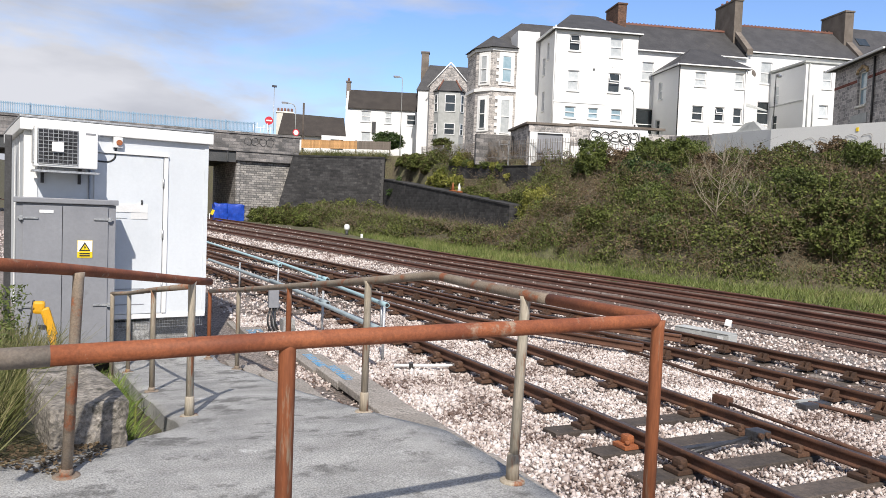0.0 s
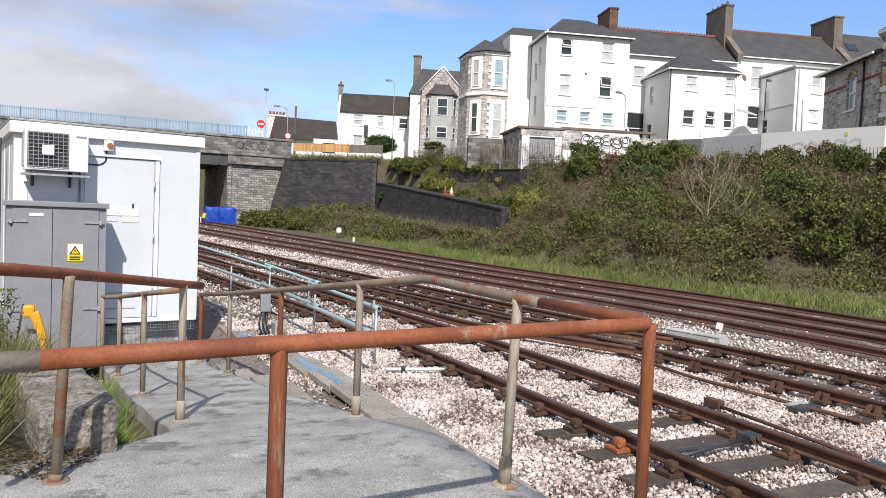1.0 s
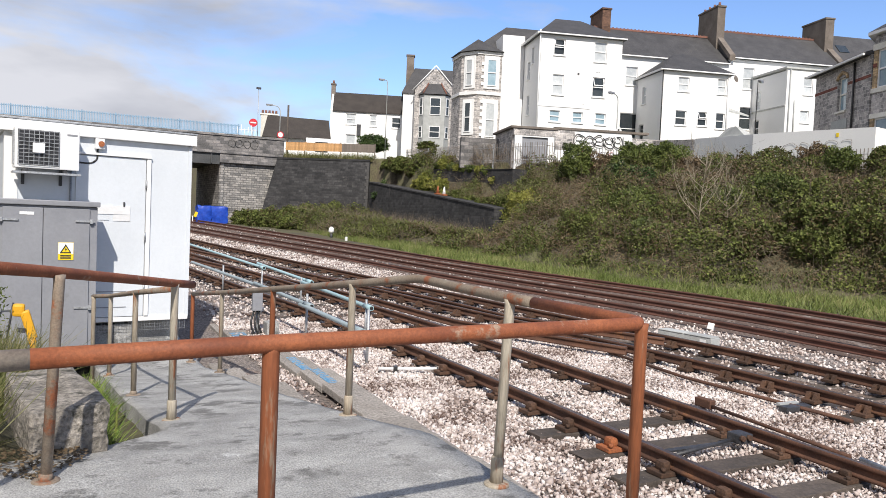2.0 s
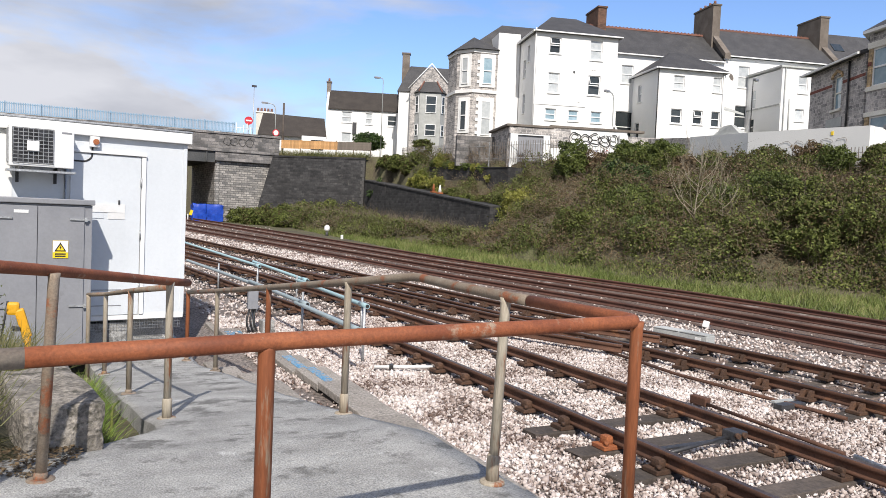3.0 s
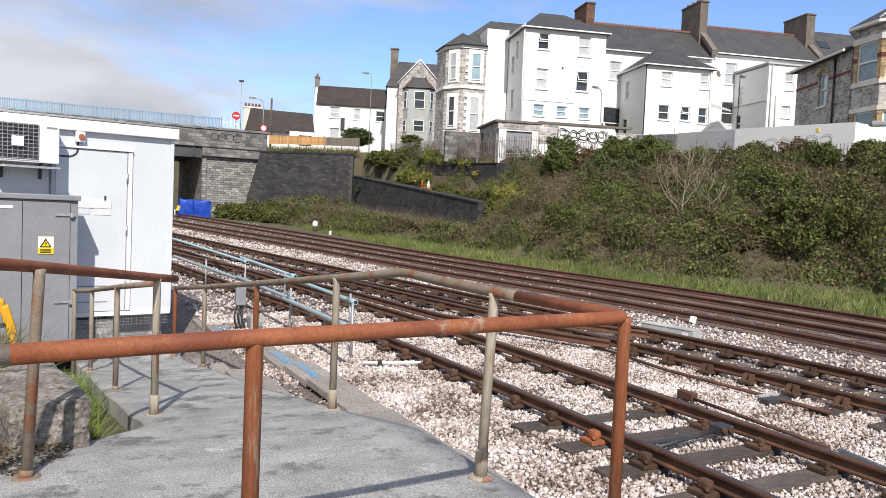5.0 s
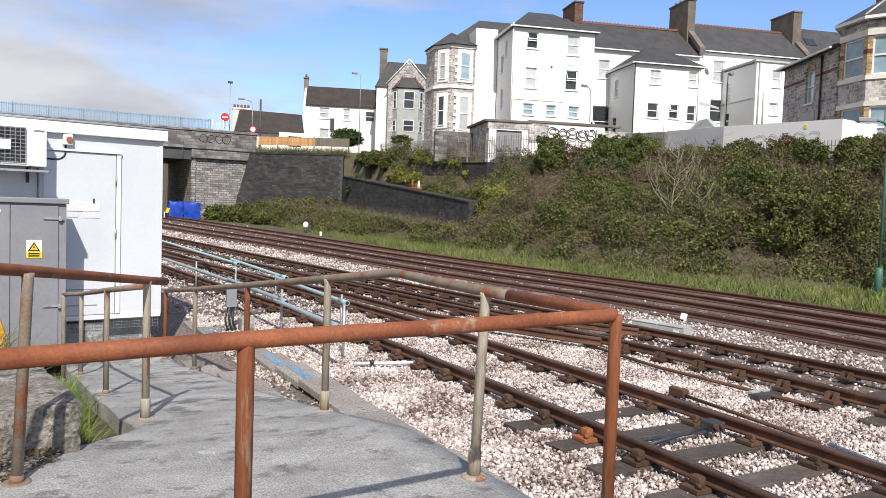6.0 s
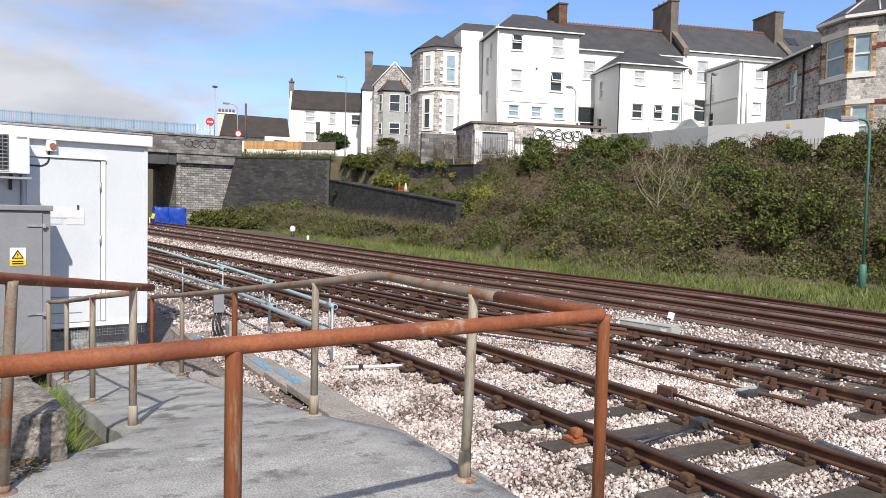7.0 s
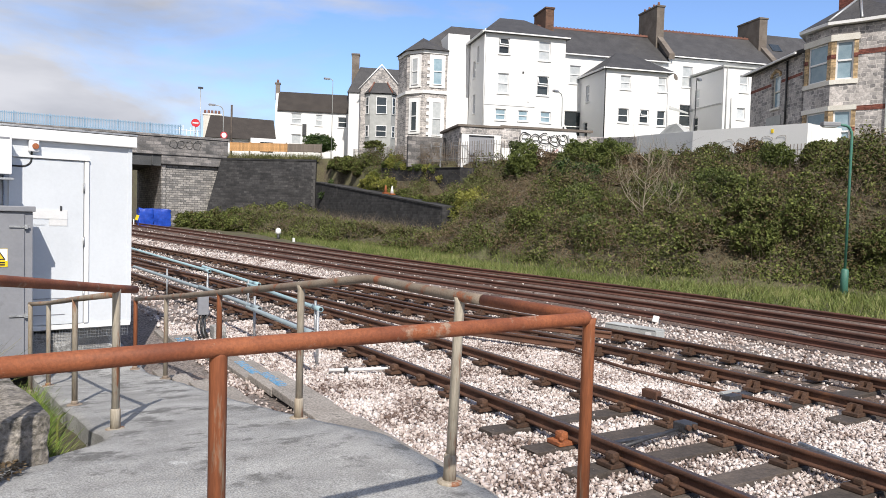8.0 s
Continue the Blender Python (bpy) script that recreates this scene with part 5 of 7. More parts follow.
# ---- grey stone house with a bay, at the street edge ----
def make_stone_house():
    # local x runs from the far end of the side wall towards the railway; the wall faces local -y
    t = thing("stone_house", "grey limestone villa with buff brick dressings and a two-storey bay", "house", pose(37.4, 28.46, 0, 0, 0, -119.6))
    w = 6.0
    facade(t, I, w, 4.0, 10.2, [(2.7, 7.85, 0.95, 1.75, {"frame": dressing, "pane": pane_blue})], limestone, t=0.35)
    part("window_arch", tubed([(2.62, -0.02, 9.5), (2.7, -0.02, 9.68), (3.17, -0.02, 9.86), (3.65, -0.02, 9.68), (3.73, -0.02, 9.5)], 0.09, 6), yellow_brick, t)
    part("brick_band", boxed(0, 2.6, -0.02, -0.002, 9.10, 9.25), red_band, t)
    part("brick_band", boxed(3.8, w, -0.02, -0.002, 9.10, 9.25), red_band, t)
    part("wall", prism([(0, 0.36), (w, 0.36), (w, 9), (0, 9)], 4.0, 10.15), limestone, t)
    part("roof", hip_roof(0, w - 0.45, 0, 9, 10.3, 12.0, 0.35, ridge=(1.5, 4.5)), slate, t, "dark slate roof")
    gutter(t, I, -0.35, w, -0.36, 10.12)
    downpipe(t, 4.5, -0.08, 5, 10.1, sign_black)
    part("lintel", boxed(2.2, 3.9, -0.04, -0.002, 6.9, 7.4), pale_grey, t)


make_stone_house()


def make_bay_front():
    # octagonal corner bay, towards the railway; plan points run along its faces
    t = thing("bay_tower", "two-storey bay of grey limestone with buff brick piers and cream bands", "house")
    a, b, c, d = Vector((34.45, 23.15)), Vector((33.85, 21.4)), Vector((34.3, 20.35)), Vector((34.6, 19.4))
    core = [(a.x, a.y), (b.x, b.y), (c.x, c.y), (35.3, 19.2), (42, 15.5), (44, 20), (38.5, 24.5)]
    part("core", prism([(x + 0.18 * (1 if i < 4 else 0), y) for i, (x, y) in enumerate(core)], 4.0, 11.0), limestone, t)
    faces = ((a, b, 0.25, 1.6), (b, c, 0.20, 0.95))
    for p, q, x0, x1 in faces:
        d_ = q - p
        m = Matrix.Translation((p.x, p.y, 0)) @ Matrix.Rotation(math.atan2(d_.y, d_.x), 4, "Z")
        w = d_.length
        for z0, z1, mt in ((4.0, 4.9, limestone), (7.28, 8.28, limestone), (10.62, 11.0, limestone)):
            part("stone_panel", boxed(0, w, 0.0, 0.2, z0, z1), mt, t, m=m)
        for z0, z1 in ((7.05, 7.28), (8.28, 8.5), (10.32, 10.62), (4.9, 5.05)):
            part("cream_band", boxed(-0.03, w + 0.03, -0.06, 0.2, z0 + 0.002, z1 - 0.002), dressing, t, m=m)
        for z0, z1 in ((5.05, 7.05), (8.5, 10.32)):
            for u, v in ((0, x0), (x1, w)):
                part("brick_pier", boxed(u + 0.002, v, -0.015, 0.2, z0, z1), yellow_brick, t, m=m)
                part("brick_band", boxed(u + 0.002, v, -0.03, -0.017, z0 + 1.0, z0 + 1.2), red_band, t, m=m)
            window(t, m, x0, z0, x1 - x0, z1 - z0, y=0.06, pane=pane_blue, sill=False)
    m = Matrix.Translation((c.x, c.y, 0)) @ Matrix.Rotation(math.atan2(-1.15, 0.35), 4, "Z")
    part("stone_pier", boxed(0.0, 1.3, 0.0, 0.4, 4, 11.0), limestone, t, m=m)
    for z in (7.0, 9.6):
        part("brick_band", boxed(0.0, 1.3, -0.02, -0.002, z, z + 0.22), red_band, t, m=m)
    part("front_wall", boxed(1.31, 5.0, 0.15, 0.6, 4, 11), limestone, t, m=m)
    window(t, m @ pose(0, 0.05, 0), 1.9, 5.05, 1.2, 2.0, y=0, pane=pane_dark)
    window(t, m @ pose(0, 0.05, 0), 1.9, 8.5, 1.2, 1.8, y=0, pane=pane_dark)
    part("downpipe", tubed([(1.28, -0.06, 4.5), (1.28, -0.06, 10.9)], 0.06, 8), render_white, t, m=m)
    ev = [(34.25, 23.4), (33.55, 21.45), (34.05, 20.12), (34.6, 18.2), (37.5, 14), (43, 20), (38, 25)]
    part("eaves", prism(ev, 11.06, 11.2), render_white, t, "white eaves gutter")
    n = len(ev)
    part("roof", solid([(x, y, 11.205) for x, y in ev] + [(36.0, 21.4, 12.75), (39.5, 19.5, 13.0)], [list(range(n))[::-1], (0, 1, 7), (1, 2, 7), (2, 3, 7), (3, 4, 8, 7), (4, 5, 8), (5, 6, 8), (6, 0, 7, 8)]), slate, t, "dark slate roof")
    for p in ((33.55, 21.45), (34.05, 20.12)):
        part("hip_roll", tubed([(p[0], p[1], 11.22), (36.0, 21.4, 12.8)], 0.06, 6), galv, t)
    part("chimney", boxed(36.0, 37.2, 21.4, 22.5, 12.2, 14.4), red_band, t, "red brick chimney")


make_bay_front()


# ---- street edge: garage, garden walls, fences, lamps ----
def make_garage():
    t = thing("garage", "stone and white rendered garage with a dark roller door", "garage", HILL)
    y = -14.0
    bm = bmesh.new()
    box(bm, -5.7, -5.2, y, y + 0.3, 4.6, 6.98)
    box(bm, -3.45, -3.0, y, y + 0.3, 4.6, 6.98)
    box(bm, -5.2, -3.45, y, y + 0.3, 6.9, 6.98)
    part("door_surround", bm, render_white, t, "white rendered surround")
    part("roller_door", boxed(-5.2, -3.45, y + 0.12, y + 0.18, 4.6, 6.89), cab_grey, t)
    part("front_wall", boxed(-5.8, -2.9, y - 0.02, y + 0.28, 6.99, 7.42), limestone, t)
    part("side_wall", boxed(-5.8, -5.3, y + 0.31, y + 5, 4.6, 7.42), limestone, t)
    part("coping", boxed(-6.0, -2.8, y - 0.1, y + 5, 7.43, 7.58, 0.02), chim_render, t)
    w = thing("graffiti_wall", "white street wall covered with black outline graffiti", "wall", HILL, "", "structure")
    part("wall", boxed(-2.95, 2.4, y, y + 0.3, 4.5, 7.5), render_white, w)
    part("stone_end", boxed(-2.98, -1.6, y - 0.03, y - 0.002, 6.2, 7.5), limestone, w)
    part("coping", boxed(-3.0, 3.6, y - 0.08, y + 0.4, 7.51, 7.66), chim_render, w)
    part("gate_pier", boxed(1.75, 2.35, y - 0.3, y - 0.01, 4.6, 7.3, 0.08), render_white, w)
    r = random.Random(4)
    for i, cx in enumerate((-1.3, -0.55, 0.1, 0.8, 1.4)):
        for q, (ra, rz, dz) in enumerate(((0.40, 0.36, 0.0), (0.22, 0.17, 0.08), (0.30, 0.22, -0.28))):
            k = [(cx + ra * math.cos(a) * (1 + 0.18 * math.sin(2 * a + i)), y - 0.03, 6.92 - 0.1 * (i % 2) + dz + rz * math.sin(a) * (1 + 0.15 * math.cos(3 * a + i))) for a in np.linspace(0.5 * i, 6.0 + 0.5 * i, 16)]
            part("graffiti_line", tubed(rounded(k, 0.1, 2), 0.030 - 0.007 * q, 5), sign_black, w)
        k = [(cx + r.uniform(-0.35, 0.35), y - 0.03, 6.1 + r.uniform(-0.4, 0.3)) for a in range(6)]
        part("graffiti_line", tubed(rounded(k, 0.15, 3), 0.018, 5), (sign_red, sign_black, tarp)[i % 3], w)
    s = thing("street_wall", "grey stone garden wall along the street", "wall", HILL, "", "structure")
    part("wall", boxed(2.45, 7.0, y + 0.1, y + 0.5, 4.5, 7.25), limestone, s)
    part("wall", boxed(-8.5, -4.6, y + 3.9, y + 4.4, 4.9, 7.05), parapet_stone, s)
    g = thing("garden_wall", "white rendered garden wall at the top of the bank", "wall", None, "", "structure")
    part("wall", prism([(31.55, 20.9), (31.85, 20.9), (31.85, 27.5), (31.55, 27.5)], 4.2, [6.22, 6.22, 6.42, 6.42]), render_white, g)
    part("return_wall", boxed(31.86, 34.3, 20.9, 21.2, 4.2, 6.2), render_white, g)
    part("yellow_notice", boxed(31.53, 31.549, 22.65, 22.78, 5.92, 6.1), sign_yellow, g)
    for j in range(5):
        yy = 22.2 + j * 0.75
        k = [(31.52, yy + 0.34 * math.cos(a) * r.uniform(0.6, 1.3), 5.62 + 0.16 * math.sin(a) * r.uniform(0.8, 1.2)) for a in np.linspace(0, 4.6, 10)]
        part("graffiti_line", tubed(rounded(k, 0.1, 3), 0.008, 5), chim_render, g)
    part("wall", prism([(31.6, 27.55), (31.9, 27.55), (33.6, 33.3), (33.3, 33.3)], 4.2, [6.42, 6.42, 6.75, 6.75]), render_white, g)
    part("stone_wall", prism([(33.3, 33.35), (33.6, 33.35), (35.2, 38.7), (34.9, 38.7)], 4.2, [6.72, 6.72, 7.15, 7.15]), limestone, g)
    mound = prism([(32.0, 28.5), (32.7, 28.5), (33.4, 31.2), (32.75, 31.2)], 4.2, 6.5)
    top = [f for f in mound.faces if f.calc_center_median().z > 6.4]
    up = bmesh.ops.extrude_face_region(mound, geom=top)
    for v in up["geom"]:
        if isinstance(v, bmesh.types.BMVert):
            v.co = Vector((32.6 + (v.co.x - 32.6) * 0.4, 29.8 + (v.co.y - 29.8) * 0.3, 7.07))
    bmesh.ops.delete(mound, geom=[f for f in top if f.is_valid], context="FACES_ONLY")
    part("pier_mound", mound, pale_grey, g, "rough rendered wall stump")


make_garage()


def make_palisade():
    t = thing("palisade_fence", "grey steel palisade fence along the top of the bank", "fence")
    pts = [(26.2, 60.2, 5.75), (25.2, 50, 5.25), (25.0, 43, 5.0), (27.0, 39.6, 5.1), (30.5, 36.5, 4.6), (30.6, 30, 4.0), (30.9, 25, 3.85), (31.1, 20, 3.85), (31.6, 12, 3.85)]
    pale = mesh_of("pale", boxed(-0.014, 0.014, -0.008, 0.008, 0, 1.4), chim_render)
    post = mesh_of("post", boxed(-0.04, 0.04, -0.04, 0.04, -0.3, 1.4), galv)
    for (xa, ya, za), (xb, yb, zb) in zip(pts, pts[1:]):
        L = math.hypot(xb - xa, yb - ya)
        yaw = math.degrees(math.atan2(yb - ya, xb - xa))
        n = int(L / 0.17)
        for i in range(n):
            k = i / n
            part("pale", pale, None, t, m=pose(xa + (xb - xa) * k, ya + (yb - ya) * k, za + (zb - za) * k, 0, 0, yaw))
        for k in np.arange(0, 1, 2.75 / L):
            part("post", post, None, t, m=pose(xa + (xb - xa) * k, ya + (yb - ya) * k, za + (zb - za) * k, 0, 0, yaw) @ pose(0, 0.09, 0))
        for h in (0.3, 1.15):
            part("rail", tubed([(xa, ya, za + h), (xb, yb, zb + h)], 0.022, 6), galv, t, m=pose(0, 0, 0) @ Matrix.Translation(Vector((-(yb - ya), xb - xa, 0)).normalized() * 0.03))


make_palisade()


def make_wood_fence():
    t = thing("wooden_fence", "orange-stained board fence behind the bridge corner", "fence")
    board = mesh_of("board", boxed(-0.078, 0.078, -0.015, 0.015, 0, 0.76), fence_wood)
    grey = mesh_of("grey_board", boxed(-0.078, 0.078, -0.015, 0.015, 0, 0.78), chim_render)
    for i in range(54):
        k = i / 53
        lift = 0.04 * math.sin(i * 2.4) if i % 11 == 0 else 0.0
        part("board" if i < 33 else "grey_board", board if i < 33 else grey, None, t, m=pose(17.3 + 8.55 * k, 67.0, 6.80 + 0.42 * k + lift, 0, 0, 0))
    for i in range(6):
        part("post", boxed(17.25 + i * 1.72, 17.33 + i * 1.72, 67.02, 67.10, 5.9, 7.66 + 0.084 * i), chim_render, t)
    part("rail", tubed([(17.2, 67.05, 6.95), (25.9, 67.05, 7.4)], 0.03, 6), fence_wood, t)


make_wood_fence()


def lamp_column(x, y, z0, h, arm, mt, label, yaw=0, r=0.06, swan=True):
    t = thing("lamp_post", label, "lamp post", pose(x, y, z0, 0, 0, yaw), "street lamps")
    part("base", tubed([(0, 0, -0.3), (0, 0, h * 0.14), (0, 0, h * 0.15)], r * 1.7, 10, radii=[r * 1.7, r * 1.7, r]), mt, t)
    pts = [(0, 0, h * 0.14), (0, 0, h - arm * 0.6), (-arm * 0.25, 0, h - arm * 0.1), (-arm, 0, h)]
    part("column", tubed(rounded(pts, arm * 0.5, 6) if swan else [(0, 0, 0), (0, 0, h)], r * 0.62, 10), mt, t)
    head = bmesh.new()
    box(head, -arm - 0.55, -arm + 0.02, -0.12, 0.12, h - 0.07, h + 0.07, 0.03)
    part("lantern", head, cab_grey, t)
    part("lens", boxed(-arm - 0.5, -arm - 0.08, -0.09, 0.09, h - 0.10, h - 0.072), pane_net, t)


lamp_column(23.55, 14.05, -0.66, 5.48, 0.45, green_paint, "green steel lamp column standing in the grass verge", yaw=-30, r=0.07)
lamp_column(34.9, 42.5, 5.2, 5.5, 0.7, pale_grey, "grey street lamp column with a curved arm", yaw=20)
lamp_column(25.3, 63.0, 6.0, 7.5, 0.3, pale_grey, "slim grey street lamp column", yaw=0, r=0.05)
lamp_column(41.45, 36.0, 6.5, 5.1, 0.2, dark_metal, "dark street lamp column", yaw=200, r=0.05)
lamp_column(16.75, 67.5, 6.0, 4.8, 0.75, pale_grey, "grey street lamp column with a long arm by the bridge", yaw=0, r=0.06)


def make_street_bits():
    p = thing("telegraph_pole", "dark wooden telegraph pole beside the bridge", "pole")
    part("pole", tubed([(17.4, 67.2, 5.5), (17.4, 67.2, 10.9)], 0.09, 8), timber, p)
    p = thing("mast", "thin grey mast with a small camera head on the bridge", "mast")
    part("pole", tubed([(14.63, 67, 6), (14.63, 67, 12.1)], 0.03, 6), galv, p)
    part("head", boxed(14.43, 14.83, 66.9, 67.1, 12.0, 12.16), dark_metal, p)
    for x, y, z, r, mt in ((14.06, 66.2, 8.91, 0.36, sign_red), (16.34, 65.6, 8.0, 0.3, sign_white)):
        s = thing("road_sign", "round red and white road sign on a post", "road sign")
        part("disc", tubed([(x, y, z), (x, y - 0.03, z)], r, 20), sign_red, s)
        if mt is sign_red:
            part("bar", boxed(x - 0.25, x + 0.25, y - 0.045, y - 0.032, z - 0.06, z + 0.06), sign_white, s)
        else:
            part("face", tubed([(x, y - 0.032, z), (x, y - 0.045, z)], r * 0.72, 20), sign_white, s)
        part("post", tubed([(x, y + 0.04, 6.0), (x, y + 0.04, z)], 0.04, 8), galv, s)
    s = thing("warning_sign", "triangular road warning sign on the lamp column", "road sign", pose(34.75, 42.1, 0, 0, 0, -38))
    part("triangle", solid([(-0.4, 0, 7.75), (0.4, 0, 7.75), (0, 0, 8.5), (-0.4, 0.03, 7.75), (0.4, 0.03, 7.75), (0, 0.03, 8.5)], [(0, 1, 2), (3, 4, 5), (0, 1, 4, 3), (1, 2, 5, 4), (2, 0, 3, 5)]), sign_white, s)
    part("symbol", boxed(-0.06, 0.06, -0.012, -0.002, 7.85, 8.2), sign_black, s)
    g = thing("access_gate", "white metal gate frames by the road sign", "gate")
    for i in range(7):
        part("upright", tubed([(12.4 + i * 0.3, 66.0, 7.4), (12.4 + i * 0.3, 66.0, 8.3 + 0.16 * (i % 3))], 0.03, 6), sign_white, g)
    part("rail", tubed([(12.3, 66.0, 8.2), (14.4, 66.0, 8.2)], 0.03, 6), sign_white, g)
    for k, (x, y, z, mt) in enumerate(((22.9, 45.8, 2.93, sign_white), (22.95, 46.9, 3.02, orange_rust))):
        c = thing("traffic_cone", ("orange and white" if k else "white and orange") + " traffic cone on the wall ledge", "traffic cone", pose(x, y, z))
        part("cone", tubed([(0, 0, 0.03), (0, 0, 0.55)], 0.2, 12, radii=[0.14, 0.03]), mt, c)
        part("base", boxed(-0.18, 0.18, -0.18, 0.18, -0.06, 0.03), orange_rust, c)


make_street_bits()


# ---- things on the trackside ----
def make_pipes():
    mid = lambda a, b, k: tuple(p + (q - p) * k for p, q in zip(a, b))
    runs = {"upper": ((3.75, 29.6, 0.06), (4.52, 19.4, -0.08), (4.62, 20.6, -0.05), (4.80, 16.0, -0.12), (4.64, 16.3, -0.13), (4.55, 11.65, -0.12)),
            "lower": ((2.96, 21.2, -0.08), (3.47, 14.6, -0.10), (3.40, 15.4, -0.07), (3.57, 11.85, -0.10), (3.53, 12.4, -0.13), (3.54, 9.35, -0.12))}
    for run, p in runs.items():
        for i in range(0, 6, 2):
            t = thing("plastic_pipe", "pale blue plastic pipe laid on thin steel stakes", "pipe", None, "pipes beside the near track")
            a, b = Vector(p[i]), Vector(p[i + 1])
            mt = pipe_blue if run == "upper" else pipe_grey
            part("pipe", tubed([a, b], 0.036, 14, caps=False), mt, t)
            part("collar", tubed([b + (a - b).normalized() * 0.35, b], 0.046, 14), mt, t)
            # Black disc on the closed end colours in the shade inside the pipe.
            part("bore", tubed([b, b + (b - a).normalized() * 0.004], 0.032, 12), sign_black, t)
    for x, y, z1 in ((3.41, 19.0, 0.02), (3.55, 15.4, 0.05), (3.62, 12.3, 0.06), (3.98, 10.3, 0.05), (4.5, 19.5, 0.0), (4.62, 16.2, -0.02), (4.55, 11.9, 0.0)):
        s = thing("steel_stake", "thin galvanised steel stake driven into the ballast", "stake", None, "pipe stakes")
        part("stake", tubed([(x, y, -0.95 + rise(y)), (x, y, z1)], 0.022, 8), galv, s)


make_pipes()


def make_trackside():
    j = thing("junction_box", "grey junction box on a post with black cables", "junction box", pose(2.93, 13.1, -0.80 + rise(13.1)))
    part("post", tubed([(0.05, 0.03, -0.2), (0.05, 0.03, 0.5)], 0.03, 8), galv, j)
    part("box", boxed(-0.08, 0.10, -0.10, -0.001, 0.42, 0.80, 0.015), cab_grey, j)
    for i in range(3):
        part("cable", tubed(rounded([(-0.04 + i * 0.05, -0.05, 0.42), (-0.07 + i * 0.06 - 0.04, -0.12, 0.24), (-0.08 + 0.07 * i, -0.13, 0.08), (0.05 + 0.05 * i, -0.1, -0.08)], 0.12, 4), 0.018, 8), black_rubber, j)
    b = thing("concrete_block", "pale concrete cable block in the ballast", "block", pose(3.12, 12.95, -0.80 + rise(13)))
    part("block", boxed(-0.05, 0.16, -0.15, 0.15, -0.1, 0.24, 0.015), concrete, b)
    g = thing("trackside_box", "long grey steel points box beside the middle track", "points box", pose(10.93, 10.1, -0.79, 0, 0, 100))
    part("casing", boxed(0.0, 1.22, -0.14, 0.14, -0.06, 0.19, 0.012), pale_grey, g)
    part("lid", boxed(0.02, 0.60, -0.15, 0.15, 0.192, 0.212, 0.006), pale_grey, g)
    part("lid", boxed(0.63, 1.20, -0.15, 0.15, 0.192, 0.212, 0.006), pale_grey, g)
    part("label_plate", boxed(0.12, 0.25, 0.141, 0.146, 0.07, 0.15), sign_white, g)
    w = thing("white_marker", "small white block lying on the ballast", "marker", pose(12.5, 11.7, -0.74 + rise(11.7), 8, 20, 30))
    part("block", boxed(-0.09, 0.09, -0.07, 0.07, -0.05, 0.10, 0.02), sign_white, w)
    w = thing("white_rod", "white plastic rod lying on the ballast", "rod", pose(3.95, 9.62, -0.70, 0, 0, -20))
    part("rod", tubed([(-0.05, 0, 0), (0.78, 0, 0.015)], 0.024, 10), sign_white, w)
    part("clamp", boxed(0.16, 0.22, -0.04, 0.04, -0.03, 0.045, 0.01), sign_black, w)
    w = thing("globe_lamp", "white rounded ground signal by the bushes", "signal", pose(14.85, 45.6, -0.10) @ Matrix.Scale(0.78, 4))
    part("stem", tubed([(0, 0, -0.4), (0, 0, 0.25)], 0.12, 8), dark_metal, w)
    part("head", tubed([(0, 0, 0.2), (0, 0, 0.32), (0, 0, 0.6), (0, 0, 0.72)], 0.3, 12, radii=[0.12, 0.24, 0.21, 0.08]), sign_white, w)
    w = thing("marker_post", "short white marker post in the verge", "marker", pose(14.75, 42.4, -0.75 + rise(42)))
    part("post", boxed(-0.07, 0.07, -0.07, 0.07, -0.2, 0.2, 0.03), sign_white, w)
    # throw rod of the points
    r = thing("points_rod", "greased steel stretcher rod bolted across the near track", "points rod")
    yb = 5.28
    part("rod", tubed([(5.02, yb - 0.16, ZR - 0.10), (6.12, yb + 0.05, ZR - 0.10)], 0.02, 8), dark_metal, r)
    part("flat_bar", boxed(5.05, 6.0, yb - 0.02, yb + 0.05, ZR - 0.125, ZR - 0.105), dark_metal, r)
    part("bracket", boxed(6.08, 6.26, yb - 0.06, yb + 0.12, ZR - 0.13, ZR - 0.03, 0.015), dark_metal, r)
    for dx in (0.0, 0.09):
        part("bolt", tubed([(6.10 + dx, yb - 0.09, ZR - 0.06), (6.10 + dx, yb - 0.05, ZR - 0.06)], 0.03, 8), chair_rust, r)
    r = thing("ground_rod", "brown steel operating rod lying between the tracks", "rod")
    part("rod", tubed([(6.9, 4.6, ZR - 0.14), (7.05, 6.6, ZR - 0.13)], 0.022, 8), rail_side, r)
    part("clevis", boxed(7.0, 7.1, 6.5, 6.75, ZR - 0.17, ZR - 0.06, 0.015), rail_side, r)
    part("rod", tubed([(6.92, 4.5, ZR - 0.14), (6.4, 2.0, ZR - 0.14)], 0.03, 8), galv, r)
    r = thing("signal_wire_rod", "thin rusty rod running along the middle track", "rod")
    part("rod", tubed([(8.25, 5.5, ZR - 0.15), (8.05, 8, ZR - 0.15), (8.2, 9.8, ZR - 0.14)], 0.025, 8), rail_side, r)
    part("crank", boxed(8.0, 8.35, 6.3, 6.36, ZR - 0.15, ZR - 0.12), pale_grey, r)
    part("crank_base", boxed(7.95, 8.4, 6.15, 6.28, ZR - 0.2, ZR - 0.13, 0.01), dark_metal, r)
    # cable trough lids beside the ramp
    tr = thing("cable_trough", "worn concrete cable trough lids beside the ramp with blue paint", "cable trough")
    r2 = random.Random(3)
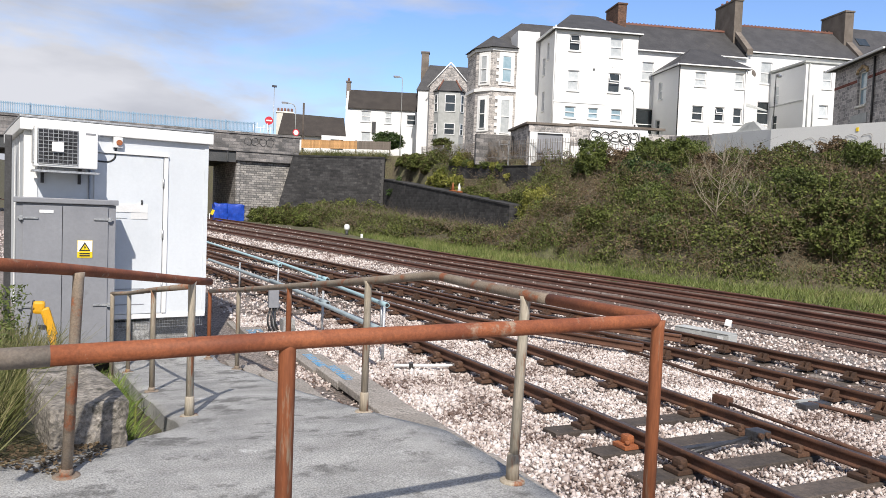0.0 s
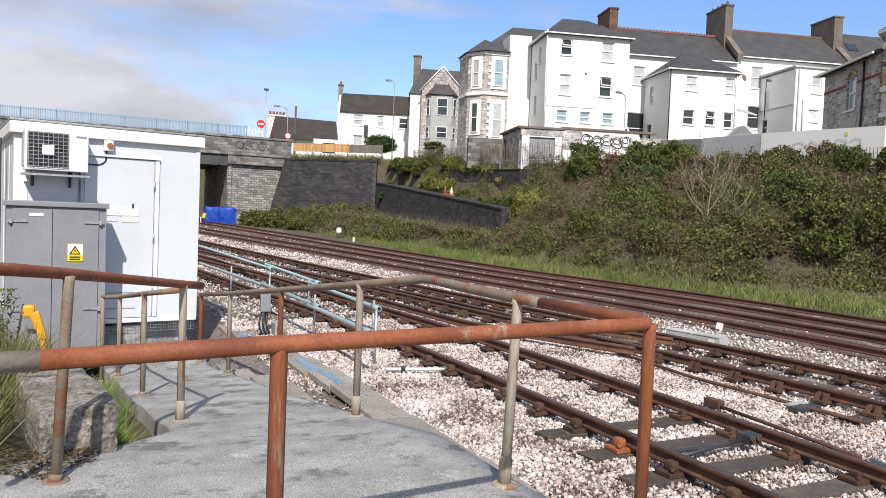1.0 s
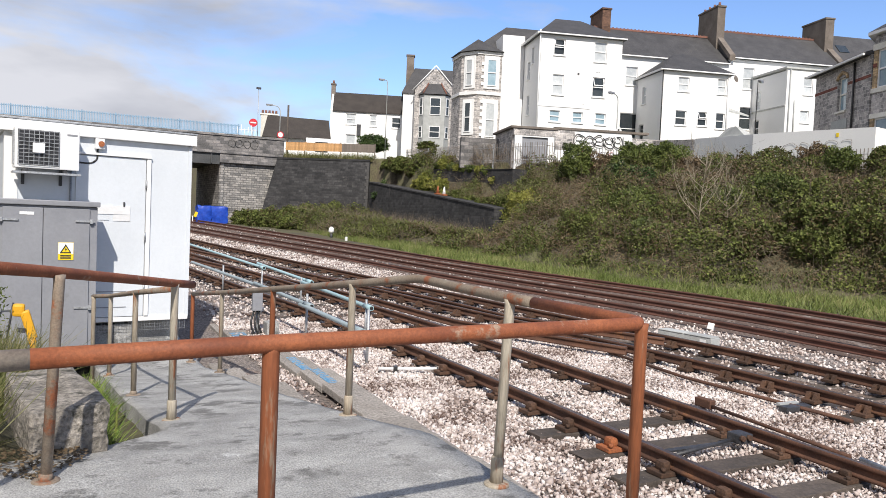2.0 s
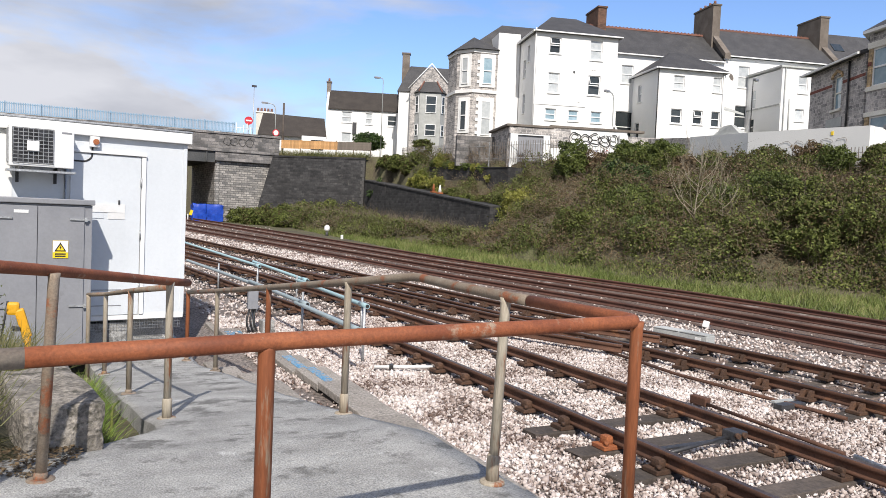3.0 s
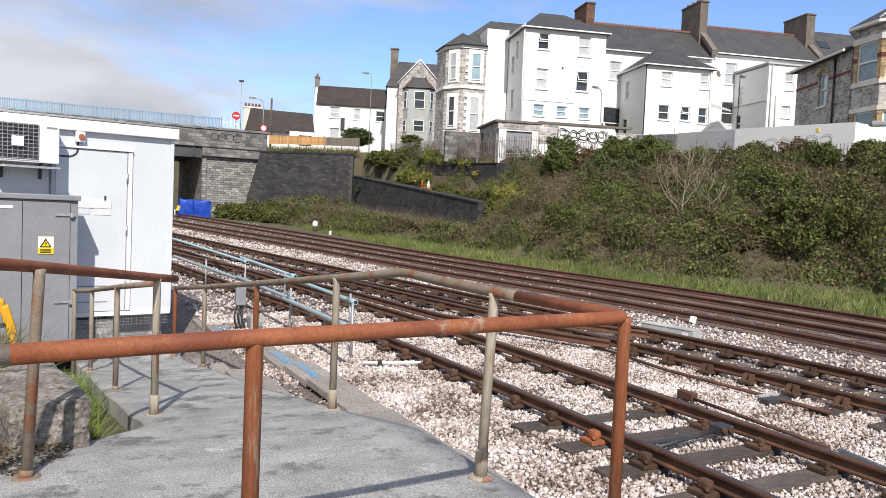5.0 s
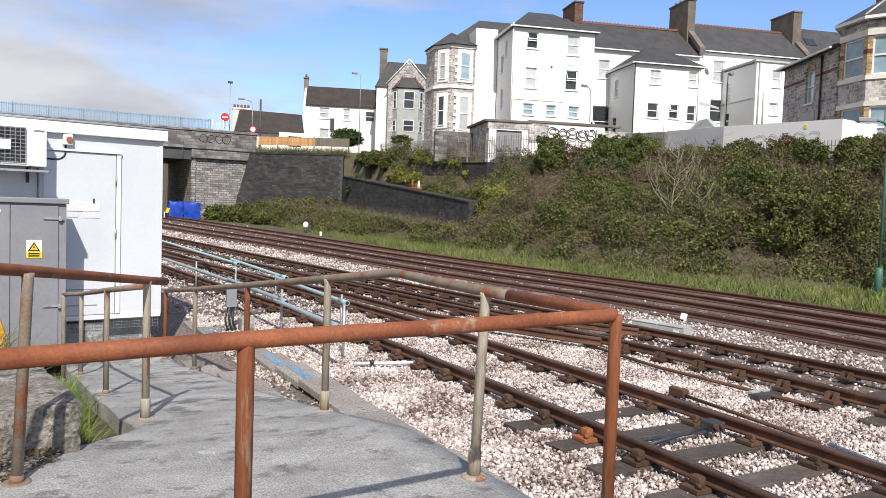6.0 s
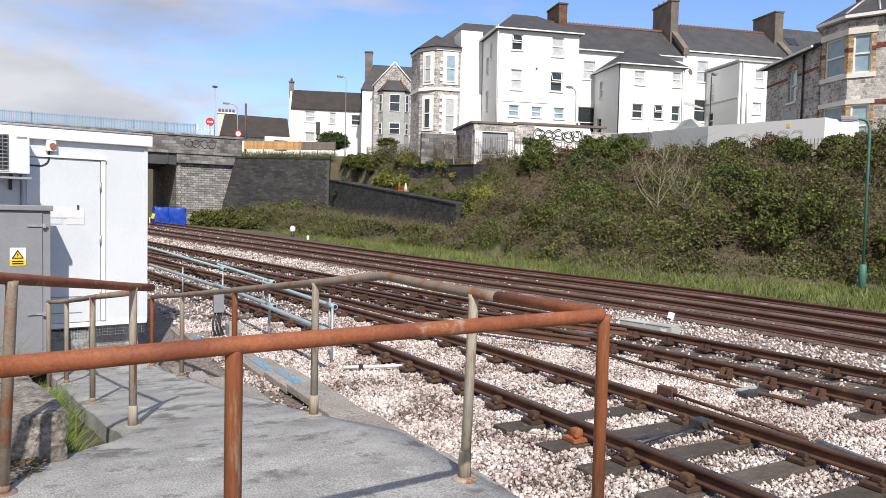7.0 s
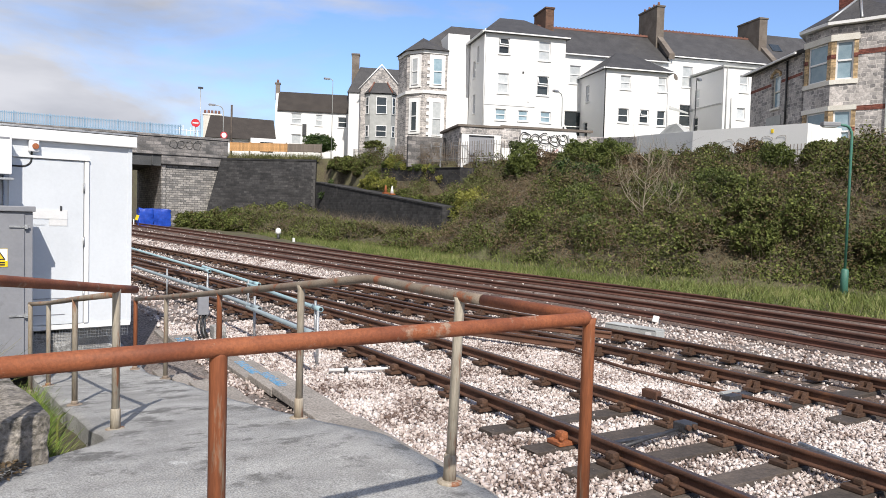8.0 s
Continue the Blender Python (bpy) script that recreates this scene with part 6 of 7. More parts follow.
    for i in range(-2, 11):
        y = 4.6 + i * 0.92
        x = float(np.interp(y, (2.7, 4.6, 6.8, 8.6, 10.8, 14.8), (2.58, 2.72, 3.0, 3.02, 2.85, 2.45)))
        z = float(np.interp(y, (2.7, 4.6, 7, 14), (-0.30, -0.42, -0.64, -0.74)))
        lid = part("lid", boxed(-0.21, 0.21, -0.45, 0.45, -0.09, 0.0, 0.012), concrete_b, tr, m=pose(x + r2.uniform(-0.02, 0.02), y, z + r2.uniform(-0.01, 0.01), r2.uniform(-1, 1) + 2, r2.uniform(-1.5, 1.5), 3 + r2.uniform(-2, 2)))
        if i in (5, 6):
            part("paint_mark", boxed(-0.08, 0.05, -0.44, 0.44, 0.002, 0.006), blue_paint, lid, "blue sprayed line")
        if i in (8, 9):
            part("paint_mark", boxed(-0.15, 0.12, -0.2, 0.2, 0.002, 0.006), blue_paint, lid, "blue sprayed mark")
    k = thing("kerb", "low concrete kerb along the foot of the ramp", "kerb", None, "", "structure")
    for i in range(6):
        y = 5.6 + i * 1.1
        x = float(np.interp(y, (5.5, 7.1, 12), (2.32, 2.17, 2.02)))
        part("kerb_stone", boxed(-0.12, 0.12, -0.54, 0.54, -0.25, 0.0, 0.015), concrete_b, k, m=pose(x, y, ramp_z(y) - 0.1 if y > 7 else ramp_z(y) - 0.22, 3, 0, 4))


make_trackside()


def make_left_bits():
    b = thing("rough_block", "broken concrete block with a coarse aggregate face", "block")
    bm = boxed(-0.22, 0.22, -0.62, 0.62, -0.08, 0.25, 0.03)
    bmesh.ops.subdivide_edges(bm, edges=bm.edges[:], cuts=4, use_grid_fill=True)
    for v in bm.verts:
        n = noise.noise_vector(v.co * 4.0) * 0.035 + noise.noise_vector(v.co * 14.0) * 0.014
        v.co += n
    b.matrix_basis = pose(-0.10, 5.52, -0.0, 0, 0, 10)
    part("block", bm, mossy, b)
    c = thing("earth_cable", "thin green and yellow earth cable hanging in the drain", "cable")
    part("cable", tubed(rounded([(0.47, 7.6, -0.42), (0.40, 7.3, -0.40), (0.36, 6.6, -0.52), (0.44, 5.9, -0.62)], 0.2), 0.012, 6), leaf_bright, c)
    y = thing("yellow_tool", "yellow plastic clamp tool hanging at the grass edge", "tool", pose(-0.53, 9.1, 0.06, 0, 8, 0))
    part("body", boxed(0.0, 0.095, -0.04, 0.04, -0.20, 0.12, 0.02), yellow, y, m=pose(0.06, 0, 0.1, 0, -24, 0))
    part("jaw", boxed(-0.07, 0.05, -0.04, 0.04, 0.10, 0.24, 0.03), yellow, y, m=pose(0.03, 0, 0.06, 0, -6, 0))
    part("tail", tubed([(0.17, 0, -0.06), (0.24, 0, -0.26)], 0.04, 8, radii=[0.045, 0.015]), yellow, y)
    part("pin", boxed(0.02, 0.10, -0.065, -0.051, 0.0, 0.05), dark_metal, y)
    part("hook", tubed([(-0.06, 0, 0.3), (-0.06, 0.02, 0.05), (-0.06, 0.02, -0.55)], 0.012, 6), dark_metal, y)
    p = thing("dark_post", "dark square steel post beside the hut", "post", pose(-1.17, 13.3, 0))
    part("post", boxed(-0.045, 0.045, -0.045, 0.045, -0.5, 2.42, 0.008), dark_metal, p)


make_left_bits()


def make_tarps():
    for k, (x, w, y) in enumerate(((9.55, 1.1, 62.9), (10.55, 1.9, 63.1))):
        t = thing("covered_stack", "stack covered by a bright blue tarpaulin beside the track", "tarpaulin", pose(x, y, -0.78 + rise(y)), "tarpaulin stacks")
        bm = boxed(-w / 2, w / 2, -0.5, 0.5, -0.05, 1.35, 0.08)
        bmesh.ops.subdivide_edges(bm, edges=bm.edges[:], cuts=5, use_grid_fill=True)
        for v in bm.verts:
            v.co += noise.noise_vector(v.co * 2.5 + Vector((k * 7, 0, 0))) * 0.13
        part("tarpaulin", bm, tarp, t, smooth=True)
    s = thing("yellow_marker", "pale yellow marker board on a short stake", "marker", pose(8.4, 60.5, -0.78 + rise(60.5)))
    part("stake", tubed([(0, 0, -0.2), (0, 0, 0.6)], 0.04, 6), sign_white, s)
    part("board", boxed(-0.13, 0.08, -0.03, 0.03, 0.55, 0.95), sign_yellow, s, m=pose(0, 0, 0, 0, 20, 0))


make_tarps()


def make_train():
    """A yellow track machine waiting at the mouth of the bridge."""
    y = 68.5
    x = line_x("far", y)
    turn = math.degrees(math.atan2(-(line_x("far", y + 3) - line_x("far", y - 1)), 4))
    t = thing("track_machine", "yellow on-track maintenance train waiting under the bridge", "train", pose(x, y, ZR + rise(y), 0, 0, turn))
    body = solid([(-1.35, 0, 1.0), (1.35, 0, 1.0), (1.35, 0.0, 1.9), (-1.35, 0.0, 1.9), (-1.25, 0.4, 3.75), (1.25, 0.4, 3.75), (-1.35, 14, 1.0), (1.35, 14, 1.0), (1.35, 14, 1.9), (-1.35, 14, 1.9), (-1.25, 14, 3.75), (1.25, 14, 3.75)],
                 [(0, 1, 2, 3), (3, 2, 5, 4), (6, 7, 8, 9), (9, 8, 11, 10), (0, 6, 9, 3), (3, 9, 10, 4), (1, 7, 8, 2), (2, 8, 11, 5), (4, 5, 11, 10), (0, 1, 7, 6)])
    part("body", body, train_yellow, t)
    for a, b in ((-1.12, -0.08), (0.08, 1.12)):
        f = lambda z: 0.4 * (z - 1.9) / 1.85 - 0.02
        part("windscreen", solid([(a, f(2.3), 2.3), (b, f(2.3), 2.3), (b, f(3.4), 3.4), (a, f(3.4), 3.4), (a, f(2.3) + 0.015, 2.3), (b, f(2.3) + 0.015, 2.3), (b, f(3.4) + 0.015, 3.4), (a, f(3.4) + 0.015, 3.4)],
                                 [(0, 1, 2, 3), (4, 5, 6, 7), (0, 1, 5, 4), (1, 2, 6, 5), (2, 3, 7, 6), (3, 0, 4, 7)]), pane_dark, t)
    for s in (-1, 1):
        part("headlight", tubed([(s * 1.05, 0.0, 1.35), (s * 1.05, -0.05, 1.35)], 0.14, 14), sign_white, t)
        part("buffer", tubed([(s * 0.87, 0.0, 1.05), (s * 0.87, -0.5, 1.05), (s * 0.87, -0.55, 1.05)], 0.2, 12, radii=[0.1, 0.12, 0.24]), dark_metal, t)
    part("buffer_beam", boxed(-1.3, 1.3, -0.12, -0.005, 0.75, 1.18), train_yellow, t)
    part("underframe", boxed(-1.15, 1.15, 0.1, 14, 0.35, 0.995), dark_metal, t)
    for yy in (1.2, 3.0, 11, 12.8):
        for s in (-1, 1):
            part("wheel", tubed([(s * 0.70, yy, 0.42), (s * 0.83, yy, 0.42)], 0.42, 18), dark_metal, t)
    part("roof_unit", boxed(-0.9, 0.4, 0.7, 2.2, 3.755, 4.05, 0.06), sign_white, t)


make_train()


# ---- plants ----
def scatter(n, x0, x1, y0, y1):
    return rng.uniform(x0, x1, n), rng.uniform(y0, y1, n)


def bump(x, y):
    """How far the thicket stands above the slope."""
    a = noise.noise((x * 0.38, y * 0.38, 1.7))
    b = noise.noise((x * 1.1, y * 1.1, 5.2))
    c = noise.noise((x * 2.3, y * 2.3, 9.4))
    return max(0.22, 0.8 + 1.3 * a + 1.15 * b + 0.5 * c)


def sight(x, y):
    """The undergrowth before the walls is low: its greatest height."""
    az = math.degrees(math.atan2(x, y))
    r = math.hypot(x, y)
    return 1.5 + float(np.interp(az, (11, 15.5, 20, 26, 30.4, 31.2), (0.004, 0.002, -0.006, -0.015, -0.022, 0.3))) * r if r < 61 and x < low_wall_x(y) + 0.4 else 99.0


def thicket(n, keep, up=None, depth=0.5, y0=8.5, y1=60.5):
    pts = []
    us, y = scatter(n, 0.02, 1.04, y0, y1)
    for u, yy in zip(us, y):
        xx = toe(yy) + u * (crest(yy) - toe(yy))
        if keep(xx, yy, u):
            if 35.6 < yy < 61 and low_wall_x(yy) - 0.7 < xx < low_wall_x(yy) + 0.9:
                continue
            h = bump(xx, yy) * min(1, 0.25 + u * 6) * (1.0 if yy > 36 or u < 0.85 else max(0.45, 1 - (u - 0.85) * 4)) * ((1.15 if xx < low_wall_x(yy) else 0.75) if yy > 35.5 else 1)
            zz = land(xx, yy) + h - abs(rng.normal()) * depth * h
            pts.append((xx, yy, min(zz, sight(xx, yy) - abs(rng.normal()) * 0.12)))
    return np.array(pts)


def patch(x, y, z=0.0, s=0.16):
    return noise.noise((x * s, y * s, 20 + z))


FACE = (-0.75, -0.35, 0.55)
dark = thicket(190000, lambda x, y, u: patch(x, y, 0, 0.3) + 0.5 * patch(x, y, 3, 0.9) > -0.12 + 0.2 * rng.random(), depth=0.35)
dark = np.concatenate([dark, dark + rng.normal(size=dark.shape) * 0.11])
cloud("bramble_thicket", leaf_quads(dark, 0.054, FACE, -0.3), leaf_dark, "dense green and brown bramble thicket over the bank", "bramble")
brown = thicket(82000, lambda x, y, u: patch(x, y, 0, 0.3) + 0.5 * patch(x, y, 3, 0.9) < 0.05 + 0.35 * rng.random() and (y < 36 or x > low_wall_x(y) or rng.random() < 0.25), depth=0.3)
brown = np.concatenate([brown, brown + rng.normal(size=brown.shape) * 0.12])
cloud("dead_bracken", leaf_quads(brown, 0.065, FACE, -0.3, 0.22), leaf_brown, "dry brown stems and dead bracken among the brambles", "bracken")
tw = thicket(23000, lambda x, y, u: True, depth=0.3)
cloud("bramble_stems", blade_quads(tw, 0.8, 0.0065, 1.0, (-0.3, -0.2, -0.2)), twig_m, "tangled bare bramble stems", "stems")


def clump(cx, cy, r, n, material, size, label, zup=0.0, category="bush", flat=0.75, name="bush"):
    d = rng.normal(size=(n, 3))
    d /= np.linalg.norm(d, axis=1, keepdims=True)
    lump = np.array([0.72 + 0.45 * noise.noise(Vector(q) * 1.9 + Vector((cx, cy, 0))) + 0.2 * noise.noise(Vector(q) * 5 + Vector((cx, 0, cy))) for q in d])
    rad = r * lump * (1 - np.abs(rng.normal(size=n)) * 0.14)
    p = np.array((cx, cy, land(cx, cy) + zup)) + d * rad[:, None] * np.array((1, 1, flat))
    p = p[[q[2] < sight(q[0], q[1]) for q in p]]
    q = leaf_quads(p, size, None)
    return cloud(name, q, material, label, category)


clump(25.9, 30.5, 1.9, 18000, leaf_ivy, 0.065, "rounded dark ivy bush on the bank", 0.6, name="ivy_bush")
clump(28.9, 33.4, 1.7, 13000, leaf_mid, 0.055, "green leafy bush near the top of the bank", 1.0, name="elder_bush")
clump(27.1, 36.5, 1.35, 12000, leaf_mid, 0.055, "leafy elder bush below the garage", 1.0, flat=1.15, name="elder_bush")
clump(29.6, 31.6, 1.7, 14000, leaf_mid, 0.055, "leafy green bush below the garden wall", 0.8, name="elder_bush")
clump(23.3, 27.0, 1.6, 12000, leaf_mid, 0.05, "grey-green bush half way up the bank", 0.3, name="sallow_bush")
clump(22.9, 35.4, 1.5, 12000, leaf_bright, 0.055, "yellow-green spring shrub at the wall end", 0.6, flat=1.0, name="spring_shrub")
clump(23.9, 52.6, 1.15, 6500, leaf_bright, 0.055, "yellow-green creeper hanging over the upper bank", 0.2, flat=0.9, name="creeper")
clump(24.1, 51.0, 1.2, 6500, leaf_bright, 0.055, "yellow-green creeper hanging over the upper bank", 0.3, flat=0.9, name="creeper")
clump(23.75, 58.9, 1.35, 9000, leaf_ivy, 0.06, "dark bush behind the wing wall", 1.7, flat=1.3, name="bush")
for cx, cy, r in ((23.2, 17.2, 1.2), (24.3, 18.3, 1.2), (22.5, 18.8, 1.0)):
    clump(cx, cy, r, 4200, leaf_dark, 0.06, "leafy bramble mound low on the bank", 0.4, flat=0.8, name="bramble_mound")
clump(24.2, 58.6, 1.0, 4500, leaf_dark, 0.06, "scrubby bush where the two sooty walls meet", 0.3, name="bush")
clump(32.6, 85.0, 2.5, 9000, leaf_ivy, 0.09, "dark clipped hedge in front of the cottage", 2.5, flat=0.55, name="hedge")
clump(36.4, 77.6, 1.5, 4000, leaf_dark, 0.08, "scrubby hedge in front of the stone house", 2.0, flat=0.55, name="hedge")
for cx, cy, r in ((19.6, 61.0, 1.5), (18.0, 61.6, 1.5), (14.6, 63.2, 1.3), (21.0, 57.0, 1.5), (20.4, 52.5, 1.3), (20.3, 47.5, 1.2), (20.2, 43, 1.1), (20.0, 39, 1.0), (16.9, 62.2, 1.2), (18.2, 57.5, 1.4), (16.4, 59.5, 1.4), (18.6, 53.5, 1.3), (18.8, 49.5, 1.3), (18.9, 45.4, 1.2), (19.0, 41.2, 1.1), (12.7, 62.2, 1.0), (13.8, 61.2, 1.1), (13.2, 59.2, 1.0), (14.4, 58.2, 1.1), (14.8, 55.6, 1.0), (15.4, 60.4, 1.2), (16.2, 56.8, 1.2), (15.8, 53.4, 0.9), (17.0, 52.0, 1.0)):
    clump(cx, cy, r * 1.25, 7500, leaf_dark, 0.062, "bramble bush at the foot of the sooty wall", 0.35, flat=0.85, name="bramble_bush")
for cx, cy, r in ((24.6, 57.0, 1.0), (25.3, 59.2, 1.1), (24.5, 60.0, 0.9), (25.2, 55.2, 1.1), (25.0, 53.6, 1.0), (24.0, 56.2, 0.9), (24.2, 54.6, 0.9)):
    clump(cx, cy, r, 3800, leaf_dark, 0.06, "tangled bramble mound behind the wing wall", 0.25, flat=0.8, name="bramble_mound")
for cx, cy in ((30.6, 22.5), (30.4, 25.5), (30.2, 28.5), (30.9, 18.5), (31, 15)):
    clump(cx, cy, 1.15, 4500, leaf_dark, 0.05, "green twiggy bush against the garden fence", 0.4, flat=0.8, name="twiggy_bush")


r_c = random.Random(11)
for i in range(34):
    cy = r_c.uniform(11, 40)
    u = r_c.uniform(0.12, 0.92)
    cx = toe(cy) + (crest(cy) - toe(cy)) * u
    if cy > 35 and cx < low_wall_x(cy) + 1.5:
        cx = low_wall_x(cy) + 1.8
    kind = r_c.choice((leaf_dark, leaf_mid, leaf_dark, leaf_dark, leaf_mid))
    label = {leaf_dark: "leafy bramble mound on the bank", leaf_mid: "green bramble mound on the bank"}[kind]
    clump(cx, cy, r_c.uniform(0.8, 1.5), 5500, kind, 0.05, label, 0.35, flat=0.8, name="bramble_mound")
for i in range(13):
    cy = 19.5 + i * 1.6
    clump(crest(cy) - 1.0 + r_c.uniform(-0.5, 0.4), cy, r_c.uniform(0.85, 1.25), 5200, (leaf_dark, leaf_mid, leaf_brown, leaf_dark)[i % 4], 0.05, ("leafy bramble mound below the fence", "leafy bramble mound below the fence", "brown tangle of dead stems below the fence", "leafy bramble mound below the fence")[i % 4], 0.6, flat=0.9, name="bramble_mound")
for cy in np.arange(40.6, 51, 0.95):
    clump(25.15 - 0.06 * (cy - 40), float(cy), 0.55, 1700, (leaf_mid, leaf_bright)[int(cy * 3) % 2], 0.05, "low green growth along the wall top", 0.3, flat=0.7, name="creeper")
for cx, cy, r in ((24.3, 57.0, 1.2), (24.2, 48.6, 1.1), (23.8, 45.5, 0.8), (23.6, 42.5, 0.8), (23.5, 47.2, 0.8), (23.3, 44, 0.7), (23.0, 40.6, 0.8), (24.9, 49.5, 0.9), (23.6, 52.8, 1.0), (23.9, 55.4, 1.1)):
    clump(cx, cy, r, 4500, leaf_dark if cy > 52 or cy < 46 else leaf_bright, 0.055, "yellow-green creeper on the ledge above the wall" if 46 <= cy <= 52 else "low green growth on the wall ledge", 0.2, flat=0.7, name="creeper")


def make_grass():
    x, y = scatter(120000, 15.0, 25, 4, 56)
    pts = []
    for xx, yy in zip(x, y):
        a, f = toe(yy), line_x("far", yy) + 1.5
        if f < xx < a + 0.9 and rng.random() < 0.45 + 0.5 * (xx - f) / max(0.3, a - f):
            pts.append((xx, yy, land(xx, yy) - 0.02))
    p = np.array(pts)
    cloud("verge_grass", blade_quads(p, 0.27, 0.014, 0.4), leaf_grass, "green spring grass along the far verge", "grass")
    k = rng.uniform(0, 1, 5000)
    p = np.stack([15.9 + 7.4 * k, 64.9 - 3.8 * k, 5.8 + 0.12 * k], -1) + rng.uniform(0, 1, (5000, 1)) * np.array((0.7, 1.3, 0.0))
    cloud("wall_top_grass", blade_quads(p, 0.7, 0.014, 0.4), leaf_straw, "dry grass and weeds along the top of the wing wall", "grass")
    # beside the slab: tall dry grass and green tufts in the drain
    x, y = scatter(14000, -2.4, -0.32, 4.6, 9.4)
    p = np.array([(a, b, land(a, b) - 0.03) for a, b in zip(x, y) if a < -0.42 - 0.10 * math.sin(b * 2) and not (a > -0.5 and b < 6.3)])
    cloud("tall_grass", blade_quads(p, 0.55, 0.0045, 0.38, (0.08, -0.08, 0)), leaf_straw, "tall dry grass and weeds beside the slab", "grass")
    x, y = scatter(6000, -0.02, 0.22, 5.7, 9.6)
    p = np.array([(a, b, land(a, b) - 0.03) for a, b in zip(x, y)])
    cloud("drain_grass", blade_quads(p, 0.36, 0.006, 0.45), leaf_lush, "bright green grass growing in the drain", "grass")
    x, y = scatter(5000, -2.2, -0.6, 6.5, 9.8)
    p = np.array([(a, b, land(a, b) + rng.uniform(0.1, 0.95)) for a, b in zip(x, y)])
    cloud("weeds", leaf_quads(p, 0.024, None, 0, 0.4), leaf_mid, "leafy green weeds at the slab edge", "weeds")
    x, y = scatter(1500, -1.0, 0.1, 4.3, 5.0)
    p = np.array([(a, b, 0.01) for a, b in zip(x, y) if b > 4.55 + 0.25 * noise.noise((a * 3, 0, 0)) + max(0, a) * 0.5])
    cloud("dead_leaves", leaf_quads(p, 0.016, (0, 0, 1), 0.6), leaf_brown, "dead leaves and grit swept to the slab edge", "litter")


make_grass()


def make_bare_tree(x, y, h, label, seed, lean, limbs=16, thick=0.034):
    """A leaning trunk that divides into rising limbs with fine twigs."""
    t = thing("bare_tree", label, "tree")
    r = random.Random(seed)
    base = Vector((x, y, land(x, y) - 0.1))
    stem = [base, base + Vector((-lean * 0.45, 0.1, h * 0.16)), base + Vector((-lean * 0.25, 0.15, h * 0.42)), base + Vector((lean * 0.1, 0.2, h * 0.72)), base + Vector((lean * 0.3, 0.2, h))]
    pts = rounded(stem, 0.5, 4)
    n = len(pts)
    part("trunk", tubed(pts, thick, 8, radii=[thick * (1 - 0.85 * i / (n - 1)) for i in range(n)]), pale_bark, t)
    for i in range(limbs):
        k = 0.25 + 0.72 * i / limbs
        a = pts[int(k * (n - 1))]
        yaw = r.uniform(0, 2 * math.pi)
        out = Vector((math.cos(yaw), math.sin(yaw), 0))
        L = (1.5 - 0.9 * k) * r.uniform(0.75, 1.2) * h / 3.6
        p = [a, a + out * L * 0.45 + Vector((0, 0, L * 0.35)), a + out * L * 0.72 + Vector((0, 0, L * 0.85)), a + out * L * 0.85 + Vector((0, 0, L * 1.35))]
        limb = part("limb", tubed(rounded(p, 0.3, 3), 0.02, 6, radii=[0.016 - 0.012 * q / 9 for q in range(10)]), pale_bark, t)
        for j in range(9):
            b = p[1].lerp(p[3], r.uniform(0, 1))
            e = Vector((r.uniform(-1, 1), r.uniform(-1, 1), r.uniform(0.3, 1.3))).normalized() * r.uniform(0.25, 0.6)
            part("twig", tubed([b, b + e * 0.6, b + e + Vector((0, 0, 0.06))], 0.005, 5, radii=[0.006, 0.0045, 0.003]), pale_bark, limb)


make_bare_tree(22.2, 21.4, 3.7, "bare pale-barked young tree leaning on the bank", 3, 0.55)
make_bare_tree(22.9, 20.9, 2.3, "bare pale-barked sapling on the bank", 21, -0.3, 8, 0.018)


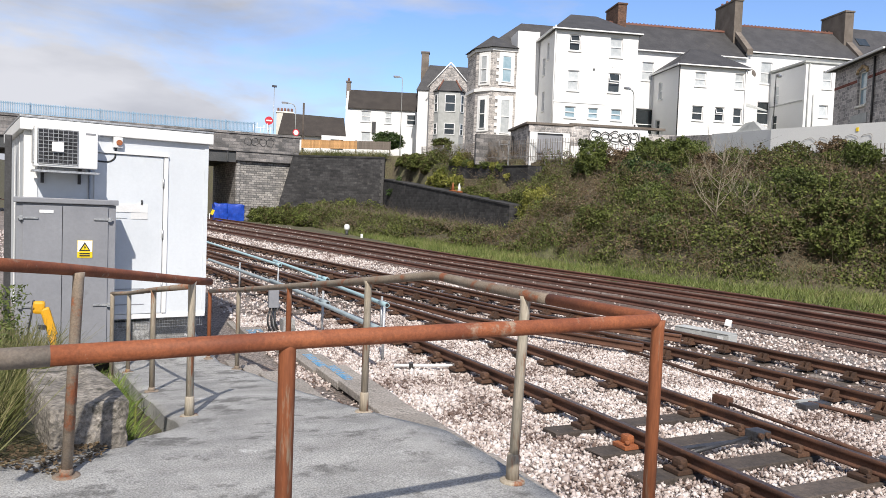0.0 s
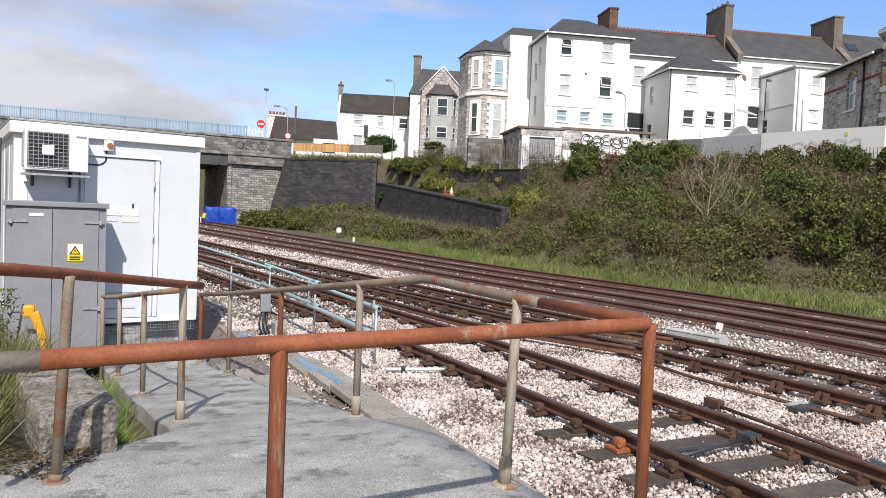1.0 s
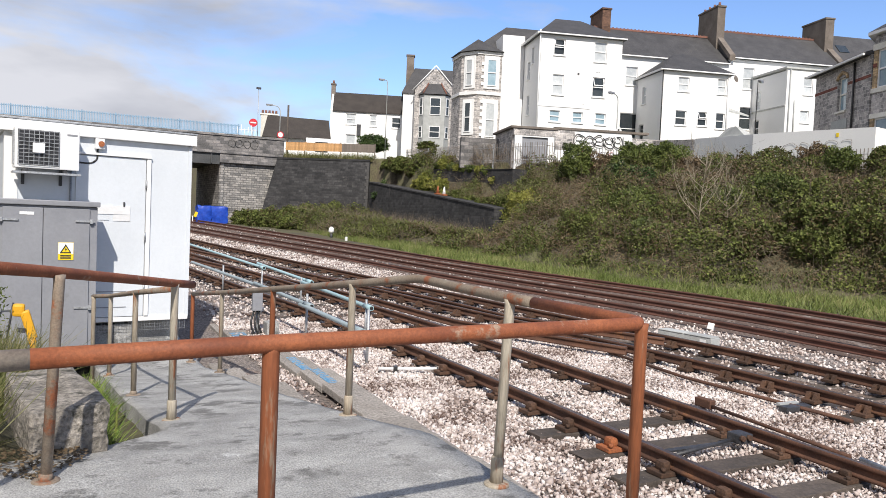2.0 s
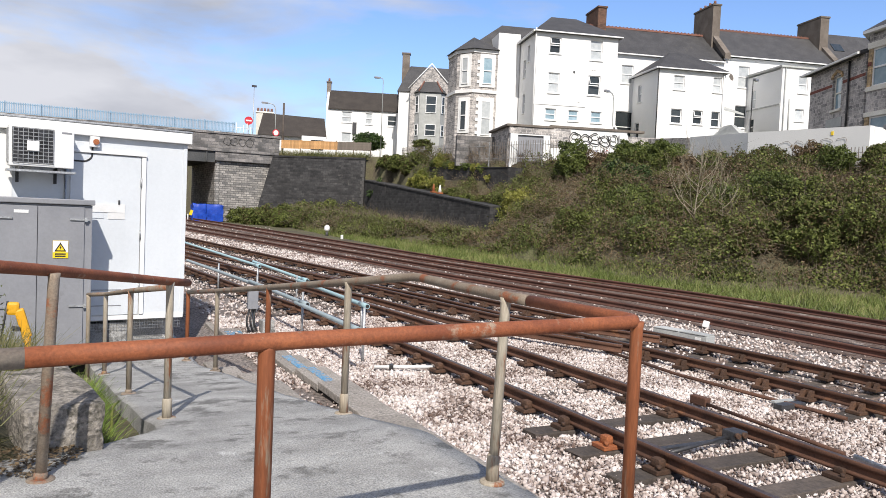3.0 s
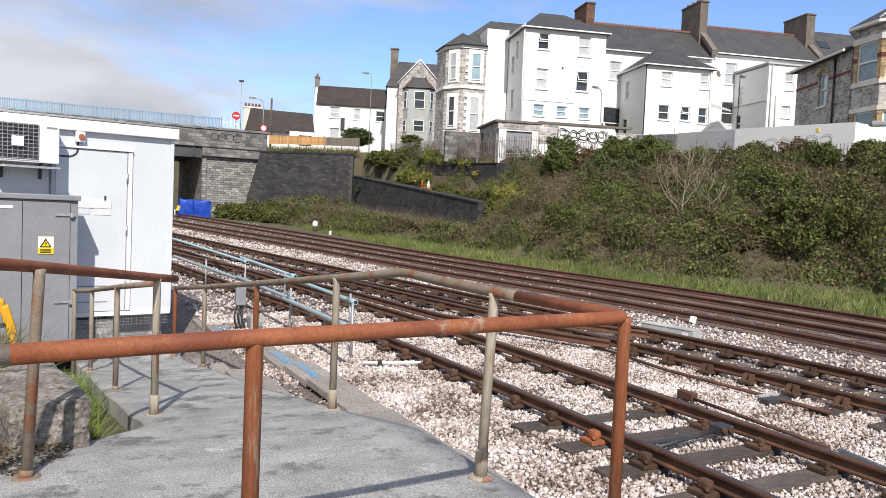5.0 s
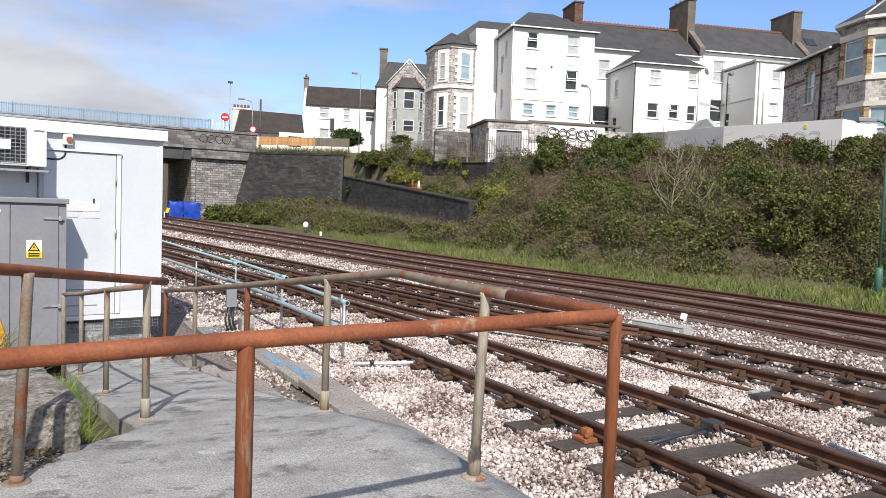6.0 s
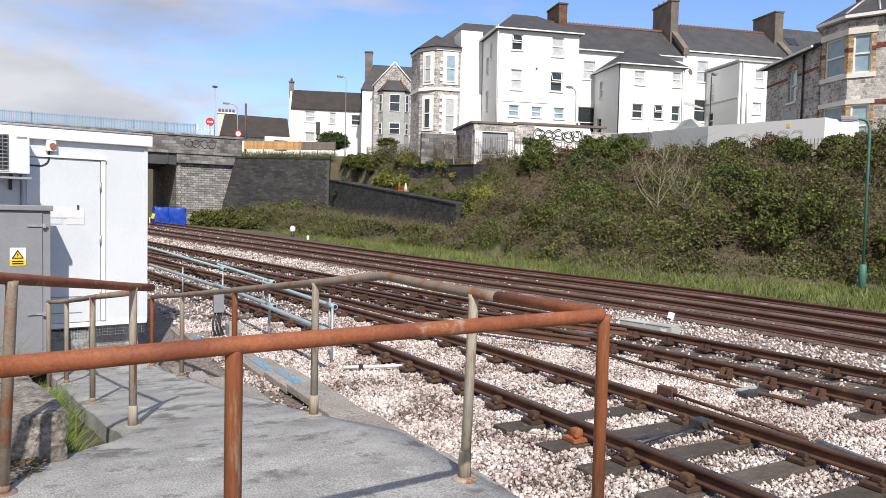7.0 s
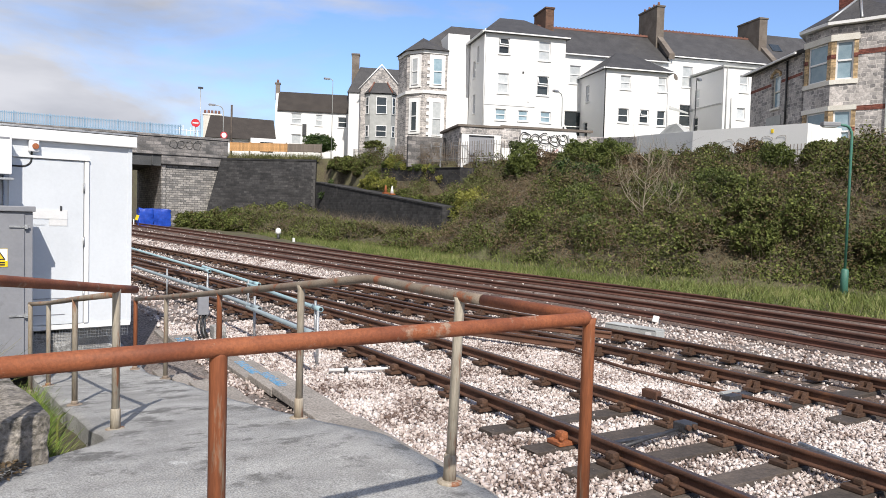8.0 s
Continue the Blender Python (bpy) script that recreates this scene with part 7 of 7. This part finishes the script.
# ---- loose ballast stones ----
def make_stones(n, x0, x1, y0, y1, size, name, label):
    x, y = scatter(n, x0, x1, y0, y1)
    ok = []
    for xx, yy in zip(x, y):
        u = rng.random()
        for nm in ("near", "middle"):
            ys = SLEEPERS[nm]
            if abs(xx - line_x(nm, yy)) < 1.32 and yy < 6.6 and min(abs(yy - q) for q in ys[int(max(0, (yy + 6) / 0.72 - 3)):int((yy + 6) / 0.72 + 4)]) < 0.14 and rng.random() < 0.6:
                u = -1
        if abs(xx - line_x("middle", yy)) < 0.72 and rng.random() < 0.75 or abs(xx - line_x("near", yy)) < 0.72 and rng.random() < 0.25:
            u = -1
        if xx > line_x("third", yy) - 0.8 and rng.random() < 0.96:
            u = -1
        ok.append(u >= 0 and not ((xx < 2.45 and yy < 20) or (xx < 3.05 and yy < 9 and u < 0.93) or (xx < 2.9 and yy > 9 and u < 0.4)))
    x, y = x[ok], y[ok]
    z = np.array([land(a, b) for a, b in zip(x, y)])
    n = len(x)
    octa = np.array([(1, 0, 0), (0, 1, 0), (-1, 0, 0), (0, -1, 0), (0, 0, 1), (0, 0, -1)], float)
    tri = np.array([(0, 1, 4), (1, 2, 4), (2, 3, 4), (3, 0, 4), (1, 0, 5), (2, 1, 5), (3, 2, 5), (0, 3, 5)])
    s = size * rng.uniform(0.55, 1.35, (n, 1, 1)) * rng.uniform(0.6, 1.15, (n, 1, 3))
    v = octa[None] * s + rng.normal(size=(n, 6, 3)) * size * 0.22
    q = rng.normal(size=(n, 4))
    q /= np.linalg.norm(q, axis=1, keepdims=True)
    w, a, b, c = q.T
    rot = np.stack([1 - 2 * (b * b + c * c), 2 * (a * b - c * w), 2 * (a * c + b * w), 2 * (a * b + c * w), 1 - 2 * (a * a + c * c), 2 * (b * c - a * w),
                    2 * (a * c - b * w), 2 * (b * c + a * w), 1 - 2 * (a * a + b * b)], -1).reshape(n, 3, 3)
    v = np.einsum("nij,nkj->nki", rot, v) + np.stack([x, y, z + rng.uniform(-0.012, 0.028, n)], -1)[:, None]
    me = bpy.data.meshes.new(name)
    me.vertices.add(n * 6)
    me.vertices.foreach_set("co", v.astype(np.float32).ravel())
    idx = (tri[None] + (np.arange(n) * 6)[:, None, None]).astype(np.int32)
    me.loops.add(n * 24)
    me.loops.foreach_set("vertex_index", idx.ravel())
    me.polygons.add(n * 8)
    me.polygons.foreach_set("loop_start", np.arange(0, n * 24, 3, dtype=np.int32))
    me.update(calc_edges=True)
    me.materials.append(stone_m)
    tagged(new(name, me), label, "ballast", "", "stuff")


make_stones(125000, 2.4, 8.9, 2.0, 14.5, 0.0235, "ballast_stones", "loose pale pinkish-grey crushed stone ballast")
make_stones(30000, -4, 13, 26, 58, 0.05, "ballast_stones", "loose pale pinkish-grey crushed stone ballast")
make_stones(42000, 1.5, 14.5, 5.0, 30, 0.036, "ballast_stones", "loose pale pinkish-grey crushed stone ballast")
